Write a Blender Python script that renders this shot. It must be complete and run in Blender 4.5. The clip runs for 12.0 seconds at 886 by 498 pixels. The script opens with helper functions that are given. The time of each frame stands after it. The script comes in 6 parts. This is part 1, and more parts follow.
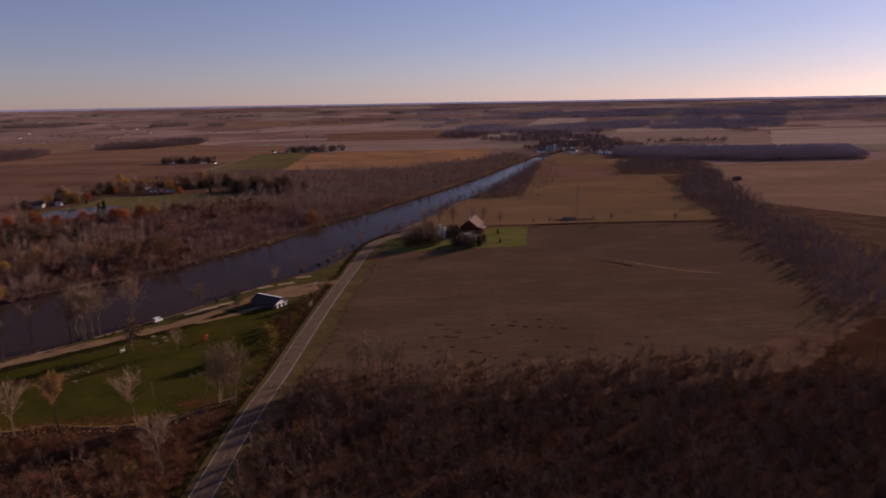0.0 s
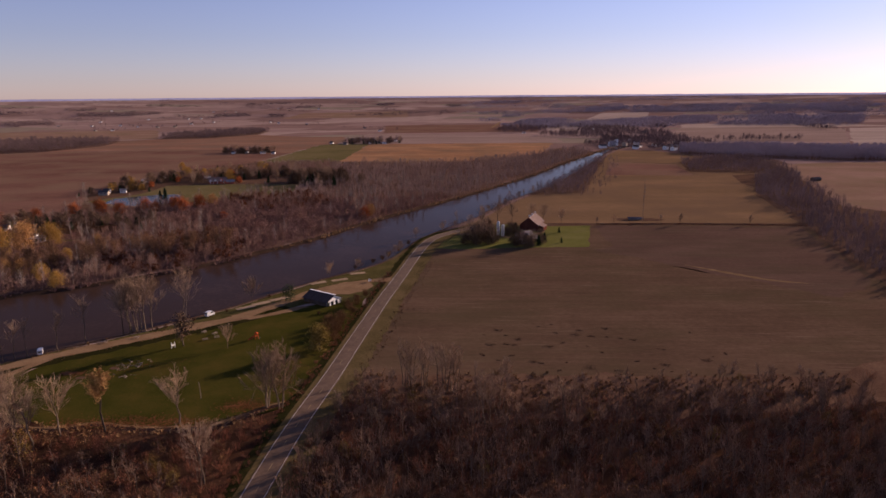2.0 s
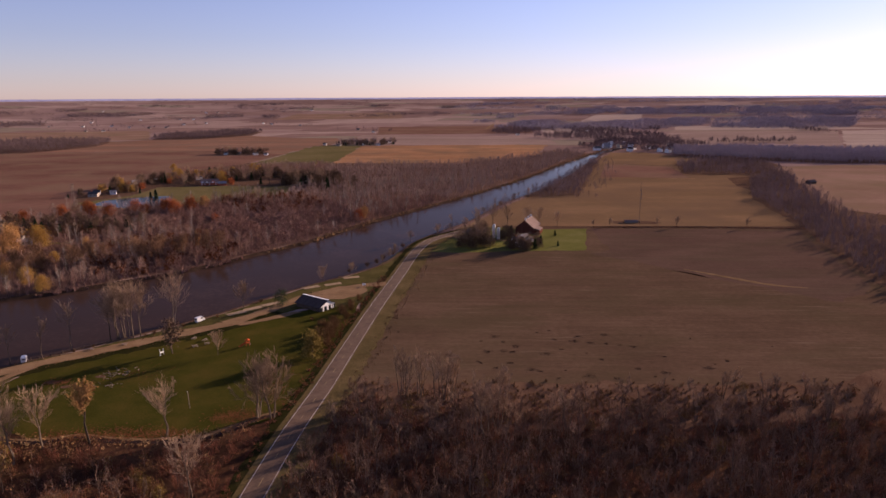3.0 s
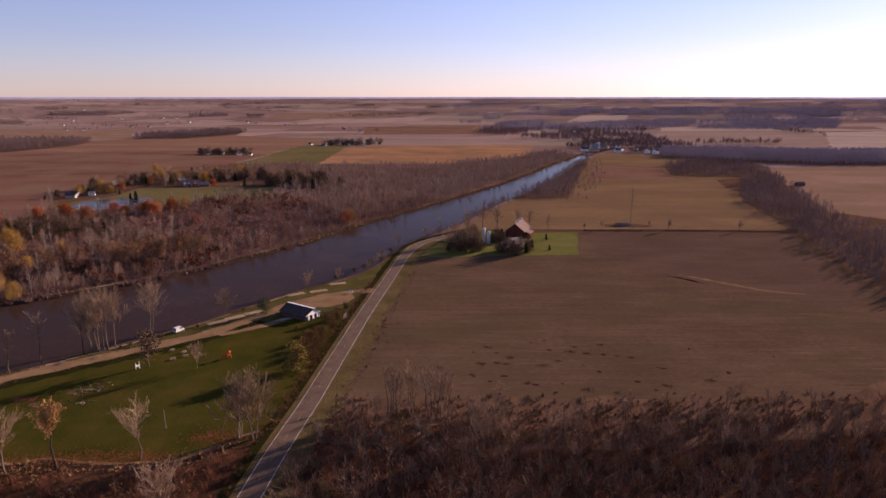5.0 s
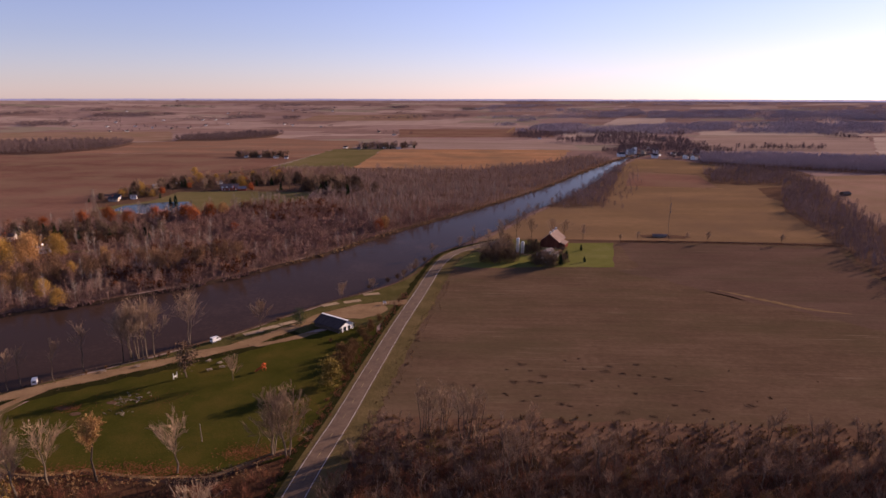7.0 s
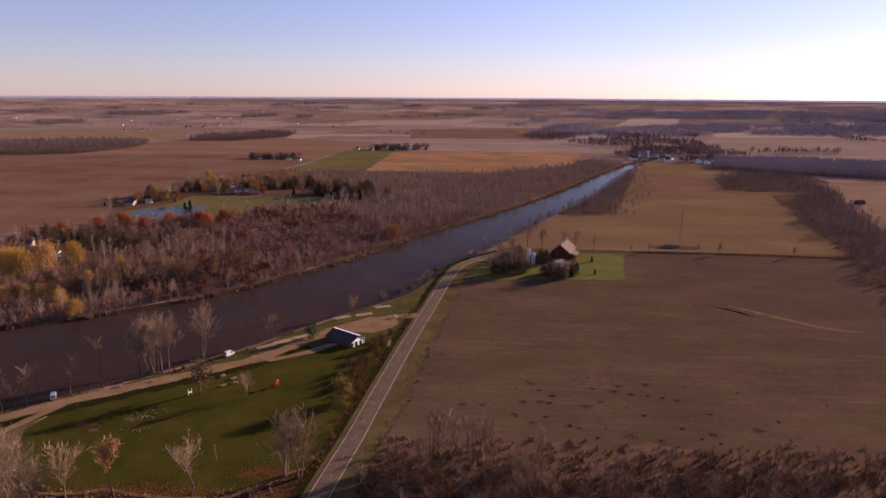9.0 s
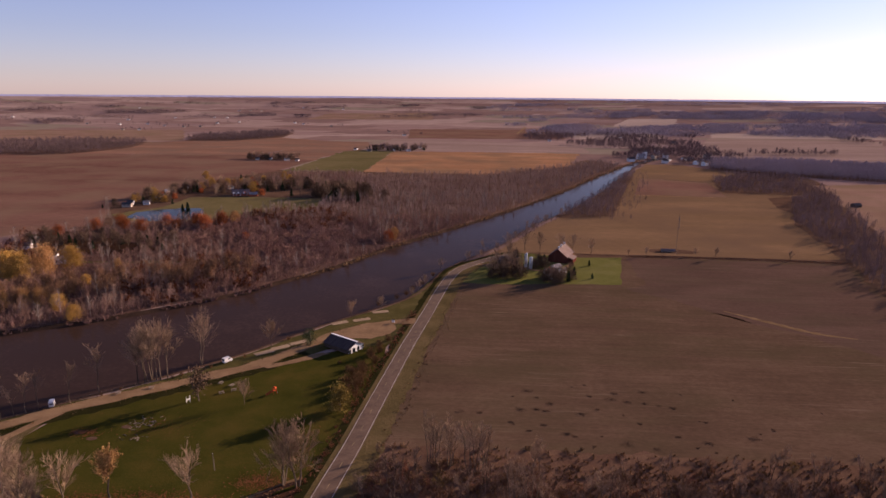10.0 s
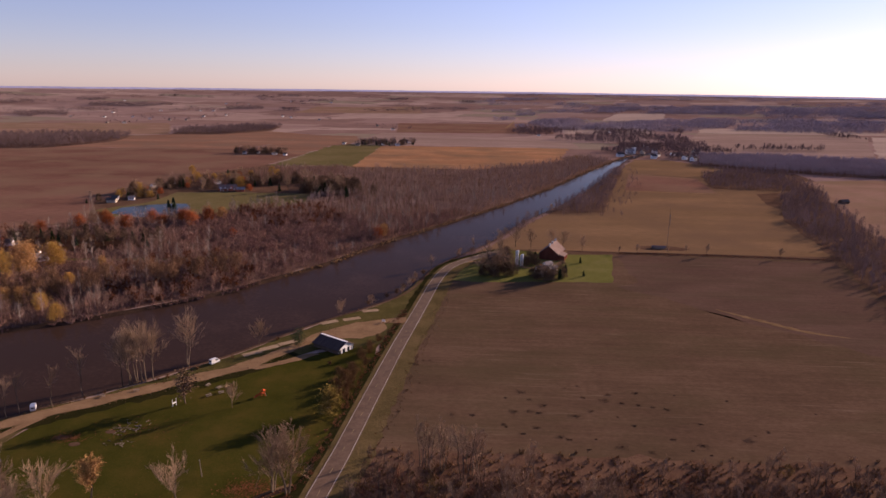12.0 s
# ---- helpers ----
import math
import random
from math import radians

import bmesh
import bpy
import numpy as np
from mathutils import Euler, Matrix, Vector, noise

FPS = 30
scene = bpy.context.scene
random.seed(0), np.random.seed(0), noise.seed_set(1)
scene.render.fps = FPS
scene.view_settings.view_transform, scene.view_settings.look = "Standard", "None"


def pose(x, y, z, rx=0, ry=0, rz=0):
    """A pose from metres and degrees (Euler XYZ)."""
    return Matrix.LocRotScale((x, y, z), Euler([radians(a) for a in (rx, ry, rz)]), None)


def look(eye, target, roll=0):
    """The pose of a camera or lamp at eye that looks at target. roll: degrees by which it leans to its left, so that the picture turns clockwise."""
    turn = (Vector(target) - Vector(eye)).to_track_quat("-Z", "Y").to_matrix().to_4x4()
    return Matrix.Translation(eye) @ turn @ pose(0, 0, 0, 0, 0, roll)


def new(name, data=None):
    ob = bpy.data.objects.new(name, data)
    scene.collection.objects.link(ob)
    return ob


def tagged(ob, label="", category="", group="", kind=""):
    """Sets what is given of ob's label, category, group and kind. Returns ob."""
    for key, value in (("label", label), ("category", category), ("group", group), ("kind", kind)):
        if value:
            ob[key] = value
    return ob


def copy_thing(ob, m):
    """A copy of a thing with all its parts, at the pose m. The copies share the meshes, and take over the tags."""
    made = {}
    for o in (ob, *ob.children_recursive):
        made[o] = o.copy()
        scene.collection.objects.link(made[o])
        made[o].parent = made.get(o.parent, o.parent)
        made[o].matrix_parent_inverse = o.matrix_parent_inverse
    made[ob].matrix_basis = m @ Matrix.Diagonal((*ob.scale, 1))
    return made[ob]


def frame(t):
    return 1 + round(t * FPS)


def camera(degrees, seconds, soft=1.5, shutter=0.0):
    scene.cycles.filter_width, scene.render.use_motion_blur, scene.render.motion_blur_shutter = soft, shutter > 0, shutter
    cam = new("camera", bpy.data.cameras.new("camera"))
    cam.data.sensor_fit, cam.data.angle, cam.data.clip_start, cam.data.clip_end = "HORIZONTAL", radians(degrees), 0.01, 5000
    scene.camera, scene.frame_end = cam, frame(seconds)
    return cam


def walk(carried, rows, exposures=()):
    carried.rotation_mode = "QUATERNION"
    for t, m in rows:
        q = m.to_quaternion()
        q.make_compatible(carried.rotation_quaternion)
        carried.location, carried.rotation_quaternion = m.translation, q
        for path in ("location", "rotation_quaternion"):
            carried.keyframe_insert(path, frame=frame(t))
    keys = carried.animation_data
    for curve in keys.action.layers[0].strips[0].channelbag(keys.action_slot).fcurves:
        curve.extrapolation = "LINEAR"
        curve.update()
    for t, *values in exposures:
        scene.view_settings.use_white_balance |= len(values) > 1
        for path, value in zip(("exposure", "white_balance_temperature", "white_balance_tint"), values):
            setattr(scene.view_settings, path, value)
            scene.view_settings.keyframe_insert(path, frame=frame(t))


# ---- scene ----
# ---- camera ----
cam = camera(68.6, 12.0, soft=1.5, shutter=0.5)
# seconds, x, y, z, pitch, turn, roll
PATH = [
    (0.0, 6.96, -38.05, 103.09, -12.83, -3.02, -0.99),
    (0.5, 6.17, -31.86, 102.63, -12.90, 1.25, -0.81),
    (1.0, 5.85, -28.13, 102.53, -13.03, 2.26, -0.70),
    (1.5, 5.25, -24.83, 102.55, -13.21, 2.34, -0.65),
    (2.0, 4.48, -20.96, 102.57, -13.38, 1.82, -0.48),
    (2.5, 4.03, -17.69, 102.54, -13.24, 1.50, -0.42),
    (3.0, 3.10, -14.68, 102.47, -13.26, 1.21, -0.29),
    (3.5, 2.66, -12.20, 102.60, -13.34, 0.86, -0.18),
    (5.5, 0.25, -1.00, 103.20, -13.27, -0.16, 0.01),
    (6.0, 0.00, -0.40, 104.30, -13.27, 0.00, 0.10),
    (6.5, -0.15, -0.37, 106.06, -13.23, 1.07, 0.08),
    (7.0, -0.10, -0.50, 108.50, -13.19, 2.87, 0.11),
    (9.0, -0.05, -1.23, 118.11, -13.42, 3.88, 0.35),
    (9.5, -0.06, -1.31, 120.19, -13.46, 3.80, 0.42),
    (10.0, 0.00, -1.30, 122.00, -13.52, 3.68, 0.50),
    (10.5, -0.10, -1.20, 123.10, -13.60, 3.50, 0.55),
    (11.0, -0.49, -0.45, 123.40, -13.73, 3.30, 0.65),
    (11.5, -1.08, 1.34, 123.33, -13.94, 3.10, 0.68),
    (12.0, -1.82, 3.55, 123.23, -14.05, 2.61, 0.77),
]
EXPO = [(0.0, 0.34), (0.5, 0.50), (1.0, 0.62), (1.5, 0.71), (2.0, 0.88), (3.0, 1.13), (5.5, 1.22), (7.0, 1.23), (12.0, 1.18)]
walk(cam, [(t, pose(x, y, z, 90 + p, 0, r) @ pose(0, 0, 0, 0, 0, k)) for t, x, y, z, p, r, k in PATH],
     [(t, e, 5900, 28) for t, e in EXPO])

# ---- light: low late-autumn sun ahead and to the right ----
SUN_AZ, SUN_EL = radians(51), radians(14)
world = bpy.data.worlds.new("world")
scene.world = world
world.use_nodes = True
wn = world.node_tree
sky = wn.nodes.new("ShaderNodeTexSky")
sky.sky_type = "NISHITA"
sky.sun_disc = False
sky.sun_elevation, sky.sun_rotation = SUN_EL, SUN_AZ
sky.air_density, sky.dust_density, sky.ozone_density = 1.0, 0.1, 2.5
soften = wn.nodes.new("ShaderNodeHueSaturation")
soften.inputs["Saturation"].default_value = 0.82
wn.links.new(sky.outputs[0], soften.inputs["Color"])
cast = wn.nodes.new("ShaderNodeVectorMath")
cast.operation = "MULTIPLY"
cast.inputs[1].default_value = (1.075, 0.957, 1.12)
wn.links.new(soften.outputs[0], cast.inputs[0])
wn.links.new(cast.outputs[0], wn.nodes["Background"].inputs[0])
wn.nodes["Background"].inputs[1].default_value = 0.0535
sun_data = bpy.data.lights.new("sun", "SUN")
sun_data.energy, sun_data.angle, sun_data.color = 5.0, radians(0.6), (1.0, 0.74, 0.48)
sun_way = Vector((math.sin(SUN_AZ) * math.cos(SUN_EL), math.cos(SUN_AZ) * math.cos(SUN_EL), math.sin(SUN_EL)))
sun_lamp = new("sun", sun_data)
sun_lamp.matrix_world = look(sun_way * 500, (0, 0, 0))


# ---- materials ----
def ramp_node(nt, stops, x, y, hard=False):
    n = nt.nodes.new("ShaderNodeValToRGB")
    n.location = (x, y)
    while len(n.color_ramp.elements) < len(stops):
        n.color_ramp.elements.new(0.5)
    for e, (pos, c) in zip(n.color_ramp.elements, stops):
        e.position, e.color = pos, (*c, 1)
    if hard:
        n.color_ramp.interpolation = "CONSTANT"
    return n


def surface(name, low, mid, high, big=0.05, small=1.0, rough=0.9, bump=0.3, turn=0.0, stretch=(1, 1, 1), metal=0.0, spread=0.5,
            gloss=0.0, patch=None, fine=0.42):
    """A material with variation at two scales: three tones by a broad noise, broken up by a fine one."""
    m = bpy.data.materials.new(name)
    m.use_nodes = True
    nt = m.node_tree
    b = nt.nodes["Principled BSDF"]
    tc = nt.nodes.new("ShaderNodeTexCoord")
    mp = nt.nodes.new("ShaderNodeMapping")
    mp.inputs["Rotation"].default_value = (0, 0, radians(turn))
    mp.inputs["Scale"].default_value = stretch
    nt.links.new(tc.outputs["Object"], mp.inputs[0])
    n1, n2 = nt.nodes.new("ShaderNodeTexNoise"), nt.nodes.new("ShaderNodeTexNoise")
    for n, s in ((n1, big), (n2, small)):
        n.inputs["Scale"].default_value, n.inputs["Detail"].default_value = s, 5
        n.inputs["Roughness"].default_value = 0.6
        nt.links.new(mp.outputs[0], n.inputs["Vector"])
    mix = nt.nodes.new("ShaderNodeMix")
    mix.inputs[0].default_value = fine
    nt.links.new(n1.outputs[0], mix.inputs[2])
    nt.links.new(n2.outputs[0], mix.inputs[3])
    r = ramp_node(nt, [(0.5 - spread * 0.34, low), (0.5, mid), (0.5 + spread * 0.34, high)], 0, 0)
    nt.links.new(mix.outputs[0], r.inputs[0])
    out = r.outputs[0]
    if patch:
        n3 = nt.nodes.new("ShaderNodeTexNoise")
        n3.inputs["Scale"].default_value, n3.inputs["Detail"].default_value = 0.013, 4
        nt.links.new(tc.outputs["Object"], n3.inputs["Vector"])
        mr = nt.nodes.new("ShaderNodeMapRange")
        mr.inputs[1].default_value, mr.inputs[2].default_value = 0.42, 0.68
        nt.links.new(n3.outputs[0], mr.inputs[0])
        tone = nt.nodes.new("ShaderNodeMix")
        tone.data_type = "RGBA"
        tone.inputs[7].default_value = (*patch, 1)
        nt.links.new(mr.outputs[0], tone.inputs[0])
        nt.links.new(out, tone.inputs[6])
        out = tone.outputs[2]
    nt.links.new(out, b.inputs["Base Color"])
    b.inputs["Roughness"].default_value, b.inputs["Metallic"].default_value = rough, metal
    b.inputs["Specular IOR Level"].default_value = gloss
    if bump:
        bp = nt.nodes.new("ShaderNodeBump")
        bp.inputs["Strength"].default_value, bp.inputs["Distance"].default_value = bump, 0.5 / small
        nt.links.new(n2.outputs[0], bp.inputs["Height"])
        nt.links.new(bp.outputs[0], b.inputs["Normal"])
    return m


def vary(m, low=0.75, high=1.25, island=False):
    """Lets each object, or each loose piece of a joined mesh, differ in brightness."""
    nt = m.node_tree
    b = nt.nodes["Principled BSDF"]
    src = b.inputs["Base Color"].links[0].from_socket
    info = nt.nodes.new("ShaderNodeNewGeometry" if island else "ShaderNodeObjectInfo")
    mr = nt.nodes.new("ShaderNodeMapRange")
    mr.inputs[3].default_value, mr.inputs[4].default_value = low, high
    nt.links.new(info.outputs["Random Per Island" if island else "Random"], mr.inputs[0])
    vm = nt.nodes.new("ShaderNodeVectorMath")
    vm.operation = "SCALE"
    nt.links.new(src, vm.inputs[0])
    nt.links.new(mr.outputs[0], vm.inputs["Scale"])
    nt.links.new(vm.outputs[0], b.inputs["Base Color"])
    return m


def tilled(name, low, mid, high, olive, straw=0.75):
    """Harvested ground: broad mottles of brown and olive, long faint tillage streaks and patches of bleached straw rows."""
    m = bpy.data.materials.new(name)
    m.use_nodes = True
    nt = m.node_tree
    b = nt.nodes["Principled BSDF"]
    tc = nt.nodes.new("ShaderNodeTexCoord")

    def noise_at(scale, stretch, detail, rough=0.6):
        mp = nt.nodes.new("ShaderNodeMapping")
        mp.inputs["Rotation"].default_value = (0, 0, radians(-1.5))
        mp.inputs["Scale"].default_value = stretch
        n = nt.nodes.new("ShaderNodeTexNoise")
        n.inputs["Scale"].default_value, n.inputs["Detail"].default_value, n.inputs["Roughness"].default_value = scale, detail, rough
        nt.links.new(tc.outputs["Object"], mp.inputs[0])
        nt.links.new(mp.outputs[0], n.inputs["Vector"])
        return n.outputs[0]

    def span(src, a, c, lo=0.0, hi=1.0):
        mr = nt.nodes.new("ShaderNodeMapRange")
        for k, val in enumerate((a, c, lo, hi)):
            mr.inputs[k + 1].default_value = val
        nt.links.new(src, mr.inputs[0])
        return mr.outputs[0]

    def blend(fac, one, two):
        mx = nt.nodes.new("ShaderNodeMix")
        mx.data_type = "RGBA"
        nt.links.new(fac, mx.inputs[0])
        nt.links.new(one, mx.inputs[6])
        if isinstance(two, tuple):
            mx.inputs[7].default_value = (*two, 1)
        else:
            nt.links.new(two, mx.inputs[7])
        return mx.outputs[2]

    broad, streak, grain = noise_at(0.032, (0.6, 1, 1), 7, 0.7), noise_at(0.30, (0.045, 1, 1), 4), noise_at(0.75, (0.5, 1, 1), 6, 0.7)
    mix = nt.nodes.new("ShaderNodeMix")
    mix.inputs[0].default_value = 0.3
    nt.links.new(broad, mix.inputs[2])
    nt.links.new(streak, mix.inputs[3])
    mix2 = nt.nodes.new("ShaderNodeMix")
    mix2.inputs[0].default_value = 0.36
    nt.links.new(mix.outputs[0], mix2.inputs[2])
    nt.links.new(grain, mix2.inputs[3])
    r = ramp_node(nt, [(0.33, low), (0.5, mid), (0.67, high)], 0, 0)
    nt.links.new(mix2.outputs[0], r.inputs[0])
    col = blend(span(noise_at(0.022, (0.5, 1.3, 1), 6, 0.65), 0.44, 0.66, 0, 0.52), r.outputs[0], olive)
    rows = span(noise_at(0.55, (0.05, 1, 1), 5, 0.7), 0.56, 0.72)
    where = span(noise_at(0.022, (0.6, 1, 1), 3), 0.50, 0.62, 0, straw)
    both = nt.nodes.new("ShaderNodeMath")
    both.operation = "MULTIPLY"
    nt.links.new(rows, both.inputs[0])
    nt.links.new(where, both.inputs[1])
    nt.links.new(blend(both.outputs[0], col, (0.21, 0.145, 0.105)), b.inputs["Base Color"])
    b.inputs["Roughness"].default_value, b.inputs["Specular IOR Level"].default_value = 0.95, 0.0
    bp = nt.nodes.new("ShaderNodeBump")
    bp.inputs["Strength"].default_value, bp.inputs["Distance"].default_value = 0.3, 0.2
    nt.links.new(grain, bp.inputs["Height"])
    nt.links.new(bp.outputs[0], b.inputs["Normal"])
    return m


def farmland():
    """Open farmland: a patchwork of harvested and ploughed strips, each in its own tone."""
    m = bpy.data.materials.new("farmland")
    m.use_nodes = True
    nt = m.node_tree
    b = nt.nodes["Principled BSDF"]
    tc = nt.nodes.new("ShaderNodeTexCoord")
    mp = nt.nodes.new("ShaderNodeMapping")
    mp.inputs["Rotation"].default_value = (0, 0, radians(9))
    mp.inputs["Scale"].default_value = (1 / 330, 1 / 170, 0)
    nt.links.new(tc.outputs["Object"], mp.inputs[0])
    vo = nt.nodes.new("ShaderNodeTexVoronoi")
    vo.distance = "CHEBYCHEV"
    vo.inputs["Scale"].default_value, vo.inputs["Randomness"].default_value = 1.0, 0.75
    nt.links.new(mp.outputs[0], vo.inputs["Vector"])
    sep = nt.nodes.new("ShaderNodeSeparateColor")
    nt.links.new(vo.outputs["Color"], sep.inputs[0])
    r = ramp_node(nt, [(0, (0.165, 0.105, 0.088)), (0.2, (0.215, 0.142, 0.122)), (0.36, (0.185, 0.118, 0.098)), (0.52, (0.25, 0.172, 0.143)),
                       (0.66, (0.195, 0.13, 0.115)), (0.78, (0.275, 0.195, 0.16)), (0.9, (0.19, 0.15, 0.112))], 0, 0, True)
    nt.links.new(sep.outputs[0], r.inputs[0])
    n = nt.nodes.new("ShaderNodeTexNoise")
    n.inputs["Scale"].default_value, n.inputs["Detail"].default_value = 0.02, 6
    nt.links.new(tc.outputs["Object"], n.inputs["Vector"])
    mr = nt.nodes.new("ShaderNodeMapRange")
    mr.inputs[3].default_value, mr.inputs[4].default_value = 0.7, 1.3
    nt.links.new(n.outputs[0], mr.inputs[0])
    vm = nt.nodes.new("ShaderNodeVectorMath")
    vm.operation = "SCALE"
    nt.links.new(r.outputs[0], vm.inputs[0])
    nt.links.new(mr.outputs[0], vm.inputs["Scale"])
    nt.links.new(vm.outputs[0], b.inputs["Base Color"])
    b.inputs["Roughness"].default_value = 0.95
    b.inputs["Specular IOR Level"].default_value = 0.0
    return m


def water_material(name, base, rough, wave, gloss=0.028):
    m = surface(name, base, base, tuple(c * 1.5 for c in base), 0.02, 0.6, rough, 0.0, gloss=gloss)
    nt = m.node_tree
    b = nt.nodes["Principled BSDF"]
    tc = nt.nodes.new("ShaderNodeTexCoord")
    n = nt.nodes.new("ShaderNodeTexNoise")
    n.inputs["Scale"].default_value, n.inputs["Detail"].default_value = 0.9, 4
    nt.links.new(tc.outputs["Object"], n.inputs["Vector"])
    bp = nt.nodes.new("ShaderNodeBump")
    bp.inputs["Strength"].default_value, bp.inputs["Distance"].default_value = wave, 0.25
    nt.links.new(n.outputs[0], bp.inputs["Height"])
    nt.links.new(bp.outputs[0], b.inputs["Normal"])
    b.inputs["IOR"].default_value = 1.333
    return m


# Distance haze as a painted lavender that glows by itself, without a lamp.
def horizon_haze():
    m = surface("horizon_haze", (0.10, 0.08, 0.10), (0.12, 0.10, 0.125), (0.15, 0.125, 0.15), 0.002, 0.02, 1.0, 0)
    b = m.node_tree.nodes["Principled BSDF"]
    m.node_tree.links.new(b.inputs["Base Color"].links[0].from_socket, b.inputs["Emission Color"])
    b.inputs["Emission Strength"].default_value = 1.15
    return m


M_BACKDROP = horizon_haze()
M_FARM = farmland()
M_WATER = water_material("river_water", (0.033, 0.0195, 0.0145), 0.10, 0.08, 0.014)
M_POND = water_material("pond_water", (0.03, 0.035, 0.04), 0.05, 0.1)
M_FIELD = tilled("harvested_soil", (0.056, 0.0352, 0.0222), (0.092, 0.0568, 0.0356), (0.133, 0.0845, 0.0545), (0.066, 0.0515, 0.026))
# Stubble lightened to pale grey: sunward distance haze is put into the colour.
M_FIELD_HAZE = surface("hazed_stubble", (0.22, 0.162, 0.128), (0.29, 0.218, 0.176), (0.36, 0.28, 0.232), 0.01, 0.3, stretch=(0.4, 1.5, 1))
M_FIELD_PINK = surface("stubble_rose", (0.15, 0.088, 0.06), (0.205, 0.125, 0.088), (0.27, 0.172, 0.125), 0.012, 0.3, stretch=(0.4, 1.5, 1), patch=(0.17, 0.115, 0.07))
M_FIELD_RUST = surface("harvested_rust", (0.13, 0.072, 0.048), (0.185, 0.102, 0.066), (0.24, 0.14, 0.092), 0.009, 0.25, turn=8, stretch=(0.4, 1.4, 1), patch=(0.16, 0.10, 0.068))
# Greyer copy of the field soil: the creek wood's shade is in its colour.
M_FIELD_SHADED = tilled("shaded_soil", (0.06, 0.0365, 0.027), (0.09, 0.0545, 0.039), (0.12, 0.075, 0.055), (0.072, 0.053, 0.032), straw=0.3)
M_FIELD_TAN = surface("stubble_tan", (0.1137, 0.0709, 0.0364), (0.1556, 0.0971, 0.051), (0.2034, 0.1233, 0.0671), 0.012, 0.3, turn=-10, stretch=(0.4, 1.5, 1), patch=(0.13, 0.082, 0.048))
M_FIELD_GOLD = surface("stubble_gold", (0.18, 0.093, 0.047), (0.262, 0.136, 0.07), (0.35, 0.198, 0.104), 0.01, 0.2, turn=-5, stretch=(0.4, 1.5, 1), patch=(0.17, 0.105, 0.06))
M_FIELD_GREEN = surface("winter_grain", (0.078, 0.066, 0.027), (0.112, 0.091, 0.038), (0.15, 0.112, 0.055), 0.012, 0.3)
M_FIELD_DARK = surface("ploughed_soil", (0.0927, 0.0492, 0.0343), (0.1391, 0.0729, 0.0514), (0.1853, 0.1012, 0.0721), 0.008, 0.25, turn=12, stretch=(0.4, 1.4, 1), patch=(0.16, 0.10, 0.065))
M_FIELD_PALE = surface("stubble_pale", (0.165, 0.113, 0.09), (0.22, 0.153, 0.124), (0.285, 0.205, 0.17), 0.01, 0.3, stretch=(0.4, 1.5, 1))
M_LAWN = surface("mown_grass", (0.0275, 0.0275, 0.005), (0.0425, 0.0395, 0.0075), (0.072, 0.051, 0.012), 0.06, 2.0, bump=0.5)
# Dark grass of the roadside ditch; also the painted tree shade beside the track.
M_DARK_GRASS = surface("dark_grass_and_shade", (0.012, 0.012, 0.004), (0.019, 0.018, 0.006), (0.034, 0.027, 0.011), 0.12, 1.5, bump=0.5)
M_LAWN_BRIGHT = surface("farm_grass", (0.0805, 0.0804, 0.0218), (0.1113, 0.1071, 0.029), (0.1485, 0.1285, 0.0472), 0.05, 1.5, bump=0.5)
M_VERGE = surface("rough_verge_grass", (0.06, 0.046, 0.019), (0.09, 0.066, 0.028), (0.125, 0.086, 0.041), 0.08, 1.0, bump=0.5)
M_BANK_GRASS = surface("bank_grass", (0.046, 0.04, 0.013), (0.068, 0.057, 0.019), (0.11, 0.082, 0.034), 0.09, 1.2, bump=0.5)
M_PAD = surface("pale_gravel", (0.19, 0.135, 0.085), (0.27, 0.195, 0.125), (0.35, 0.26, 0.175), 0.2, 3.0, bump=0.4)
M_PAD_DRY = surface("bleached_grass", (0.10, 0.062, 0.032), (0.155, 0.098, 0.05), (0.21, 0.14, 0.076), 0.2, 1.5, bump=0.4)
M_VERGE_BROWN = surface("dry_brown_grass", (0.06, 0.034, 0.022), (0.09, 0.053, 0.034), (0.13, 0.08, 0.05), 0.05, 0.8)
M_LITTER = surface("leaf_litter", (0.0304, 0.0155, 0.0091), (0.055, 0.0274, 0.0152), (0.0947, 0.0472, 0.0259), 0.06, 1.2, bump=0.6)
M_BRUSH_GROUND = surface("brushy_grass", (0.062, 0.034, 0.022), (0.10, 0.057, 0.036), (0.145, 0.088, 0.055), 0.09, 1.1, bump=0.5)
M_WOODFLOOR = surface("river_wood_litter", (0.062, 0.035, 0.024), (0.10, 0.058, 0.041), (0.145, 0.088, 0.062), 0.03, 0.6, bump=0.4)
M_MUD = surface("bank_mud", (0.022, 0.014, 0.010), (0.036, 0.023, 0.016), (0.06, 0.038, 0.026), 0.1, 1.0, bump=0.5)
M_LEAFPATCH = surface("fallen_leaves", (0.081, 0.0338, 0.013), (0.126, 0.0525, 0.0208), (0.18, 0.0788, 0.0325), 0.3, 2.5, bump=0.5)
M_GRAVEL = surface("gravel", (0.133, 0.0812, 0.0432), (0.19, 0.1201, 0.0641), (0.2565, 0.1656, 0.0917), 0.1, 3.0, bump=0.4)
M_ROAD = surface("asphalt", (0.07, 0.0465, 0.0335), (0.104, 0.068, 0.0475), (0.142, 0.094, 0.066), 0.25, 1.3, 0.95, 0.1, gloss=0.08)
M_WHITE_LINE = surface("worn_white_paint", (0.26, 0.225, 0.19), (0.40, 0.36, 0.315), (0.52, 0.48, 0.43), 0.2, 2.5, 0.8, 0)
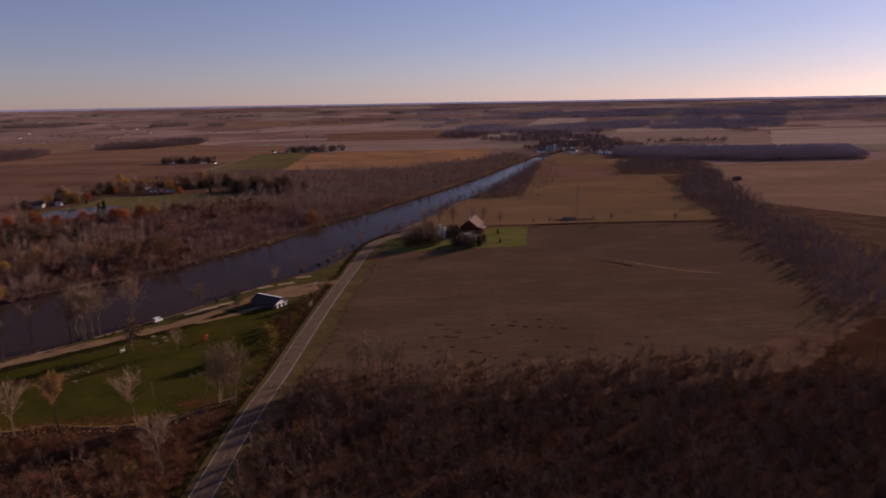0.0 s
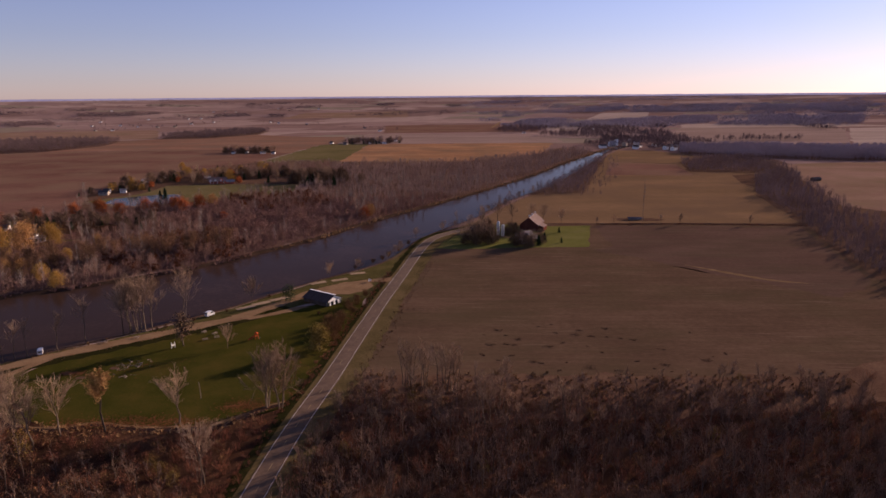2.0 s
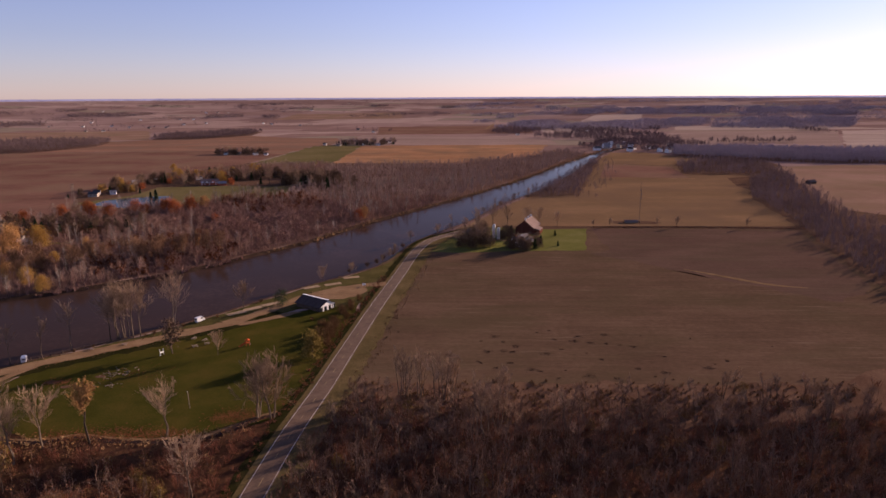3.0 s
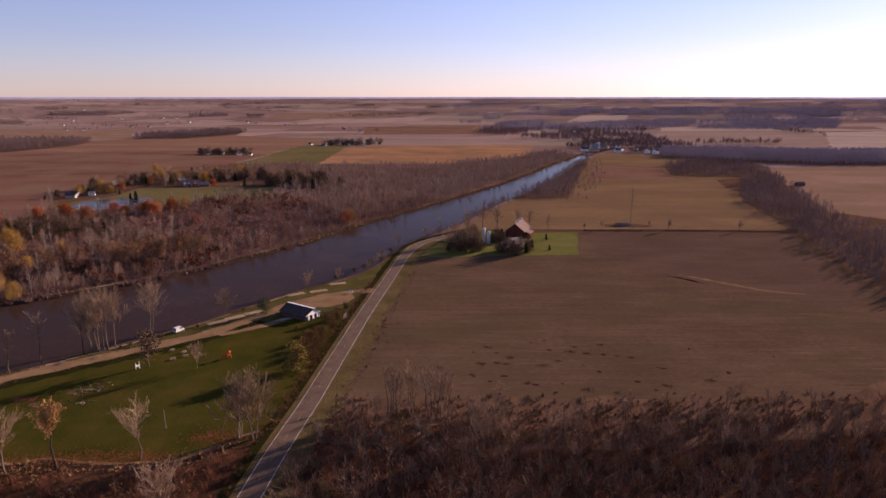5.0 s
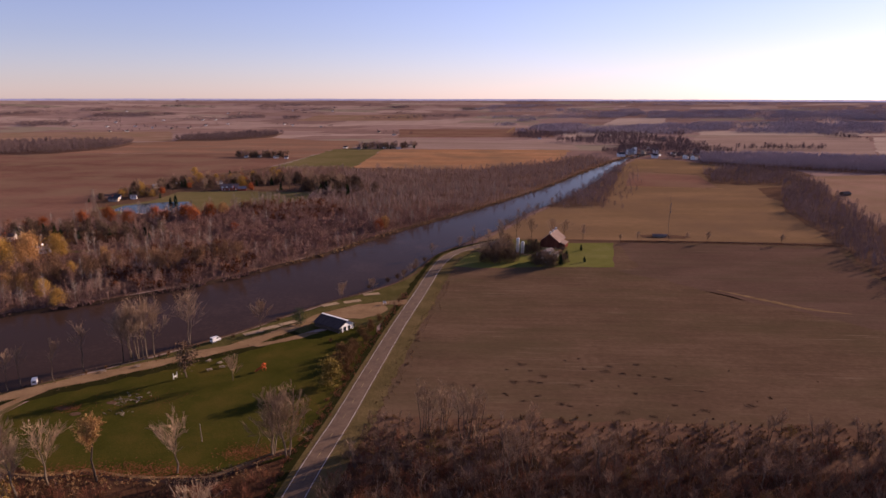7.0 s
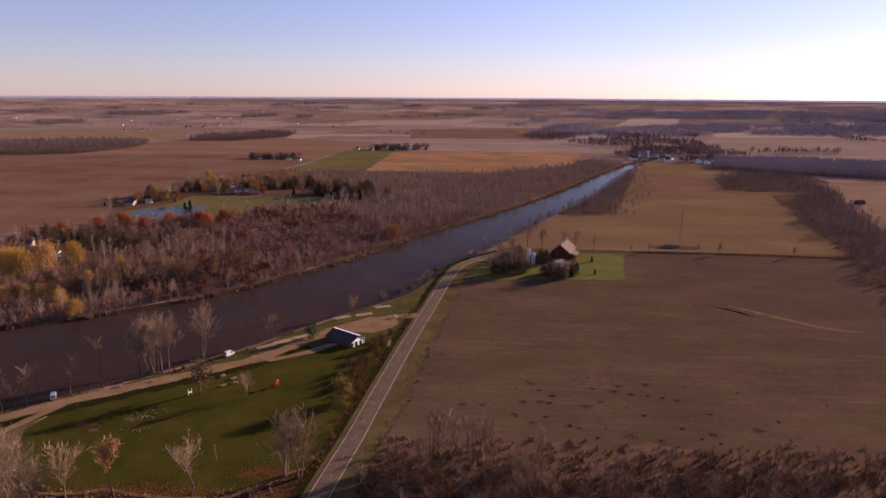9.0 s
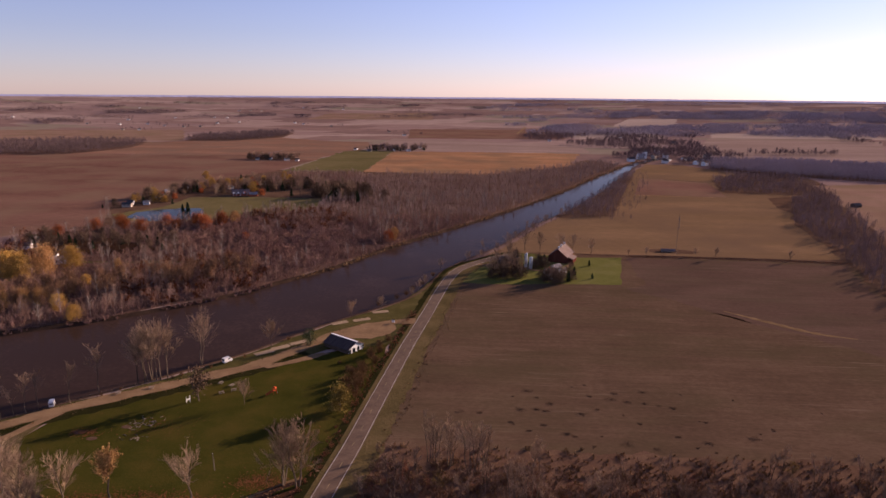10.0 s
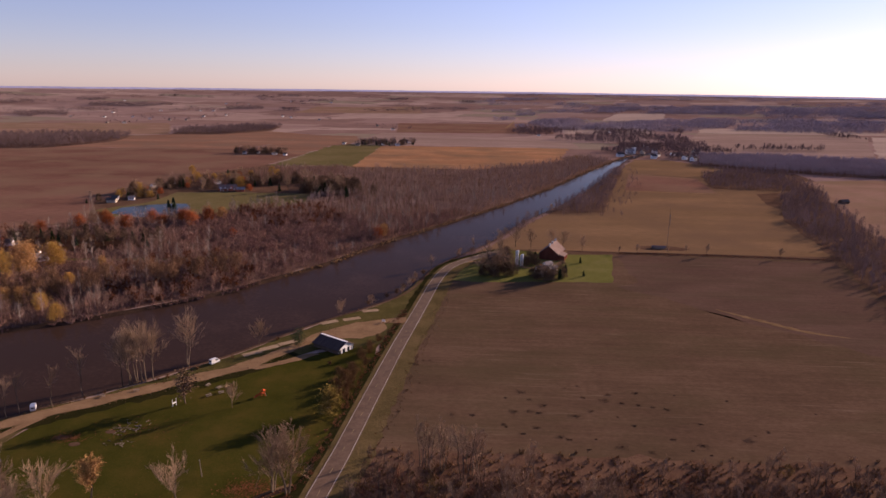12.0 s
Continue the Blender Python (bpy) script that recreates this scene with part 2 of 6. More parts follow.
M_YELLOW_LINE = surface("worn_yellow_paint", (0.16, 0.12, 0.08), (0.22, 0.165, 0.09), (0.30, 0.22, 0.11), 0.2, 2.5, 0.8, 0)
M_BARK = vary(surface("grey_bark", (0.062, 0.045, 0.031), (0.108, 0.081, 0.058), (0.17, 0.134, 0.098), 0.25, 2.5, 0.9, 0.4), 0.7, 1.4)
M_TWIG = vary(surface("bare_twigs", (0.18, 0.118, 0.072), (0.275, 0.188, 0.122), (0.39, 0.285, 0.19), 0.06, 0.5, 0.9, 0), 0.75, 1.3)
# Darker than bare_twigs: shade inside the near wood is put into the colour.
M_TWIG_WOOD = vary(surface("shaded_thicket_twigs", (0.115, 0.07, 0.047), (0.17, 0.107, 0.073), (0.25, 0.165, 0.115), 0.07, 0.6, 0.9, 0, spread=0.8), 0.75, 1.25, True)
M_BARK_WOOD = vary(surface("thicket_bark", (0.06, 0.042, 0.03), (0.10, 0.07, 0.05), (0.15, 0.108, 0.078), 0.1, 0.6, 0.9, 0), 0.8, 1.2, True)
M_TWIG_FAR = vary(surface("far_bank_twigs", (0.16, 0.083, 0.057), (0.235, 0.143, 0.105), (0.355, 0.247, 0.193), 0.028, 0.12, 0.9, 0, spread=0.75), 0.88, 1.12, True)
# Pale lavender-grey twigs: distance haze is put into the base colour.
M_TWIG_HAZE = vary(surface("hazed_wood_twigs", (0.2126, 0.1748, 0.19), (0.2802, 0.2298, 0.2487), (0.3575, 0.2948, 0.3167), 0.004, 0.02, 0.95, 0), 0.85, 1.15, True)
# Lighter and greyer than far_bank_twigs: haze over the reach is in the colour.
M_TWIG_REACH = vary(surface("hazed_downstream_twigs", (0.19, 0.122, 0.094), (0.27, 0.188, 0.152), (0.37, 0.275, 0.228), 0.02, 0.1, 0.95, 0, spread=0.75), 0.9, 1.1, True)
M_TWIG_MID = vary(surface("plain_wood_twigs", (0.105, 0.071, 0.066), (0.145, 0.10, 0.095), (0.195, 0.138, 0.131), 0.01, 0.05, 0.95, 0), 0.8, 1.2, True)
M_TWIG_CREEK = vary(surface("creek_wood_twigs", (0.142, 0.098, 0.086), (0.205, 0.143, 0.128), (0.285, 0.205, 0.187), 0.02, 0.1, 0.95, 0), 0.75, 1.25, True)
M_STALK = vary(surface("dead_stalks", (0.116, 0.0676, 0.0338), (0.1843, 0.1105, 0.0559), (0.2594, 0.1625, 0.0845), 0.06, 0.6, 0.9, 0), 0.6, 1.4, True)
M_RED = vary(surface("rust_leaves", (0.20, 0.055, 0.02), (0.28, 0.085, 0.03), (0.36, 0.14, 0.045), 0.2, 1.0, 0.8, 0), 0.7, 1.3)
M_ORANGE = vary(surface("orange_leaves", (0.2295, 0.1105, 0.0387), (0.306, 0.17, 0.0663), (0.3825, 0.238, 0.0994), 0.2, 1.0, 0.8, 0), 0.75, 1.25)
M_YELLOW = vary(surface("yellow_leaves", (0.276, 0.1496, 0.0308), (0.3745, 0.22, 0.0528), (0.4731, 0.2904, 0.0792), 0.2, 1.0, 0.8, 0), 0.75, 1.25)
M_WILLOW = surface("pale_willow_leaves", (0.1226, 0.0868, 0.0195), (0.1771, 0.1249, 0.0313), (0.2452, 0.1738, 0.0507), 0.3, 1.0, 0.8, 0)
M_OLIVE = vary(surface("olive_leaves", (0.11, 0.07, 0.02), (0.17, 0.11, 0.032), (0.24, 0.16, 0.05), 0.3, 1.0, 0.85, 0), 0.7, 1.2)
M_EVERGREEN = vary(surface("evergreen_needles", (0.022, 0.032, 0.016), (0.036, 0.050, 0.024), (0.06, 0.07, 0.035), 0.3, 1.2, 0.9, 0), 0.7, 1.4)
M_BROWNLEAF = vary(surface("dry_brown_leaves", (0.066, 0.042, 0.027), (0.105, 0.068, 0.043), (0.165, 0.108, 0.07), 0.3, 1.0, 0.85, 0), 0.7, 1.3)
M_TAN_LEAF = vary(surface("tan_leaves", (0.14, 0.077, 0.042), (0.20, 0.115, 0.065), (0.27, 0.168, 0.10), 0.1, 1.0, 0.85, 0), 0.7, 1.3)
M_SHRUB_RED = vary(surface("red_brown_shrub", (0.1103, 0.0427, 0.0239), (0.1705, 0.0695, 0.0399), (0.2407, 0.1175, 0.0649), 0.05, 0.6, 0.9, 0), 0.6, 1.4, True)
M_BRUSH_FAR = vary(surface("far_brush", (0.1434, 0.0698, 0.0533), (0.1956, 0.1116, 0.0887), (0.2608, 0.168, 0.142), 0.02, 0.1, 0.9, 0, spread=0.8), 0.88, 1.12, True)
M_WEED = vary(surface("dark_dead_weeds", (0.06, 0.036, 0.023), (0.098, 0.058, 0.037), (0.14, 0.085, 0.054), 0.3, 1.5, 0.9, 0), 0.7, 1.3, True)
M_GOLDGRASS = vary(surface("dry_bank_grass", (0.19, 0.115, 0.05), (0.29, 0.18, 0.085), (0.38, 0.26, 0.13), 0.05, 0.6, 0.9, 0), 0.6, 1.4, True)
M_BARK_PALE = vary(surface("pale_bark", (0.16, 0.12, 0.096), (0.232, 0.184, 0.152), (0.304, 0.256, 0.216), 0.1, 0.6, 0.9, 0), 0.7, 1.25, True)
M_RUST_WOOD = vary(surface("rusty_leaf_cover", (0.078, 0.027, 0.012), (0.114, 0.042, 0.018), (0.156, 0.066, 0.027), 0.03, 0.5, 0.85, 0, spread=0.8), 0.6, 1.4, True)
M_SCRUB = vary(surface("scrub_leaves", (0.0698, 0.0352, 0.0182), (0.1319, 0.072, 0.0334), (0.2173, 0.136, 0.0532), 0.05, 0.4, 0.9, 0, spread=0.9), 0.5, 1.5, True)
M_WHITE = surface("white_siding", (0.62, 0.61, 0.58), (0.74, 0.73, 0.70), (0.80, 0.79, 0.77), 0.3, 3.0, 0.6, 0.1, stretch=(1, 1, 4))
M_TAN_WALL = surface("tan_siding", (0.30, 0.25, 0.20), (0.38, 0.32, 0.26), (0.46, 0.40, 0.33), 0.3, 3.0, 0.7, 0.1, stretch=(1, 1, 4))
M_RED_BRICK = surface("red_brick_wall", (0.26, 0.07, 0.04), (0.34, 0.10, 0.06), (0.42, 0.15, 0.09), 0.5, 4.0, 0.85, 0.2)
M_RED_BARN = surface("weathered_red_boards", (0.06, 0.022, 0.016), (0.09, 0.032, 0.022), (0.13, 0.055, 0.038), 0.4, 3.0, 0.85, 0.2, stretch=(3, 3, 0.4))
M_ROOF_GREY = surface("grey_shingles", (0.16, 0.14, 0.13), (0.23, 0.20, 0.19), (0.30, 0.27, 0.25), 0.3, 3.0, 0.8, 0.2)
M_ROOF_DARK = surface("dark_shingles", (0.045, 0.043, 0.045), (0.07, 0.066, 0.068), (0.10, 0.095, 0.095), 0.3, 3.0, 0.8, 0.2)
M_ROOF_METAL = surface("dark_metal_roof", (0.052, 0.039, 0.036), (0.072, 0.054, 0.05), (0.095, 0.072, 0.066), 0.3, 2.0, 0.95, 0.1, stretch=(4, 0.3, 1))
M_ROOF_BARN = surface("worn_barn_roof", (0.1188, 0.081, 0.0702), (0.1782, 0.1296, 0.1134), (0.243, 0.1836, 0.162), 0.25, 1.5, 0.7, 0.2)
M_CONCRETE = surface("silo_concrete", (0.45, 0.43, 0.40), (0.58, 0.56, 0.52), (0.68, 0.66, 0.62), 0.4, 2.0, 0.7, 0.2)
M_STEEL = surface("galvanised_steel", (0.45, 0.46, 0.48), (0.58, 0.59, 0.61), (0.68, 0.69, 0.71), 0.4, 2.0, 0.35, 0.1, metal=0.7)
M_STEEL_DULL = surface("dull_grey_steel", (0.10, 0.085, 0.08), (0.14, 0.12, 0.115), (0.19, 0.165, 0.155), 0.4, 2.0, 0.6, 0.1)
M_WOOD = surface("weathered_wood", (0.16, 0.12, 0.09), (0.24, 0.19, 0.15), (0.33, 0.27, 0.22), 0.4, 4.0, 0.85, 0.2, stretch=(1, 1, 0.3))
M_GLASS = surface("window_glass", (0.02, 0.025, 0.03), (0.03, 0.035, 0.04), (0.045, 0.05, 0.055), 0.5, 2.0, 0.05, 0, gloss=0.6)
M_CAR_WHITE = surface("white_car_paint", (0.504, 0.504, 0.504), (0.5616, 0.5616, 0.5616), (0.5904, 0.5904, 0.5904), 0.5, 4.0, 0.25, 0, gloss=0.5)
M_TYRE = surface("tyre_rubber", (0.02, 0.02, 0.02), (0.03, 0.03, 0.03), (0.04, 0.04, 0.04), 0.5, 6.0, 0.8, 0)
M_PLASTIC_RED = surface("red_orange_plastic", (0.35, 0.063, 0.021), (0.42, 0.084, 0.028), (0.476, 0.112, 0.042), 0.5, 4.0, 0.4, 0)
M_DARK_WOOD = surface("dark_creosoted_wood", (0.05, 0.038, 0.03), (0.08, 0.06, 0.048), (0.12, 0.09, 0.07), 0.5, 3.0, 0.85, 0.2)


# ---- mesh helpers ----
def mesh_of(name, verts, faces, mats, index=None, smooth=False):
    """A mesh from arrays of points and triangles."""
    me = bpy.data.meshes.new(name)
    verts, faces = np.asarray(verts, np.float32), np.asarray(faces, np.int32)
    me.vertices.add(len(verts))
    me.vertices.foreach_set("co", verts.ravel())
    k = faces.shape[1]
    me.loops.add(len(faces) * k)
    me.loops.foreach_set("vertex_index", faces.ravel())
    me.polygons.add(len(faces))
    me.polygons.foreach_set("loop_start", np.arange(0, len(faces) * k, k, dtype=np.int32))
    if index is not None:
        me.polygons.foreach_set("material_index", np.asarray(index, np.int32))
    for m in mats:
        me.materials.append(m)
    me.update(calc_edges=True)
    me.polygons.foreach_set("use_smooth", np.full(len(faces), smooth))
    return me


def bm_mesh(name, bm, material):
    me = bpy.data.meshes.new(name)
    bm.to_mesh(me)
    bm.free()
    me.materials.append(material)
    return me


def part(name, bm, material, parent, label=""):
    """Links a bmesh as one mesh object under a thing or under a part."""
    ob = new(name, bm_mesh(name, bm, material))
    ob.parent = parent
    return tagged(ob, label)


def thing(name, m, label, category, group=""):
    ob = new(name)
    ob.matrix_world = m
    return tagged(ob, label, category, group)


def box(x0, y0, z0, x1, y1, z1, bevel=0.0, bm=None):
    bm = bm or bmesh.new()
    r = bmesh.ops.create_cube(bm, size=1, matrix=Matrix.Translation(((x0 + x1) / 2, (y0 + y1) / 2, (z0 + z1) / 2)) @ Matrix.Diagonal((x1 - x0, y1 - y0, z1 - z0, 1)))
    if bevel:
        es = {e for v in r["verts"] for e in v.link_edges}
        bmesh.ops.bevel(bm, geom=list(es), offset=bevel, segments=2, affect="EDGES")
    return bm


def rod(p0, p1, r0, r1=None, sides=8, bm=None):
    bm = bm or bmesh.new()
    p0, p1 = Vector(p0), Vector(p1)
    d = p1 - p0
    bmesh.ops.create_cone(bm, cap_ends=True, segments=sides, radius1=r0, radius2=r0 if r1 is None else r1, depth=d.length,
                          matrix=Matrix.Translation((p0 + p1) / 2) @ d.to_track_quat("Z", "Y").to_matrix().to_4x4())
    return bm


def prism(points, thick, bm=None):
    """A closed solid from a flat ring of points in a vertical plane, extruded by the vector thick."""
    bm = bm or bmesh.new()
    a = [bm.verts.new(p) for p in points]
    b = [bm.verts.new(Vector(p) + Vector(thick)) for p in points]
    n = len(a)
    bm.faces.new(a)
    bm.faces.new(b[::-1])
    for i in range(n):
        bm.faces.new((a[i], b[i], b[(i + 1) % n], a[(i + 1) % n]))
    bmesh.ops.recalc_face_normals(bm, faces=bm.faces)
    return bm


def smooth_line(pts, step):
    """A Catmull-Rom line through the points, at even steps."""
    p = [np.array(q, float) for q in pts]
    p = [2 * p[0] - p[1], *p, 2 * p[-1] - p[-2]]
    out = []
    for a, b, c, d in zip(p, p[1:], p[2:], p[3:]):
        n = max(1, int(np.linalg.norm(c - b) / step))
        for i in range(n):
            t = i / n
            out.append(0.5 * (2 * b + (c - a) * t + (2 * a - 5 * b + 4 * c - d) * t * t + (3 * b - a - 3 * c + d) * t ** 3))
    return np.array([*out, p[-2]])


def offset_line(line, d):
    t = np.gradient(line, axis=0)
    t /= np.linalg.norm(t, axis=1)[:, None]
    return line + np.column_stack([t[:, 1], -t[:, 0]]) * np.asarray(d).reshape(-1, 1)


def ribbon(name, left, right, z, material, drop=0.0):
    """A strip between two lines; drop gives it edges that go down into the ground."""
    n = len(left)
    v = np.vstack([np.column_stack([left, np.full(n, z)]), np.column_stack([right, np.full(n, z)])])
    f = [(i, n + i, n + i + 1, i + 1) for i in range(n - 1)]
    if drop:
        v = np.vstack([v, v[:n] - (0, 0, drop), v[n:] - (0, 0, drop)])
        f += [(2 * n + i, i, i + 1, 2 * n + i + 1) for i in range(n - 1)]
        f += [(n + i, 3 * n + i, 3 * n + i + 1, n + i + 1) for i in range(n - 1)]
    return new(name, mesh_of(name, v, f, [material]))


def wobble(pts, step, amp, seed=0):
    """The ring of points with its edges made uneven."""
    out, rng = [], np.random.default_rng(seed)
    for a, b in zip(pts, [*pts[1:], pts[0]]):
        a, b = np.array(a, float), np.array(b, float)
        n = max(1, int(np.linalg.norm(b - a) / step))
        for i in range(n):
            q = a + (b - a) * i / n
            out.append(tuple(q + (rng.normal(0, amp, 2) if i else 0)))
    return out


def sheet(name, pts, z, material, label, step=8, amp=0.8):
    """A patch of ground with an uneven outline, laid just above the sheet below it."""
    bm = bmesh.new()
    ring = wobble(pts, step, amp, len(name))
    bm.faces.new([bm.verts.new((*p, z)) for p in ring])
    bmesh.ops.triangulate(bm, faces=bm.faces[:])
    lo, hi = np.min(ring, 0), np.max(ring, 0)
    for ax in (0, 1):
        cell = max(18.0, (hi[ax] - lo[ax]) / 14)
        for c in np.arange(lo[ax] + cell, hi[ax], cell):
            co, no = [0, 0, 0], [0, 0, 0]
            co[ax], no[ax] = c, 1
            bmesh.ops.bisect_plane(bm, geom=bm.verts[:] + bm.edges[:] + bm.faces[:], plane_co=co, plane_no=no)
    bmesh.ops.triangulate(bm, faces=bm.faces[:])
    bmesh.ops.recalc_face_normals(bm, faces=bm.faces)
    for fc in bm.faces:
        if fc.normal.z < 0:
            fc.normal_flip()
    for v in bm.verts:
        r = float(far_rise(v.co.x, v.co.y))
        v.co.z += r + (0.5 if r > 0 else 0)
    return tagged(new(name, bm_mesh(name, bm, material)), label, "ground", kind="structure")


def inside(poly, x, y):
    p = np.array(poly, float)
    q = np.roll(p, -1, 0)
    hit = np.zeros(np.shape(x), bool)
    for (x0, y0), (x1, y1) in zip(p, q):
        if y0 != y1:
            hit ^= ((y0 > y) != (y1 > y)) & (x < (x1 - x0) * (y - y0) / (y1 - y0) + x0)
    return hit


def edge_distance(line, x, y):
    best = np.full(np.shape(x), 1e9)
    for (x0, y0), (x1, y1) in zip(line, line[1:]):
        dx, dy = x1 - x0, y1 - y0
        t = np.clip(((x - x0) * dx + (y - y0) * dy) / (dx * dx + dy * dy + 1e-9), 0, 1)
        best = np.minimum(best, np.hypot(x - x0 - t * dx, y - y0 - t * dy))
    return best


# ---- ground, river, road ----
FAR_BANK = [(-900, 60), (-600, 130), (-420, 205), (-320, 258), (-248, 298), (-204, 326), (-157, 369), (-133, 403), (-105, 445), (-73, 512), (-31, 586),
            (24, 685), (101, 840), (158, 975), (213, 1094), (247, 1169), (290, 1260), (345, 1330)]
NEAR_BANK = [(-900, -80), (-600, 0), (-400, 90), (-300, 140), (-225, 182), (-183, 212), (-162, 232), (-146, 247), (-129, 265), (-114, 282), (-101, 301), (-79, 333),
             (-52, 365), (-41, 386), (-33, 419), (-27, 444), (-12, 476), (5, 506), (20, 538), (43, 601), (73, 663), (91, 699), (139, 806),
             (180, 915), (242, 1098), (277, 1193), (320, 1260), (360, 1318)]
far_line, near_line = smooth_line(FAR_BANK, 7), smooth_line(NEAR_BANK, 9)
RIVER = np.vstack([far_line, near_line[::-1]])


def far_rise(x, y):
    r = np.hypot(x, y)
    return 92 * np.clip((r - 2500) / 2200, 0, 1) ** 1.5 - 0.15 * np.clip(r - 4720, 0, None)


def ground_height(x, y):
    d = edge_distance(np.vstack([RIVER, RIVER[:1]]), x, y)
    d = np.where(inside(RIVER, x, y), d, -d)
    return far_rise(x, y) - 2.6 * np.clip((d + 0.5) / 5.0, 0, 1)


def spaced(a, b, fine0, fine1, step, grow):
    out = list(np.arange(fine0, fine1, step))
    for sign, end in ((-1, a), (1, b)):
        p, s = (fine0 if sign < 0 else out[-1]), step
        more = []
        while (p - end) * sign < 0:
            s = min(s * grow, 160)
            p += sign * s
            more.append(p)
        more[-1] = end
        out = more[::-1] + out if sign < 0 else out + more
    return np.array(out)


gx, gy = spaced(-4700, 4700, -330, 130, 4, 1.07), spaced(-1500, 4800, 120, 720, 4, 1.03)
GX, GY = np.meshgrid(gx, gy)
GZ = ground_height(GX, GY) + 0.0
nx, ny = len(gx), len(gy)
idx = np.arange(nx * ny).reshape(ny, nx)
quads = np.stack([idx[:-1, :-1], idx[:-1, 1:], idx[1:, 1:], idx[1:, :-1]], -1).reshape(-1, 4)
ground = new("ground", mesh_of("ground", np.column_stack([GX.ravel(), GY.ravel(), GZ.ravel()]), quads, [M_FARM], smooth=True))
tagged(ground, "open brown farmland reaching to a flat horizon", "ground", kind="structure")

k = 160
def resampled(line, count):
    s = np.linspace(0, len(line) - 1, count)
    return np.column_stack([np.interp(s, np.arange(len(line)), line[:, i]) for i in (0, 1)])


fl, nl = resampled(far_line, k), resampled(near_line, k)
fl, nl = offset_line(fl, -4), offset_line(nl, 4)
river = ribbon("water", fl, nl, -1.1, M_WATER)
tagged(river, "wide calm river with dark blue-brown water", "river", kind="structure")

ang = np.linspace(radians(-50), radians(52), 500)
br = np.random.default_rng(3)
top = 94.0 + 0.5 * np.convolve(br.normal(0, 1, 500), np.ones(9) / 3, "same")
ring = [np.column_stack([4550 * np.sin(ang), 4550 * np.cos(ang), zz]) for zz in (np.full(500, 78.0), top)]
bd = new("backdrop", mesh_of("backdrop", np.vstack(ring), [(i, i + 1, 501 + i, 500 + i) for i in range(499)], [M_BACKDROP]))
tagged(bd, "lavender line of far woods with painted, glowing haze", "horizon", kind="structure")



def bank_slope(name, line, sign, material, label):
    """The sloping earth between the flat ground and the water."""
    rows = [np.column_stack([offset_line(line, sign * o), np.full(len(line), z)]) for o, z in ((-2.0, 0.10), (-0.3, 0.085), (1.0, -0.60), (3.2, -1.6))]
    m = len(line)
    quads = [(j * m + i, j * m + i + 1, (j + 1) * m + i + 1, (j + 1) * m + i) for j in range(3) for i in range(m - 1)]
    if sign > 0:
        quads = [q[::-1] for q in quads]
    return tagged(new(name, mesh_of(name, np.vstack(rows), quads, [material])), label, "bank", kind="structure")


bank_slope("bank_far", resampled(far_line, 300), 1, M_MUD, "steep earth bank on the wooded side")
bank_slope("bank_near", resampled(near_line, 300), -1, M_VERGE_BROWN, "low grassy earth bank on the park side")

# fields and grass, each a patch of its own
sheet("east_margin", [(185, 225), (228, 330), (255, 420), (268, 483), (50, 488), (50, 505), (150, 640), (300, 1090), (400, 1090), (490, 1020), (460, 780), (440, 500), (340, 300), (300, 235)], 0.02, M_VERGE_BROWN, "brown grassy margins between the fields", 15, 0.5)
sheet("wood_margin", [(-335, 960), (-335, 1018), (-190, 1022), (-10, 1022), (110, 1122), (190, 1250), (225, 1225), (140, 1105), (0, 965), (-180, 945)], 0.03, M_VERGE_BROWN, "brown grass along the far wood edge", 15, 0.5)
sheet("estate_margin", [(-425, 540), (-425, 705), (-340, 745), (-300, 600), (-335, 550)], 0.025, M_VERGE_BROWN, "brown rough grass beside the pond", 15, 0.5)
sheet("field_corner", [(318, 955), (300, 828), (345, 812), (405, 838), (445, 845), (475, 1012), (400, 1066), (385, 1118), (345, 1190), (285, 1190), (232, 990)], 0.045, M_FIELD_TAN, "tan field corner near the village", 10, 1.0)
sheet("river_meadow", [(-20, 450), (-5, 478), (12, 506), (27, 538), (50, 601), (80, 663), (146, 806), (187, 915), (249, 1098), (290, 1190), (340, 1180), (250, 995), (196, 815), (170, 720), (150, 650), (90, 620), (65, 545), (72, 495), (10, 480)], 0.03, M_FIELD_TAN,
      "rough tan meadow along the near bank")
sheet("field_main", [(-41, 190), (-10, 186), (27, 183), (63, 184), (99, 187), (140, 194), (205, 235), (236, 330), (252, 407), (275, 484), (229, 487), (190, 491), (147, 491),
                     (60, 492), (60, 440), (10, 440), (-15, 420), (-20, 400), (-26, 350), (-32, 290), (-38, 240)], 0.05, M_FIELD,
      "harvested dark brown field with faint tillage streaks")
# Shade of the creek wood, painted on the field as a darker sheet.
sheet("field_damp", [(92, 408), (121, 379), (144, 355), (165, 335), (198, 302), (230, 330), (248, 407), (268, 480), (190, 488), (109, 488), (108, 418)], 0.056, M_FIELD_SHADED, "part of the harvested field darkened as creek-wood shade", 8, 2.0)
RIDGE = smooth_line([(140, 367), (148, 359.5), (160, 348), (176, 334), (194, 327)], 2)
ridge_w = 1.7 * np.sin(np.linspace(0.1, 3.0, len(RIDGE))) * (1 + 0.3 * np.sin(np.arange(len(RIDGE)) * 1.7)) + 0.2
tagged(ribbon("field_ridge", offset_line(RIDGE, -ridge_w), offset_line(RIDGE, ridge_w), 0.10, M_PAD_DRY), "paler dry ridge across the harvested field", "ground", kind="structure")
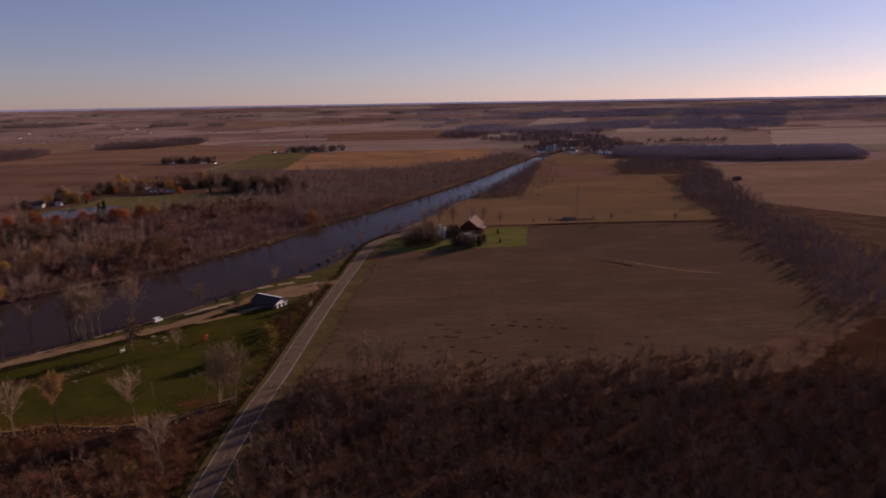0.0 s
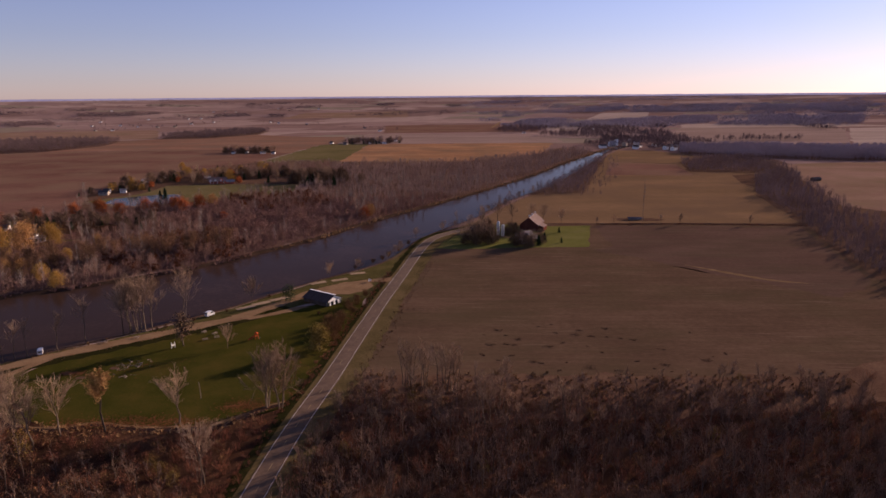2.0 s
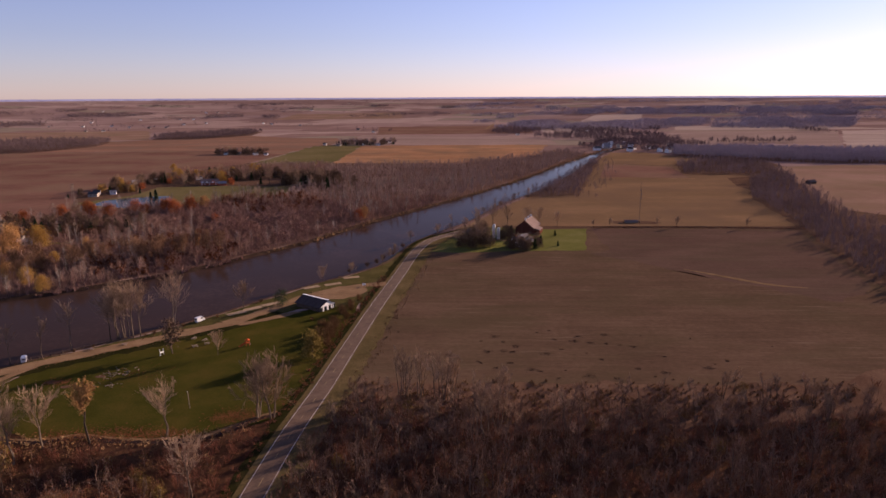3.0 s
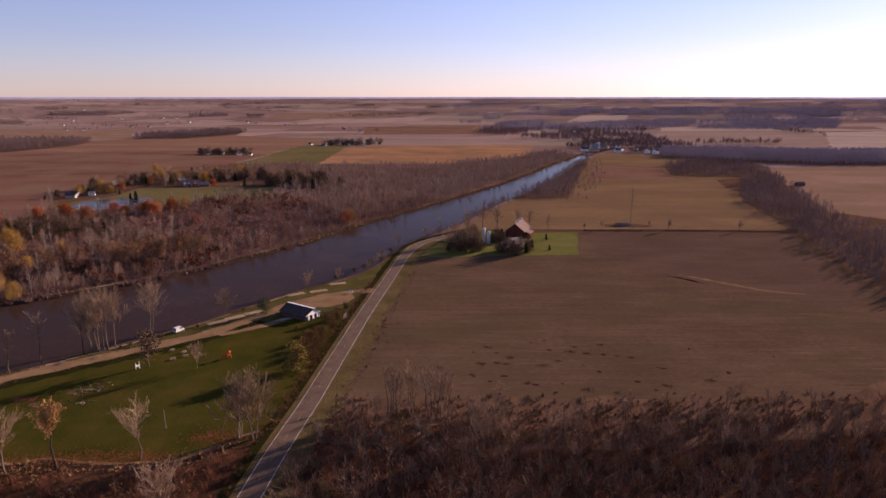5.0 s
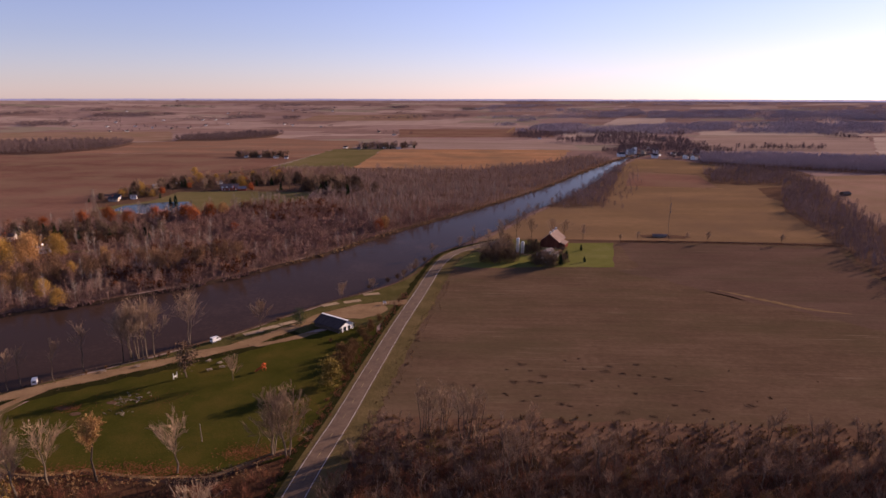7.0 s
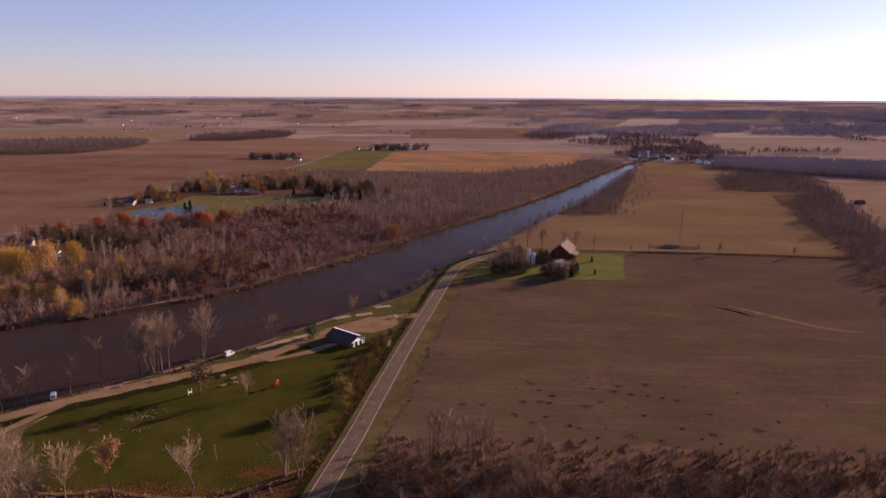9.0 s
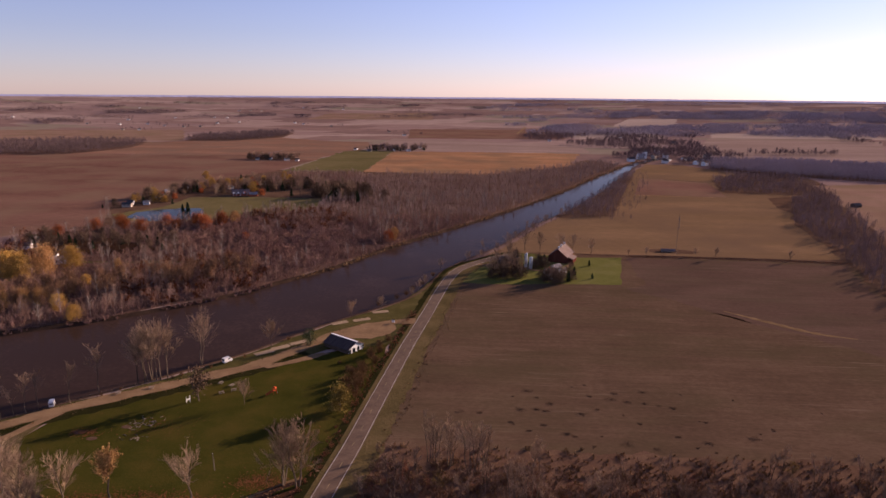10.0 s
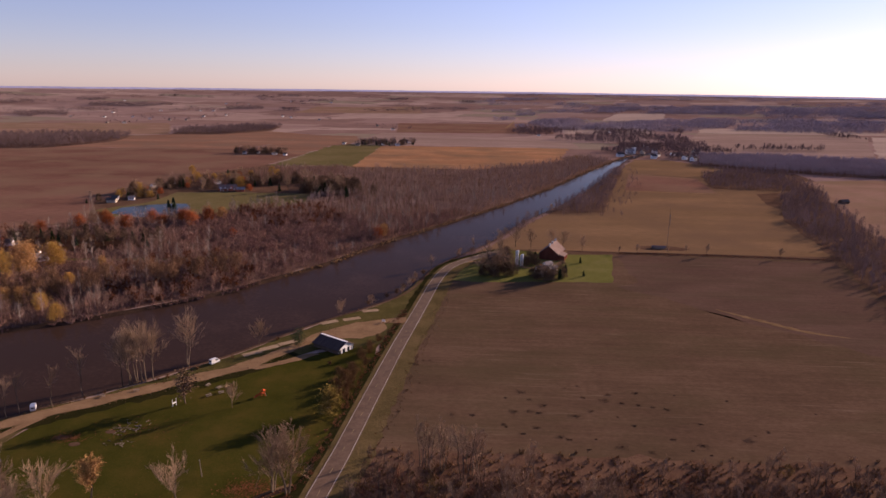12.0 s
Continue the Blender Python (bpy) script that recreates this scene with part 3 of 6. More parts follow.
sheet("field_beyond_lane", [(52, 590), (78, 628), (137, 655), (150, 720), (176, 815), (228, 990), (318, 950), (300, 828), (345, 815), (325, 730), (330, 690), (310, 600), (310, 540), (300, 500), (232, 498),
                            (147, 500), (66, 500), (45, 540)], 0.05, M_FIELD_TAN, "olive-tan stubble field beyond the farm lane")
sheet("field_pink", [(188, 822), (298, 811), (316, 945), (230, 984)], 0.06, M_FIELD_DARK, "pinkish stubble field before the village", 10, 0.8)
sheet("field_gold", [(-190, 1012), (-196, 1385), (198, 1390), (150, 1150), (120, 1110), (30, 1000)], 0.06, M_FIELD_GOLD, "golden stubble field behind the river wood", 12, 3.0)
sheet("field_green", [(-322, 1008), (-308, 1162), (-301, 1366), (-271, 1399), (-196, 1385), (-190, 1012)], 0.05, M_FIELD_GREEN, "green field of winter grain", 12, 3.0)
sheet("field_left", [(-398, 530), (-355, 572), (-400, 660), (-395, 740), (-385, 880), (-330, 1000), (-312, 1170), (-420, 1260), (-830, 1225), (-1400, 1190), (-1400, 300), (-700, 330), (-430, 470)], 0.05, M_FIELD_DARK,
      "wide ploughed reddish brown field", 25, 1.0)
sheet("field_pale", [(-270, 1420), (-251, 1780), (228, 1610), (222, 1400)], 0.06, M_FIELD_PALE, "pale grey-tan stubble field")
sheet("field_right_far", [(420, 1270), (440, 1430), (640, 1940), (1100, 1900), (930, 1600), (760, 1275)], 0.06, M_FIELD_PALE, "pale stubble field near the village")
# Three pale sheets added on the right to carry the sunward haze.
sheet("field_stubble_a", [(770, 1285), (940, 1600), (1110, 1905), (1600, 1905), (1500, 1285)], 0.05, M_FIELD_HAZE, "stubble field far across the plain, painted haze-pale", 30, 3.0)
sheet("field_stubble_b", [(655, 1965), (740, 2220), (1150, 2215), (1350, 1990)], 0.05, M_FIELD_HAZE, "stubble field near the far woods, painted haze-pale", 30, 3.0)
sheet("field_stubble_c", [(250, 1850), (270, 2380), (560, 2400), (540, 2020), (480, 1850)], 0.05, M_FIELD_HAZE, "stubble field beyond the village, painted haze-pale", 30, 3.0)
sheet("field_mauve", [(-216, 1790), (-260, 2250), (262, 2290), (215, 1825)], 0.05, M_FIELD_DARK, "dull mauve-brown field beyond the pale stubble", 30, 3.0)
sheet("field_west", [(-830, 1228), (-450, 1262), (-390, 1640), (-560, 1760), (-815, 1540)], 0.05, M_FIELD_RUST, "rust-brown harvested field between two woods", 30, 3.0)
sheet("field_gap", [(-440, 1250), (-312, 1160), (-299, 1366), (-269, 1400), (-262, 1500), (-300, 1640), (-395, 1645)], 0.045, M_FIELD_RUST, "rust-brown field corner behind the farms", 30, 3.0)
sheet("field_west_far", [(-1700, 1560), (-1265, 1520), (-755, 1600), (-966, 2050), (-1600, 1900)], 0.05, M_FIELD_PINK, "rosy harvested field behind the western wood", 30, 3.0)
sheet("field_strip_far", [(-771, 2790), (-236, 2880), (-274, 3340), (-769, 3190)], 0.05, M_FIELD_PINK, "long rosy stubble strip far across the plain", 40, 4.0)
sheet("field_clear_east", [(469, 2545), (764, 2690), (857, 3070), (636, 3045)], 0.05, M_FIELD_HAZE, "pale clearing among the eastern woods", 40, 4.0)
sheet("field_right", [(440, 930), (412, 790), (340, 600), (420, 480), (900, 480), (900, 930), (568, 962)], 0.06, M_FIELD_PINK, "tan harvested field past the wooded creek")
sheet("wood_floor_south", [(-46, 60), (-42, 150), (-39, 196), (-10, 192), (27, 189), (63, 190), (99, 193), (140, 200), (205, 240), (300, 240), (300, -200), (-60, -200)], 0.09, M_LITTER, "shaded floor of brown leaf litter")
sheet("brush_ground", [(-40, 176), (-39, 203), (-10, 204), (27, 207), (63, 206), (99, 205), (140, 206), (205, 243), (222, 240), (160, 190), (120, 178), (60, 172), (10, 170)], 0.105, M_BRUSH_GROUND, "reddish brown grassy slope between wood and field", 5, 1.4)
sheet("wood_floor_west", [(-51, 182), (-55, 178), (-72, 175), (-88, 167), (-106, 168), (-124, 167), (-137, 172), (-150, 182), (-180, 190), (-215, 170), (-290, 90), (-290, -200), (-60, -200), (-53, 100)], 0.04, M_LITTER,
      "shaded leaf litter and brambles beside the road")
sheet("wood_floor_river", [(-330, 256), (-250, 298.5), (-205, 327.5), (-158, 370.5), (-134, 404.5), (-106, 446.5), (-74, 513.5), (-32.5, 587), (22.5, 686), (99.5, 841), (156.5, 976), (211.5, 1095), (245.5, 1170), (198, 1225), (134, 1127), (-10, 988),
                           (-180, 967), (-307, 987), (-183, 792), (-184, 687), (-245, 646), (-244, 614), (-316, 586), (-341, 561), (-392, 519), (-371, 459), (-440, 400), (-480, 250)], 0.07, M_WOODFLOOR, "rusty leaf litter under the river wood")
sheet("lawn_park", [(-160, 215), (-151, 228), (-133, 240), (-116, 252), (-100, 265), (-90, 275), (-76, 285), (-62, 292), (-46, 300), (-46, 255), (-50, 215), (-54, 180), (-60, 175), (-74, 169), (-88, 163), (-106, 164),
                    (-124, 163), (-137, 168), (-152, 182), (-164, 200)], 0.10, M_LAWN, "mown green park lawn", 6, 0.5)
sheet("river_bank_grass", [(-190, 196), (-185, 207), (-163, 228), (-146, 243), (-130, 259), (-115, 277), (-102, 295), (-80, 327), (-54, 359), (-44, 380), (-36, 410), (-31, 412), (-34, 372), (-42, 320), (-45, 300), (-75, 290), (-100, 262), (-130, 240), (-160, 216)],
      0.08, M_BANK_GRASS, "rough river bank grass")
sheet("verge_west", [(-160, 220), (-164, 200), (-150, 178), (-136, 165), (-160, 163), (-200, 158), (-222, 168), (-192, 200), (-178, 212)], 0.09, M_VERGE, "rough grass between the two gravel tracks")
sheet("lawn_farm", [(-19, 412), (1, 409), (27, 411), (91, 416), (106, 490), (61, 486), (41, 495), (25, 500), (10, 488), (-4, 476), (-14, 452), (-20, 432)], 0.10, M_LAWN_BRIGHT, "bright green farmyard grass", 6, 0.5)
sheet("lawn_estate", [(-345, 668), (-345, 735), (-271, 745), (-190, 742), (-182, 690), (-243, 616), (-300, 590), (-345, 590), (-375, 620)], 0.10, M_FIELD_GREEN, "lawns round the pond", 6, 1.0)
# Litter darker than the wood's floor: the clearing's shade is painted in.
sheet("clearing_floor", [(-346, 462), (-375, 499), (-314, 516), (-252, 480), (-281, 459)], 0.12, M_LITTER, "clearing in the river wood, shade put into its dark floor")
sheet("wood_lane", [(-300, 434), (-296, 440), (-230, 445), (-170, 460), (-168, 455), (-230, 440)], 0.11, M_VERGE, "grassy lane through the river wood")
sheet("estate_floor", [(-400, 690), (-395, 760), (-385, 880), (-330, 1000), (-307, 990), (-183, 795), (-183, 742), (-271, 745), (-345, 735), (-352, 690)], 0.055, M_VERGE_BROWN, "brown leaf-strewn ground among garden trees", 8, 1.0)
pond = sheet("water_pond", [(-352, 606), (-357, 634), (-340, 652), (-319, 662), (-302, 664), (-288, 640), (-282, 612), (-296, 590), (-324, 592)], 0.16, M_POND, "small blue garden pond", 5, 0.6)

ROAD_LINE = smooth_line([(-58, -220), (-56, 0), (-53, 100), (-51.5, 140), (-50, 165), (-48, 185), (-46, 203), (-43.6, 232), (-41, 262), (-37.5, 300), (-32, 350), (-26.5, 403), (-22, 430), (-17, 446),
                         (-8, 461), (3, 474), (14, 486), (26, 494)], 4) + np.array((1.2, 0))
ditch = ribbon("ditch", offset_line(ROAD_LINE, -8.6 + np.random.default_rng(12).normal(0, 0.5, len(ROAD_LINE))), offset_line(ROAD_LINE, -4.8), 0.135, M_DARK_GRASS)
tagged(ditch, "shallow roadside ditch with dark rank grass", "ditch", kind="structure")
verge = ribbon("verge", offset_line(ROAD_LINE, -5.4), offset_line(ROAD_LINE, 10.8 + np.random.default_rng(2).normal(0, 0.5, len(ROAD_LINE))), 0.15, M_VERGE)
tagged(verge, "dry yellowish grass verge along the road", "verge", kind="structure")
road = ribbon("road", offset_line(ROAD_LINE, -3.5), offset_line(ROAD_LINE, 3.5), 0.26, M_ROAD, drop=0.2)
tagged(road, "two-lane grey asphalt county road with worn markings", "road", kind="structure")
for a, nm, mt in ((-3.15, "edge_line", M_WHITE_LINE), (3.15, "edge_line", M_WHITE_LINE)):
    ob = ribbon(nm, offset_line(ROAD_LINE, a - 0.09), offset_line(ROAD_LINE, a + 0.09), 0.266, mt)
    ob.parent = road
for i in range(30, 190, 3):
    seg = ROAD_LINE[i:i + 2]
    if len(seg) == 2:
        d = seg[1] - seg[0]
        seg = np.array([seg[0], seg[0] + d * 0.8])
        ob = ribbon("centre_dash", offset_line(seg, -0.09), offset_line(seg, 0.09), 0.266, M_YELLOW_LINE)
        ob.parent = road

BROOK = smooth_line([(-55.5, 181), (-61, 177), (-66, 172.5), (-71, 167.5), (-77, 163.5), (-88, 162.5), (-100, 162.5), (-114, 164.5), (-126, 161.5), (-140, 163), (-152, 172)], 2)
# Flat ribbon without a cut; the ditch's shadow is put into its dark colour.
brook = ribbon("brook", offset_line(BROOK, -0.4 + 0.3 * np.sin(np.arange(len(BROOK)) * 0.7)), offset_line(BROOK, 1.9 + 0.3 * np.sin(np.arange(len(BROOK)) * 0.5)), 0.115, M_WATER)
tagged(brook, "narrow drainage ditch at the lawn's foot, its shadow painted dark", "ditch", kind="structure")
bank_lip = ribbon("ditch_lip", offset_line(BROOK, 1.7 + 0.3 * np.sin(np.arange(len(BROOK)) * 0.5)), offset_line(BROOK, 2.9 + 0.3 * np.sin(np.arange(len(BROOK)) * 0.9)), 0.128, M_PAD_DRY)
tagged(bank_lip, "strip of bleached dry grass along the ditch", "grass", kind="structure")
GRAVEL_LINE = smooth_line([(-230, 150), (-200, 185), (-178, 206), (-165, 219), (-150, 231), (-133, 244), (-114, 259), (-104, 267), (-95, 279), (-85, 294), (-74, 311), (-62, 323), (-48, 331), (-36, 334)], 3)
wid = 3.1 + 0.5 * np.sin(np.arange(len(GRAVEL_LINE)) * 0.9) + 0.4 * np.sin(np.arange(len(GRAVEL_LINE)) * 0.37) + np.random.default_rng(6).normal(0, 0.3, len(GRAVEL_LINE))
track = ribbon("track", offset_line(GRAVEL_LINE, -wid - 1.2), offset_line(GRAVEL_LINE, wid), 0.17, M_GRAVEL)
tagged(track, "pale gravel track along the river", "track", kind="structure")
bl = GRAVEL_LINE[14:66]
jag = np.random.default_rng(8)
# Long tree shadow along the track, painted as a ribbon of darker grass.
rank = ribbon("tree_shade_strip", offset_line(bl, wid[14:66] + 0.4 + jag.normal(0, 0.3, len(bl))), offset_line(bl, 8.6 + jag.normal(0, 0.7, len(bl))), 0.125, M_DARK_GRASS)
tagged(rank, "dark strip of grass painted as tree shade beside the track", "grass", kind="structure")
FORK = smooth_line([(-162, 219), (-166, 210), (-171, 197), (-180, 180), (-200, 155)], 3)
fork = ribbon("track_fork", offset_line(FORK, -1.8), offset_line(FORK, 1.8), 0.175, M_GRAVEL)
tagged(fork, "narrow gravel fork curving off the track", "track", kind="structure")
sheet("gravel_lot", [(-84, 297), (-70, 317), (-60, 324), (-48, 330), (-45, 322), (-48, 313), (-56, 306), (-64, 306)], 0.18, M_GRAVEL, "gravel parking lot beside the shed", 3, 0.5)
sheet("gravel_strip", [(-100, 268), (-86, 278), (-76, 286), (-72, 285), (-80, 277), (-96, 266)], 0.18, M_GRAVEL, "gravel path to the shed", 3, 0.4)
for i, (x, y, a) in enumerate(((-77, 328, 35), (-66, 334, 30), (-91, 298, 40), (-98, 291, 40), (-104, 284, 40), (-58, 348, 20))):
    c, s = math.cos(radians(a)), math.sin(radians(a))
    sheet("gravel_pad", [(x + u * c - v * s, y + u * s + v * c) for u, v in ((-4.6, -2.0), (4.6, -2.0), (4.6, 2.0), (-4.6, 2.0))], 0.12, M_PAD, "gravel camping pad on the bank", 2, 0.25)
LANE = smooth_line([(-10, 460), (5, 458), (25, 453), (41, 446), (56, 452), (66, 468)], 3)
lane = ribbon("lane", offset_line(LANE, -1.8), offset_line(LANE, 1.8), 0.2, M_GRAVEL)
tagged(lane, "gravel farm lane", "lane", kind="structure")
FIELD_LANE = smooth_line([(184, 815), (240, 809), (302, 803)], 6)
fl_lane = ribbon("field_lane", offset_line(FIELD_LANE, -1.5), offset_line(FIELD_LANE, 1.5), 0.2, M_GRAVEL)
tagged(fl_lane, "pale narrow lane between two stubble fields", "lane", kind="structure")
FAR_ROAD = smooth_line([(95, 2050), (143, 2457)], 60)
LANE_EAST = smooth_line([(24, 493), (45, 498.5), (80, 499), (107, 497), (147, 497.5), (190, 497), (232, 494), (275, 490), (330, 470)], 5)
le = ribbon("lane_east", offset_line(LANE_EAST, -1.0), offset_line(LANE_EAST, 1.0), 0.2, M_VERGE_BROWN)
tagged(le, "grassy farm lane between two fields", "lane", kind="structure")
fr = ribbon("far_road", offset_line(FAR_ROAD, -4), offset_line(FAR_ROAD, 4), 0.3, M_GRAVEL)
tagged(fr, "pale straight country road far off", "road", kind="structure")


# ---- trees ----
class Plant:
    """Collects triangles for wood (0) and for twigs or leaves (1)."""

    def __init__(self, seed):
        self.rng = np.random.default_rng(seed)
        self.v, self.f, self.k, self.n = [], [], [], 0

    def add(self, v, f, kind):
        self.v.append(np.asarray(v, float))
        self.f.append(np.asarray(f, int) + self.n)
        self.k.append(np.full(len(f), kind))
        self.n += len(v)

    def tube(self, p, q, r0, r1, sides=4, kind=0):
        p, q = np.asarray(p, float), np.asarray(q, float)
        d = (q - p) / (np.linalg.norm(q - p) + 1e-9)
        a = np.cross(d, (0.3, 0.9, 0.2) if abs(d[2]) > 0.8 else (0, 0, 1.0))
        a /= np.linalg.norm(a)
        b = np.cross(d, a)
        ang = np.arange(sides) * 2 * math.pi / sides
        ring = np.cos(ang)[:, None] * a + np.sin(ang)[:, None] * b
        v = np.vstack([p + ring * r0, q + ring * r1])
        f = []
        for i in range(sides):
            j = (i + 1) % sides
            f += [(i, j, sides + j), (i, sides + j, sides + i)]
        self.add(v, f, kind)

    def sliver(self, p, d, length, w, kind=1):
        d = d / (np.linalg.norm(d) + 1e-9)
        side = np.cross(d, self.rng.normal(0, 1, 3))
        side /= np.linalg.norm(side) + 1e-9
        self.add([p - side * w / 2, p + side * w / 2, p + d * length], [(0, 1, 2)], kind)

    def leaf(self, p, size, kind=1):
        a = self.rng.normal(0, 1, 3)
        a /= np.linalg.norm(a)
        b = np.cross(a, self.rng.normal(0, 1, 3))
        b /= np.linalg.norm(b)
        a, b = a * size * 0.5, b * size * 0.42
        self.add([p - a, p + b, p + a, p - b], [(0, 1, 2), (0, 2, 3)], kind)

    def arrays(self):
        return np.vstack(self.v), np.vstack(self.f), np.concatenate(self.k)


def up_dir(rng, az, pitch):
    return np.array([math.cos(az) * math.cos(pitch), math.sin(az) * math.cos(pitch), math.sin(pitch)])


def bare_tree(seed, h, limbs=9, subs=5, twigs=9, r=0.028, spread=0.42, low=0.3, tw=0.06, lean=0.0, stems=1, leaves=0, leaf=0.4, light=False):
    """A leafless tree: trunk, ascending limbs, sub-limbs and fine twigs; leaves adds a thin crown."""
    g = Plant(seed)
    rng = g.rng
    for s in range(stems):
        a0 = rng.uniform(0, 6.28)
        base = np.array([math.cos(a0), math.sin(a0), 0]) * (0.5 * (stems > 1))
        hh = h * rng.uniform(0.85, 1.0) if s else h
        pts, tilt = [base - (0, 0, 0.4)], np.array([math.cos(a0), math.sin(a0), 0]) * (lean + (0.16 if stems > 1 else 0.03))
        for i in range(1, 6):
            t = i / 5
            pts.append(base + np.array([0, 0, hh * 0.86 * t]) + tilt * hh * t + rng.normal(0, 0.012 * hh, 3) * (1, 1, 0))
        rad = [hh * r * (1 - 0.86 * i / 5) for i in range(6)]
        for i in range(5):
            g.tube(pts[i], pts[i + 1], rad[i], rad[i + 1], 5)
        for i in range(limbs):
            t = low + (0.97 - low) * (i + rng.uniform(0, 0.8)) / limbs
            j = min(int(t * 5), 4)
            p = pts[j] + (pts[j + 1] - pts[j]) * (t * 5 - j)
            az, pit = rng.uniform(0, 6.28), rng.uniform(0.62, 1.1) + 0.25 * t
            ln = hh * spread * (1.15 - 0.75 * t) * rng.uniform(0.8, 1.2)
            d = up_dir(rng, az, pit)
            rr = hh * r * 0.32 * (1.1 - 0.75 * t)
            for q in range(3):
                e = p + d * ln / 3
                g.tube(p, e, rr, rr * 0.6, 3)
                rr *= 0.6
                for w in range(subs // 3 + 1):
                    sd = d + rng.normal(0, 0.44, 3) + (0, 0, 0.34)
                    sd /= np.linalg.norm(sd)
                    o = p + (e - p) * rng.uniform(0.2, 1)
                    sl = ln * rng.uniform(0.3, 0.55)
                    if light:
                        g.sliver(o, sd, sl, 0.14)
                    else:
                        g.tube(o, o + sd * sl, max(rr * 0.6, 0.03), 0.018, 3, 1)
                    for u in range(max(3, twigs)):
                        oo = o + sd * sl * rng.uniform(0.15, 1)
                        g.sliver(oo, sd + rng.normal(0, 0.4, 3) + (0, 0, 0.2), sl * rng.uniform(0.3, 0.7), tw)
                    for u in range(leaves):
                        g.leaf(o + sd * sl * rng.uniform(0.3, 1.3) + rng.normal(0, 0.35, 3), leaf * rng.uniform(0.6, 1.3))
                p = e
                d = d + rng.normal(0, 0.2, 3) + (0, 0, 0.08)
                d /= np.linalg.norm(d)
    return g.arrays()


def leafy_tree(seed, h, width, low=0.22, clumps=26, per=34, size=0.55, trunk=0.028, droop=0.0):
    """A tree in leaf: trunk, limbs to many clumps, each a loose cloud of small leaves, with gaps between."""
    g = Plant(seed)
    rng = g.rng
    top = np.array([rng.normal(0, 0.03 * h), rng.normal(0, 0.03 * h), h * 0.8])
    mid = top * 0.5 + rng.normal(0, 0.02 * h, 3)
    g.tube((0, 0, -0.4), mid, h * trunk, h * trunk * 0.65, 6)
    g.tube(mid, top, h * trunk * 0.65, h * trunk * 0.15, 5)
    for i in range(clumps):
        t = (i + rng.uniform(0, 1)) / clumps
        az = rng.uniform(0, 6.28)
        z = h * (low + (0.97 - low) * t)
        prof = math.sin(math.pi * min(1, 0.18 + 0.8 * t)) ** 0.7
        rad = width * 0.5 * prof * rng.uniform(0.35, 1.0)
        c = np.array([math.cos(az) * rad, math.sin(az) * rad, z])
        s = mid * 0.6 + (top - mid * 0.6) * max(0, t - 0.15)
        g.tube(s, c, h * 0.008, 0.02, 3)
        rr = width * rng.uniform(0.10, 0.19)
        for u in range(per):
            o = rng.normal(0, 1, 3) * rr * (1, 1, 0.75)
            o[2] -= droop * abs(rng.normal(0, 1))
            g.leaf(c + o, size * rng.uniform(0.6, 1.3))
    return g.arrays()


def conifer(seed, h, width, rows=12, per=11):
    """An evergreen with tiers of drooping, ragged boughs."""
    g = Plant(seed)
    rng = g.rng
    g.tube((0, 0, -0.4), (0, 0, h * 0.95), h * 0.022, 0.03, 5)
    for i in range(rows):
        t = i / rows
        z = h * (0.1 + 0.87 * t)
        for j in range(per):
            az = rng.uniform(0, 6.28)
            ln = width * 0.5 * (1.02 - t) ** 0.85 * rng.uniform(0.7, 1.15)
            d = up_dir(rng, az, rng.uniform(-0.35, 0.1))
            for u in range(5):
                g.leaf(np.array([0, 0, z]) + d * ln * rng.uniform(0.25, 1.0) + rng.normal(0, 0.2, 3), width * 0.17 * rng.uniform(0.7, 1.3))
            g.sliver(np.array([0, 0, z + 0.2]), d, ln, width * 0.1)
    return g.arrays()


def shrub(seed, h, stems=16, twigs=4, tw=0.06, leaves=0, leaf=0.3):
    g = Plant(seed)
    rng = g.rng
    for i in range(stems):
        az, pit = rng.uniform(0, 6.28), rng.uniform(0.75, 1.45)
        d = up_dir(rng, az, pit)
        ln = h * rng.uniform(0.6, 1.0)
        o = np.append(rng.normal(0, h * 0.12, 2), -0.1)
        g.sliver(o, d, ln, tw * 1.8)
        for u in range(twigs):
            p = o + d * ln * rng.uniform(0.3, 0.9)
            g.sliver(p, d + rng.normal(0, 0.5, 3), ln * rng.uniform(0.2, 0.45), tw)
        for u in range(leaves):
            g.leaf(o + d * ln * rng.uniform(0.4, 1.05) + rng.normal(0, h * 0.06, 3), leaf * rng.uniform(0.6, 1.3))
    return g.arrays()


def coarse_tree(seed, h, branches=30, twigs=120, tw=0.105, spread=0.34):
    """A bare tree for woods a few hundred metres off: a trunk, ascending branches and a haze of twigs."""
    g = Plant(seed)
    rng = g.rng
    g.tube((0, 0, -0.3), (rng.normal(0, 0.3), rng.normal(0, 0.3), h * 0.8), h * 0.016, 0.04, 3)
    for i in range(branches):
        t = rng.uniform(0.2, 0.85)
        d = up_dir(rng, rng.uniform(0, 6.28), rng.uniform(0.7, 1.3))
        g.sliver(np.array([0, 0, h * t]), d, h * (1.05 - t) * rng.uniform(0.5, 0.9), tw * 1.3, 0)
    for i in range(twigs):
        t = rng.uniform(0.3, 1.0)
        a, q = rng.uniform(0, 6.28), h * spread * math.sin(math.pi * (0.15 + 0.8 * t)) * rng.uniform(0.1, 1.0)
        p = np.array([math.cos(a) * q, math.sin(a) * q, h * t * 0.9])
        g.sliver(p, np.array([math.cos(a) * 0.5, math.sin(a) * 0.5, 1.0]) + rng.normal(0, 0.35, 3), h * rng.uniform(0.08, 0.17), tw)
    return g.arrays()


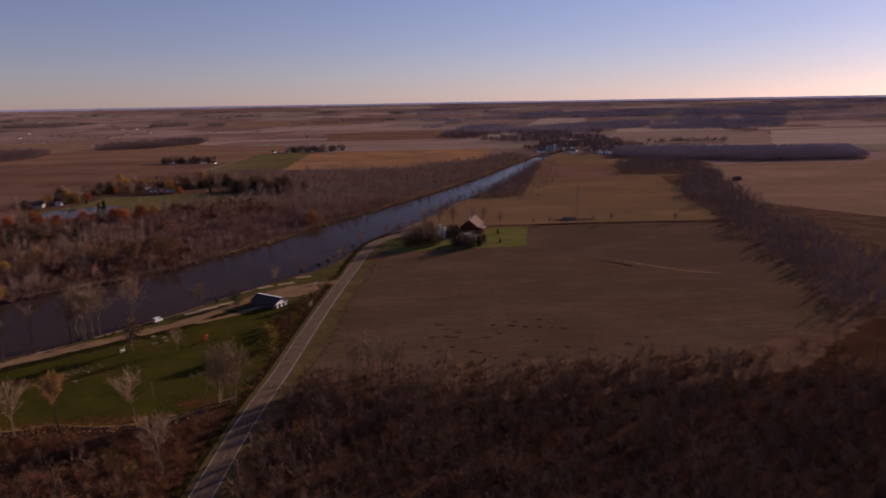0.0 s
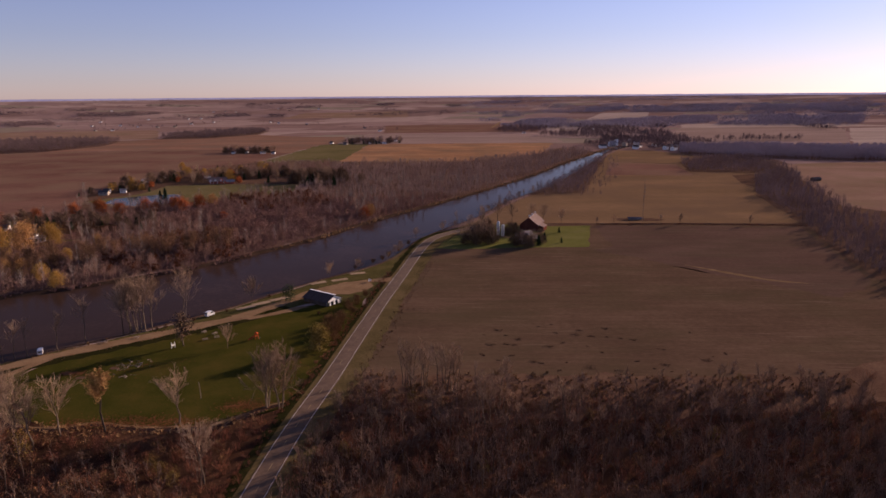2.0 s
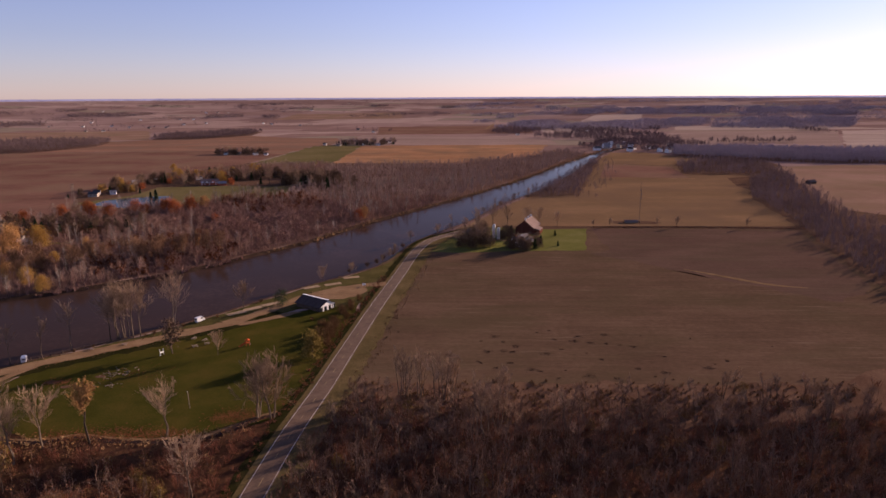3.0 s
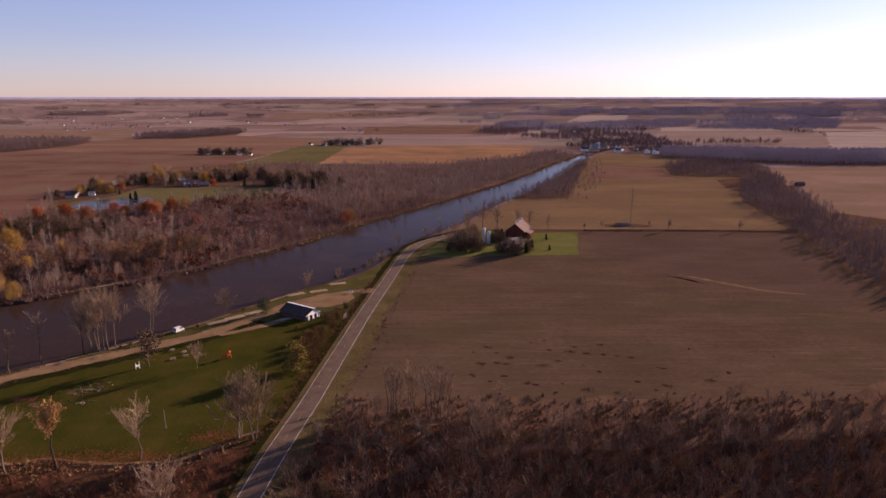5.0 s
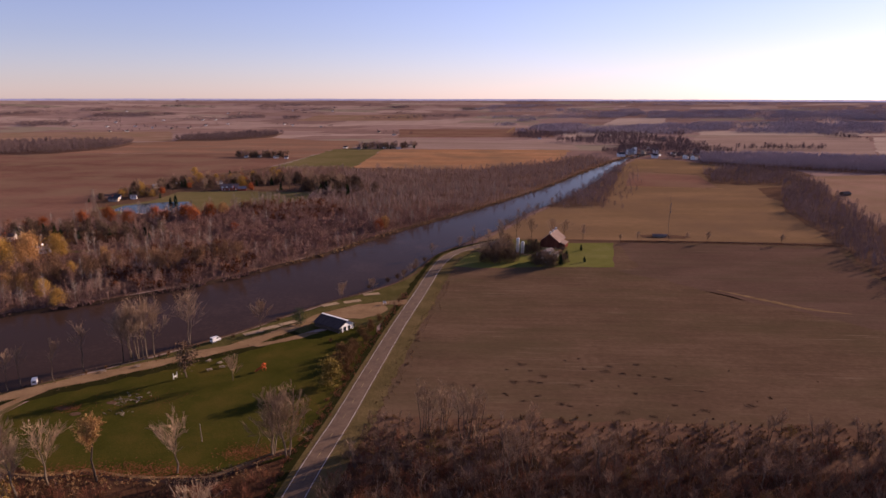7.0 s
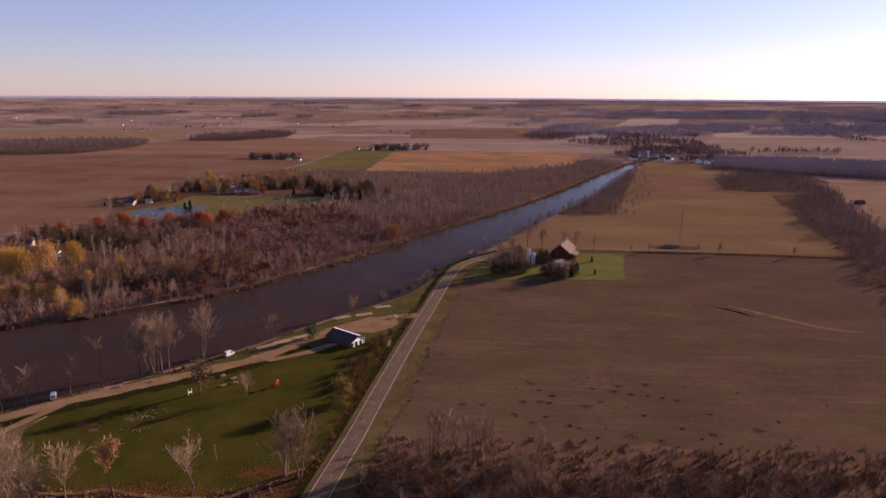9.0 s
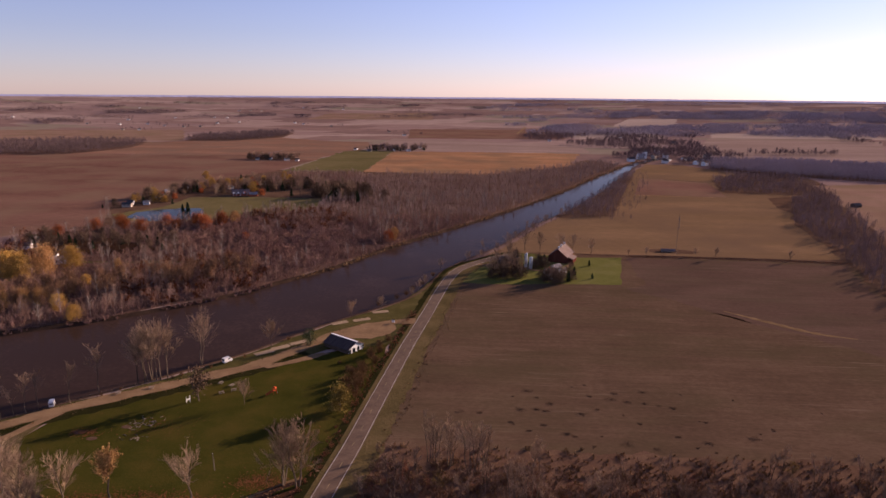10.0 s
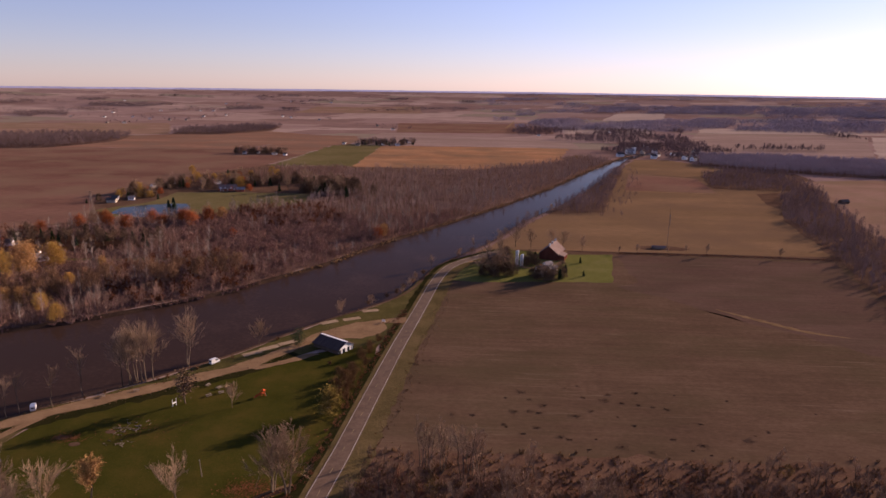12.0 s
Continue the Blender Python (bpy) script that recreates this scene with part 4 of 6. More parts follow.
def merged(name, variants, places, mats, rng, low=0.75, high=1.25, lump=0.0):
    """One joined mesh of many plants: each of them turned and sized by chance."""
    vs, fs, ks, base = [], [], [], 0
    for (x, y, z) in places:
        v, f, k = variants[rng.integers(len(variants))]
        a, s = rng.uniform(0, 6.28), rng.uniform(low, high)
        s *= 1 + lump * (math.sin(x * 0.11 + 1.3 * math.sin(y * 0.07)) * math.cos(y * 0.13 + 0.7) + 0.5 * math.sin(x * 0.31 + y * 0.23))
        c, d = math.cos(a), math.sin(a)
        w = np.column_stack([v[:, 0] * c - v[:, 1] * d, v[:, 0] * d + v[:, 1] * c, v[:, 2] * rng.uniform(0.85, 1.15)]) * s + (x, y, z)
        vs.append(w)
        fs.append(f + base)
        ks.append(k)
        base += len(v)
    return new(name, mesh_of(name, np.vstack(vs), np.vstack(fs), mats, np.concatenate(ks)))


def scatter(poly, gap, rng, keep=None):
    """Places on a loose grid inside a ring."""
    p = np.array(poly, float)
    (x0, y0), (x1, y1) = p.min(0), p.max(0)
    xs, ys = np.meshgrid(np.arange(x0, x1, gap), np.arange(y0, y1, gap))
    xs = xs.ravel() + rng.uniform(-0.5, 0.5, xs.size) * gap
    ys = ys.ravel() + rng.uniform(-0.5, 0.5, ys.size) * gap
    ok = inside(poly, xs, ys)
    if keep is not None:
        ok &= keep(xs, ys)
    return np.column_stack([xs[ok], ys[ok], far_rise(xs[ok], ys[ok])])


def tree_thing(name, arrays, wood, crown_mat, label, category="tree", group="", crown="crown"):
    """A single tree, its trunk with limbs and its crown as two parts; kept aside to be copied."""
    v, f, k = arrays
    ob = tagged(new(name), label, category, group)
    for nm, kind, mt in (("trunk", 0, wood), (crown, 1, crown_mat)):
        ff = f[k == kind]
        if len(ff):
            used = np.unique(ff)
            remap = np.zeros(len(v), int)
            remap[used] = np.arange(len(used))
            o = new(nm, mesh_of(nm, v[used], remap[ff], [mt]))
            o.parent = ob
    return ob


def place(ob, x, y, turn=0.0, scale=1.0, z=0.0, first=[]):
    """Puts the thing itself at its first place, and copies of it at the others."""
    m = pose(x, y, z, 0, 0, turn)
    if ob in first:
        c = copy_thing(ob, m)
        c.scale = (scale, scale, scale)
        return c
    first.append(ob)
    ob.matrix_basis = m
    ob.scale = (scale, scale, scale)
    return ob


rng = np.random.default_rng(7)

# the park's trees
bank_tree = tree_thing("bare_tree", bare_tree(1, 21, 15, 8, 11, r=0.014, spread=0.52, low=0.40), M_BARK, M_TWIG, "tall leafless grey tree on the river bank", group="trees on the river bank")
bank_tree_b = tree_thing("bare_tree", bare_tree(2, 21, 11, 8, 10, r=0.013, spread=0.52, low=0.40, stems=2), M_BARK, M_TWIG, "tall forked leafless grey tree on the river bank", group="trees on the river bank")
for ob, x, y, a, s in ((bank_tree, -144, 248, 0, 0.98), (bank_tree_b, -141.5, 250, 70, 1.0), (bank_tree, -138.5, 251, 140, 1.05), (bank_tree, -136, 252.5, 215, 0.95), (bank_tree_b, -127.5, 267, 20, 1.02),
                       (bank_tree, -146, 246, 290, 0.85), (bank_tree_b, -143, 249, 160, 0.9), (bank_tree, -140, 250.5, 40, 0.98)):
    place(ob, x, y, a, s * 1.12)
slim = tree_thing("bare_tree", bare_tree(3, 17, 10, 5, 10, r=0.012, spread=0.46, low=0.45), M_BARK, M_TWIG, "slim leafless tree beside the river", group="slim trees by the river")
for x, y, a, s in ((-157, 236, 0, 1.1), (-163, 226, 80, 0.9), (-173, 221, 160, 0.8), (-175, 217, 30, 0.85), (-181, 211, 200, 0.8), (-186, 205, 120, 0.7), (-192, 200, 10, 0.75), (-178, 214, 300, 0.6), (-198, 194, 90, 0.8)):
    place(slim, x, y, a, s * 1.15)
small = tree_thing("young_tree", bare_tree(4, 11, 13, 6, 12, r=0.012, spread=0.6, low=0.2, tw=0.08), M_BARK, M_TWIG, "small leafless young tree with fine reddish twigs", group="young park trees")
for x, y, a, s in ((-94, 231, 0, 0.9), (-103, 292, 60, 1.15), (-72, 336, 130, 0.85), (-58, 352, 10, 0.7), (-40, 390, 70, 0.6), (-37, 398, 200, 0.7), (-43, 378, 150, 0.55)):
    place(small, x, y, a, s)
big = tree_thing("bare_tree", bare_tree(5, 21, 10, 6, 13, r=0.017, spread=0.5, low=0.24, stems=3, tw=0.08), M_BARK, M_TWIG, "tall many-stemmed leafless tree at the lawn's edge", group="trees along the lawn's edge")
place(big, -62, 179, 0, 0.95)
place(big, -57, 178, 130, 1.0)
edge = tree_thing("bare_tree", bare_tree(6, 18, 15, 6, 15, r=0.021, spread=0.58, low=0.34, lean=0.05), M_BARK, M_TWIG, "leafless grey tree with a spreading top", group="trees along the lawn's edge")
for x, y, a, s in ((-121, 159, 0, 1.0), (-87, 167, 130, 0.95), (-124, 150, 60, 1.05), (-133, 156, 200, 1.1), (-66, 134, 20, 0.95), (-142, 162, 300, 1.0), (-148, 170, 20, 0.9), (-137, 147, 100, 1.05), (-129, 141, 250, 1.0)):
    place(edge, x, y, a, s)
orange = tree_thing("autumn_tree", bare_tree(8, 20, 15, 6, 8, r=0.019, spread=0.38, low=0.5, leaves=18, leaf=0.38), M_BARK, M_ORANGE, "tall tree holding its last orange leaves", group="trees along the lawn's edge")
place(orange, -108.5, 162, 40, 1.0)
willow = tree_thing("willow_tree", leafy_tree(9, 11, 8.6, 0.16, 42, 64, 0.55, droop=0.7), M_BARK, M_WILLOW, "pale golden-green willow on the lawn beside the road")
place(willow, -54.5, 229)
oak = tree_thing("oak_tree", leafy_tree(10, 14.5, 8.0, 0.34, 30, 28, 0.68, trunk=0.02), M_BARK, M_BROWNLEAF, "oak holding dense dry brown leaves", group="brown oaks")
place(oak, -113.5, 233, 40, 1.0)
bushy = tree_thing("oak_tree", leafy_tree(36, 12.5, 10.5, 0.06, 44, 60, 0.55, trunk=0.02), M_BARK, M_BROWNLEAF, "low-branched oak with dense dry brown leaves in the farmyard", group="farmyard oaks")
for x, y, s in ((6, 424, 0.7), (14, 422, 0.85), (22, 425, 0.9), (27, 429, 0.7), (17, 433, 0.85), (9, 436, 0.7), (47, 415, 0.75), (51, 416, 0.6), (60, 424, 0.6), (42, 418, 0.6), (44, 454, 0.75), (40, 460, 0.8), (61, 440, 0.7), (37, 452, 0.6), (16, 448, 0.8), (24, 466, 0.9), (43, 420, 0.75), (48, 419, 0.7), (39, 425, 0.6), (53, 423, 0.6), (22, 436, 0.7), (12, 428, 0.7)):
    place(bushy, x, y, 40 * x, s * 0.88)
spruce = tree_thing("spruce_tree", conifer(11, 10, 5.5), M_BARK, M_EVERGREEN, "dark green spruce tree with ragged boughs", group="evergreens by the shed and farm")
for x, y, a, s in ((57, 421, 10, 0.75), (63, 437, 60, 0.6), (77, 463, 20, 0.45), (74, 429, 80, 0.4), (44, 460, 200, 0.9), (-305, 640, 30, 1.1), (-309, 637, 90, 0.9)):
    place(spruce, x, y, a, s)
# Row of trees added in the clearing to deepen its dark band.
for i in range(34):
    place(oak if i % 4 else spruce, -365 + i * 3.6 + rng.uniform(-2, 2), 488 + 14 * math.sin(i * 1.9) + 0.1 * i, rng.uniform(0, 360), rng.uniform(0.6, 0.9))
olive = tree_thing("olive_bush", leafy_tree(19, 6, 6, 0.05, 22, 26, 0.4), M_BARK, M_OLIVE, "bush with thin yellow-olive leaves", "bush", "olive bushes in the woods")
for x, y, s in ((-13, 181, 0.8), (-128, 151, 1.1), (-124, 147, 0.8), (-79, 137, 0.8), (-74, 134, 0.7), (-84, 141, 0.7), (104, 198, 0.7), (45, 172, 0.6), (80, 160, 0.7), (10, 140, 0.7), (-30, 150, 0.7), (-96, 150, 0.5), (120, 170, 0.7)):
    place(olive, x, y, 50 * x, s)
cedar = tree_thing("cedar_tree", leafy_tree(33, 8.5, 6.5, 0.08, 34, 36, 0.42), M_BARK, M_EVERGREEN, "rounded dark green cedar beside the shed")
place(cedar, -84.5, 296)
brush = tree_thing("shrub", shrub(12, 7, 80, 9, 0.07, 5, 0.34), M_BARK, M_SCRUB, "leafless brown shrub with fine twigs", "shrub", "shrubs round the shed and river")
for x, y, s in ((-52, 283, 0.8), (-49, 289, 0.7), (-54, 270, 0.65), (-52, 264, 0.75), (-50, 296, 0.6), (-49, 276, 0.7), (-60, 268, 0.35), (-47, 304, 0.6), (-52, 256, 0.8), (-65, 274, 0.3), (-52, 249, 0.9), (-55, 244, 0.8), (-51, 241, 0.7), (-57, 252, 0.8), (-56, 260, 0.9)):
    place(brush, x, y, rng.uniform(0, 360), s)

# farmyard trees
yard = tree_thing("yard_tree", bare_tree(14, 16, 13, 6, 11, r=0.016, spread=0.56, low=0.22, tw=0.10), M_BARK, M_TWIG, "broad leafless tree in the farmyard", group="farmyard trees")
for x, y, a, s in ((5, 425, 0, 0.8), (13, 421, 70, 0.95), (20, 428, 140, 1.0), (26, 424, 210, 0.85), (9, 447, 30, 0.9), (19, 458, 100, 1.0), (45, 506, 250, 0.9), (33, 508, 10, 1.0), (20, 500, 300, 0.9), (62, 512, 160, 0.8), (-2, 470, 60, 0.5),
                   (84, 500, 90, 0.7), (52, 414, 140, 0.75), (46, 416, 220, 0.7), (70, 505, 20, 0.85)):
    place(yard, x, y, a, s)
round_tree = tree_thing("lane_tree", bare_tree(15, 8, 12, 6, 10, r=0.02, spread=0.45, low=0.25, tw=0.07), M_BARK, M_TWIG, "small rounded bare tree on the farm lane", group="trees on the farm lane")
for x, y, a, s in ((178, 495, 0, 1.1), (126, 498, 50, 0.9), (165, 503, 100, 0.8), (150, 500, 190, 0.6), (232, 492, 30, 1.0), (-30, 441, 80, 1.1), (112, 496, 10, 0.7)):
    place(round_tree, x, y, a, s)

along = near_line[(near_line[:, 1] > 455) & (near_line[:, 1] < 680)]
for i, (x, y) in enumerate(offset_line(along, 7.0)):
    if i % 2 == 0:
        place((small, slim)[i % 4 // 2], x + rng.normal(0, 1.5), y, rng.uniform(0, 360), rng.uniform(0.5, 0.85))
for x, y, s in ((-134, 252.5, 0.22), (-131, 255, 0.3), (-122, 264.5, 0.25), (-150, 239.5, 0.2), (-111, 277.5, 0.25), (-97, 301, 0.3), (-88, 313, 0.3), (-155, 234, 0.2), (-52, 373, 0.45), (-47, 381, 0.5), (-61, 359, 0.4), (-44, 392, 0.5), (-39, 404, 0.45), (-34, 425, 0.5)):
    place(brush, x, y, 60 * x, s)

# coloured trees on the far bank
gold = tree_thing("yellow_tree", leafy_tree(16, 17, 14, 0.12, 46, 210, 0.45), M_BARK, M_YELLOW, "broad tree in yellow autumn leaf", group="autumn trees across the river")
amber = tree_thing("orange_tree", leafy_tree(17, 14, 11, 0.15, 40, 190, 0.42), M_BARK, M_ORANGE, "tree in orange autumn leaf", group="autumn trees across the river")
rust = tree_thing("rust_tree", leafy_tree(18, 11, 11, 0.1, 36, 150, 0.42), M_BARK, M_RED, "low tree in rust-red autumn leaf", group="autumn trees across the river")
for ob, x, y, s in ((gold, -302, 388, 1.1), (amber, -293, 400, 1.45), (gold, -314, 392, 1.05), (gold, -287, 420, 0.95), (gold, -252, 380, 0.45), (amber, -262, 336, 0.8), (amber, -255, 340, 0.75), (amber, -270, 330, 0.8), (gold, -240, 334, 0.55),
                    (gold, -222, 320, 0.5), (amber, -249, 412, 0.7), (rust, -290, 567, 1.0), (rust, -252, 560, 1.1), (rust, -244, 580, 1.1), (rust, -303, 545, 1.0), (rust, -331, 560, 1.0), (amber, -236, 590, 0.8), (rust, -262, 572, 1.0),
                    (rust, -322, 552, 0.9), (amber, -76, 534, 0.75), (rust, -80, 527, 0.8), (rust, -361, 515, 0.9), (rust, -345, 545, 0.9), (amber, -275, 325, 0.6), (rust, -270, 580, 0.9), (gold, -386, 726, 0.7), (gold, -300, 860, 0.6), (gold, -270, 880, 0.6),
                    (amber, -330, 830, 0.6), (rust, -278, 560, 0.8), (rust, -200, 520, 0.6), (amber, -180, 430, 0.45)):
    place(ob, x, y, rng.uniform(0, 360), s)

ESTATE = ((-383, 664, 10, M_TAN_WALL, M_ROOF_DARK, 0.9), (-370, 680, 20, M_WHITE, M_ROOF_GREY, 0.6), (-388, 678, 15, M_WHITE, M_ROOF_DARK, 0.8), (-376, 722, 15, M_WHITE, M_ROOF_GREY, 0.9), (-388, 768, 60, M_WHITE, M_ROOF_GREY, 0.7), (-377, 801, 70, M_WHITE, M_ROOF_DARK, 0.7),
          (-344, 810, 40, M_TAN_WALL, M_ROOF_GREY, 0.7), (-325, 807, 50, M_WHITE, M_ROOF_DARK, 0.6), (-371, 822, 20, M_WHITE, M_ROOF_GREY, 0.6), (-298, 850, 30, M_WHITE, M_ROOF_GREY, 0.7), (-305, 433, 30, M_WHITE, M_ROOF_GREY, 0.8),
          (-318, 444, 10, M_WHITE, M_ROOF_DARK, 0.7), (-360, 472, 20, M_WHITE, M_ROOF_METAL, 1.0))


def hides_house(x, y):
    """Whether a tree at this place would stand on a house of the estate or right before its front."""
    return any(abs(x - h[0]) < 7 and -26 < y - h[1] < 7 for h in ESTATE) or abs(x + 293) < 14 and 728 < y < 772


er = np.random.default_rng(21)
tan = tree_thing("tan_tree", bare_tree(34, 12, 10, 6, 6, r=0.016, spread=0.5, low=0.2, leaves=16, leaf=0.36), M_BARK, M_TAN_LEAF, "half-bare tree with thin tan-orange leaves", group="tan trees across the river")
for i in range(46):
    t = er.uniform(0, 1)
    x, y = -285 + 125 * t + er.normal(0, 8), 318 + 82 * t + abs(er.normal(0, 20))
    place(tan, x, y, er.uniform(0, 360), er.uniform(0.8, 1.35))
for i in range(44):
    place((bushy, yard, bushy, spruce)[i % 4], er.normal(-172, 24), er.normal(760, 26), er.uniform(0, 360), er.uniform(0.8, 1.2))
for i in range(62):
    x, y = er.uniform(-395, -255), er.uniform(690, 900)
    if inside([(-345, 668), (-345, 728), (-271, 738), (-190, 735), (-182, 690)], np.array([x]), np.array([y]))[0] or hides_house(x, y):
        continue
    place((yard, bushy, spruce, rust, bushy, yard, yard, gold)[i % 8], x, y, er.uniform(0, 360), er.uniform(0.5, 0.85))
row = smooth_line([(-392, 708), (-360, 776), (-292, 800), (-226, 824), (-150, 800)], 3.6)
for i, (x, y) in enumerate(row):
    x, y = x + er.normal(0, 5), y + er.normal(0, 10)
    if not hides_house(x, y):
        place((bushy, spruce, bushy, yard)[i % 4], x, y, er.uniform(0, 360), er.uniform(0.55, 1.1))
for i in range(34):
    x, y = er.normal(-378, 14), er.normal(700, 26)
    if not hides_house(x, y):
        place((bushy, yard, spruce, yard, gold)[i % 5], x, y, er.uniform(0, 360), er.uniform(0.4, 0.7))
for i in range(30):
    place((yard, bushy, spruce)[i % 3], er.uniform(-250, -130) - 0.1 * i, er.uniform(1385, 1425), er.uniform(0, 360), er.uniform(0.6, 0.95))
    place((yard, bushy)[i % 2], er.uniform(-440, -340), er.uniform(1172, 1196), er.uniform(0, 360), er.uniform(0.5, 0.9))

# the near wood: stems of its edge are single trees, the thicket behind is one mass
wood_tree = [tree_thing("wood_tree", bare_tree(20 + i, h, 10, 6, 6, r=0.012, spread=0.33, low=0.42, tw=0.06, stems=st), M_BARK, M_TWIG, "leafless grey tree at the edge of the near wood", group="trees at the wood's edge")
             for i, (h, st) in enumerate(((15, 2), (14, 3), (11, 2)))]
for x, y, i, s in ((-17, 195, 0, 1.2), (-15, 194.5, 1, 1.2), (-10, 193, 1, 1.3), (-8, 194, 0, 1.15), (-2.5, 189.5, 1, 1.4), (0, 191, 1, 1.3), (2, 193, 0, 1.1), (10, 170, 0, 1.3), (12, 168, 1, 1.15), (16, 173, 1, 1.15), (17, 190, 2, 1.2), (21, 193, 2, 1.1), (38, 172, 1, 1.1), (-20, 187, 2, 0.9),
                   (95, 194, 0, 0.8), (102, 200, 2, 0.8), (109, 192, 1, 0.8), (73, 194, 2, 0.8), (48, 192, 2, 0.7), (-30, 198, 2, 0.6), (-34, 198, 2, 0.5), (-25, 199, 2, 0.5), (84, 193, 2, 0.7), (60, 190, 1, 0.75), (126, 198, 2, 0.7)):
    place(wood_tree[i], x, y, rng.uniform(0, 360), s)
front = scatter([(-38, 160), (-36, 188), (-10, 186), (27, 184), (63, 186), (99, 189), (135, 196), (150, 170)], 10.5, rng)
for x, y, z in front:
    place(wood_tree[rng.integers(3)], x, y, rng.uniform(0, 360), rng.uniform(0.5, 0.85))
thick = [bare_tree(40 + i, h, 7, 3, 5, r=0.013, spread=0.34, low=0.2, tw=0.08, light=True) for i, h in enumerate((12, 10, 13, 9, 11))]
SOUTH = [(-43, 60), (-43, 150), (-39, 193), (-10, 190), (27, 188), (63, 189), (99, 192), (140, 200), (185, 215), (190, 60)]
ob = merged("near_wood", thick, scatter(SOUTH, 5.8, rng, lambda x, y: (y > 94) & (rng.uniform(0, 1, x.shape) < np.clip((196 - y) / 45, 0.05, 1))), [M_BARK_WOOD, M_TWIG_WOOD], rng, 0.6, 1.1, 0.3)
tagged(ob, "dense leafless wood of grey-brown young trees", "wood", kind="stuff")
bushes = [shrub(60 + i, h, 20, 5, 0.07, lv, 0.3) for i, (h, lv) in enumerate(((4, 0), (5, 0), (3, 2), (3.5, 0)))]
ob = merged("near_undergrowth", bushes, scatter(SOUTH, 4.8, rng, lambda x, y: (y > 98) & (rng.uniform(0, 1, x.shape) < np.clip((192 - y) / 22, 0.1, 1))), [M_TWIG_WOOD, M_SHRUB_RED], rng, 0.6, 1.2)
tagged(ob, "tangled red-brown undergrowth of the near wood", "undergrowth", kind="stuff")
scrub = [leafy_tree(140 + i, h, h * 1.1, 0.03, 11, 15, 0.48) for i, h in enumerate((4.5, 5.5, 3.5))]
ob = merged("near_scrub", scrub, scatter(SOUTH, 11.5, rng, lambda x, y: y > 100), [M_TWIG_WOOD, M_SCRUB], rng, 0.5, 0.9, 0.3)
tagged(ob, "brown and olive scrub between the bare trees", "scrub", kind="stuff")
wands = [shrub(70 + i, h, 18, 4, 0.075) for i, h in enumerate((5.5, 7, 4.5, 6))]
ob = merged("near_saplings", wands, scatter(SOUTH, 4.6, rng, lambda x, y: (y > 100) & (rng.uniform(0, 1, x.shape) < np.clip((196 - y) / 20, 0.15, 1))), [M_TWIG_WOOD, M_TWIG_WOOD], rng, 0.6, 1.15, 0.2)
tagged(ob, "slender upright pale saplings and tall dead stalks", "saplings", kind="stuff")
WEST = [(-60, 80), (-60, 168), (-74, 160), (-106, 156), (-128, 158), (-150, 170), (-185, 185), (-220, 160), (-200, 80)]
ob = merged("west_wood", thick, scatter(WEST, 7.0, rng, lambda x, y: (y > 95) & ((y < 140) | (x < -128))), [M_BARK_WOOD, M_TWIG_WOOD], rng, 0.6, 1.2)
tagged(ob, "leafless trees between the lawn and the road", "wood", kind="stuff")
ob = merged("west_scrub", scrub, scatter(WEST, 8.0, rng, lambda x, y: y > 95), [M_TWIG_WOOD, M_SCRUB], rng, 0.5, 1.1, 0.2)
tagged(ob, "rusty and olive scrub below the lawn", "scrub", kind="stuff")
ob = merged("west_undergrowth", bushes, scatter(WEST, 3.7, rng, lambda x, y: y > 98), [M_TWIG_WOOD, M_SHRUB_RED], rng, 0.5, 1.1)
tagged(ob, "dense rusty brambles and brush below the lawn", "undergrowth", kind="stuff")
hedge_row = np.vstack([offset_line(smooth_line([(112, 494.5), (147, 495), (190, 494.5), (232, 491.5), (275, 487)], 1.6), o) for o in (0.0, 1.0)])
ob = merged("lane_hedge", bushes, np.column_stack([hedge_row + rng.normal(0, 0.4, hedge_row.shape), np.zeros(len(hedge_row))]), [M_TWIG_WOOD, M_SHRUB_RED], rng, 0.18, 0.45)
tagged(ob, "low dark hedge of weeds along the farm lane", "hedge", kind="stuff")
ob = merged("roadside_brush", bushes, np.column_stack([np.vstack([offset_line(ROAD_LINE[80:140], -7.6 + rng.normal(0, 1.1, 60)) + rng.uniform(-2.2, 2.2, (60, 2)) * (0.2, 1) for i in range(4)]), np.zeros(240)]), [M_TWIG_WOOD, M_SHRUB_RED], rng, 0.25, 0.55)
tagged(ob, "low brown weeds along the roadside ditch", "weeds", kind="stuff")

# woods across the river and beyond
RIVER_WOOD = [(-330, 257), (-250, 299), (-205, 328), (-158, 371), (-134, 405), (-106, 447), (-74, 514), (-33, 587), (22, 686), (99, 841), (156, 976), (211, 1095), (245, 1170), (198, 1225), (134, 1127), (-10, 988),
              (-180, 967), (-307, 987), (-183, 792), (-184, 687), (-245, 646), (-244, 614), (-316, 586), (-341, 561), (-392, 519), (-371, 459), (-440, 400), (-480, 250)]
CLEARING = [(-346, 462), (-375, 499), (-314, 516), (-252, 480), (-281, 459)]
LOW_WOOD = [(-285, 508), (-243, 606), (-115, 606), (-82, 530), (-130, 430), (-160, 440), (-205, 478)]
LANE_WOOD = [(-300, 432), (-296, 442), (-230, 447), (-170, 462), (-168, 453), (-230, 438)]
GARDEN = [(-330, 395), (-330, 460), (-270, 452), (-262, 400)]
coarse = [coarse_tree(80 + i, h) for i, h in enumerate((14, 12, 15, 10, 13, 11))]
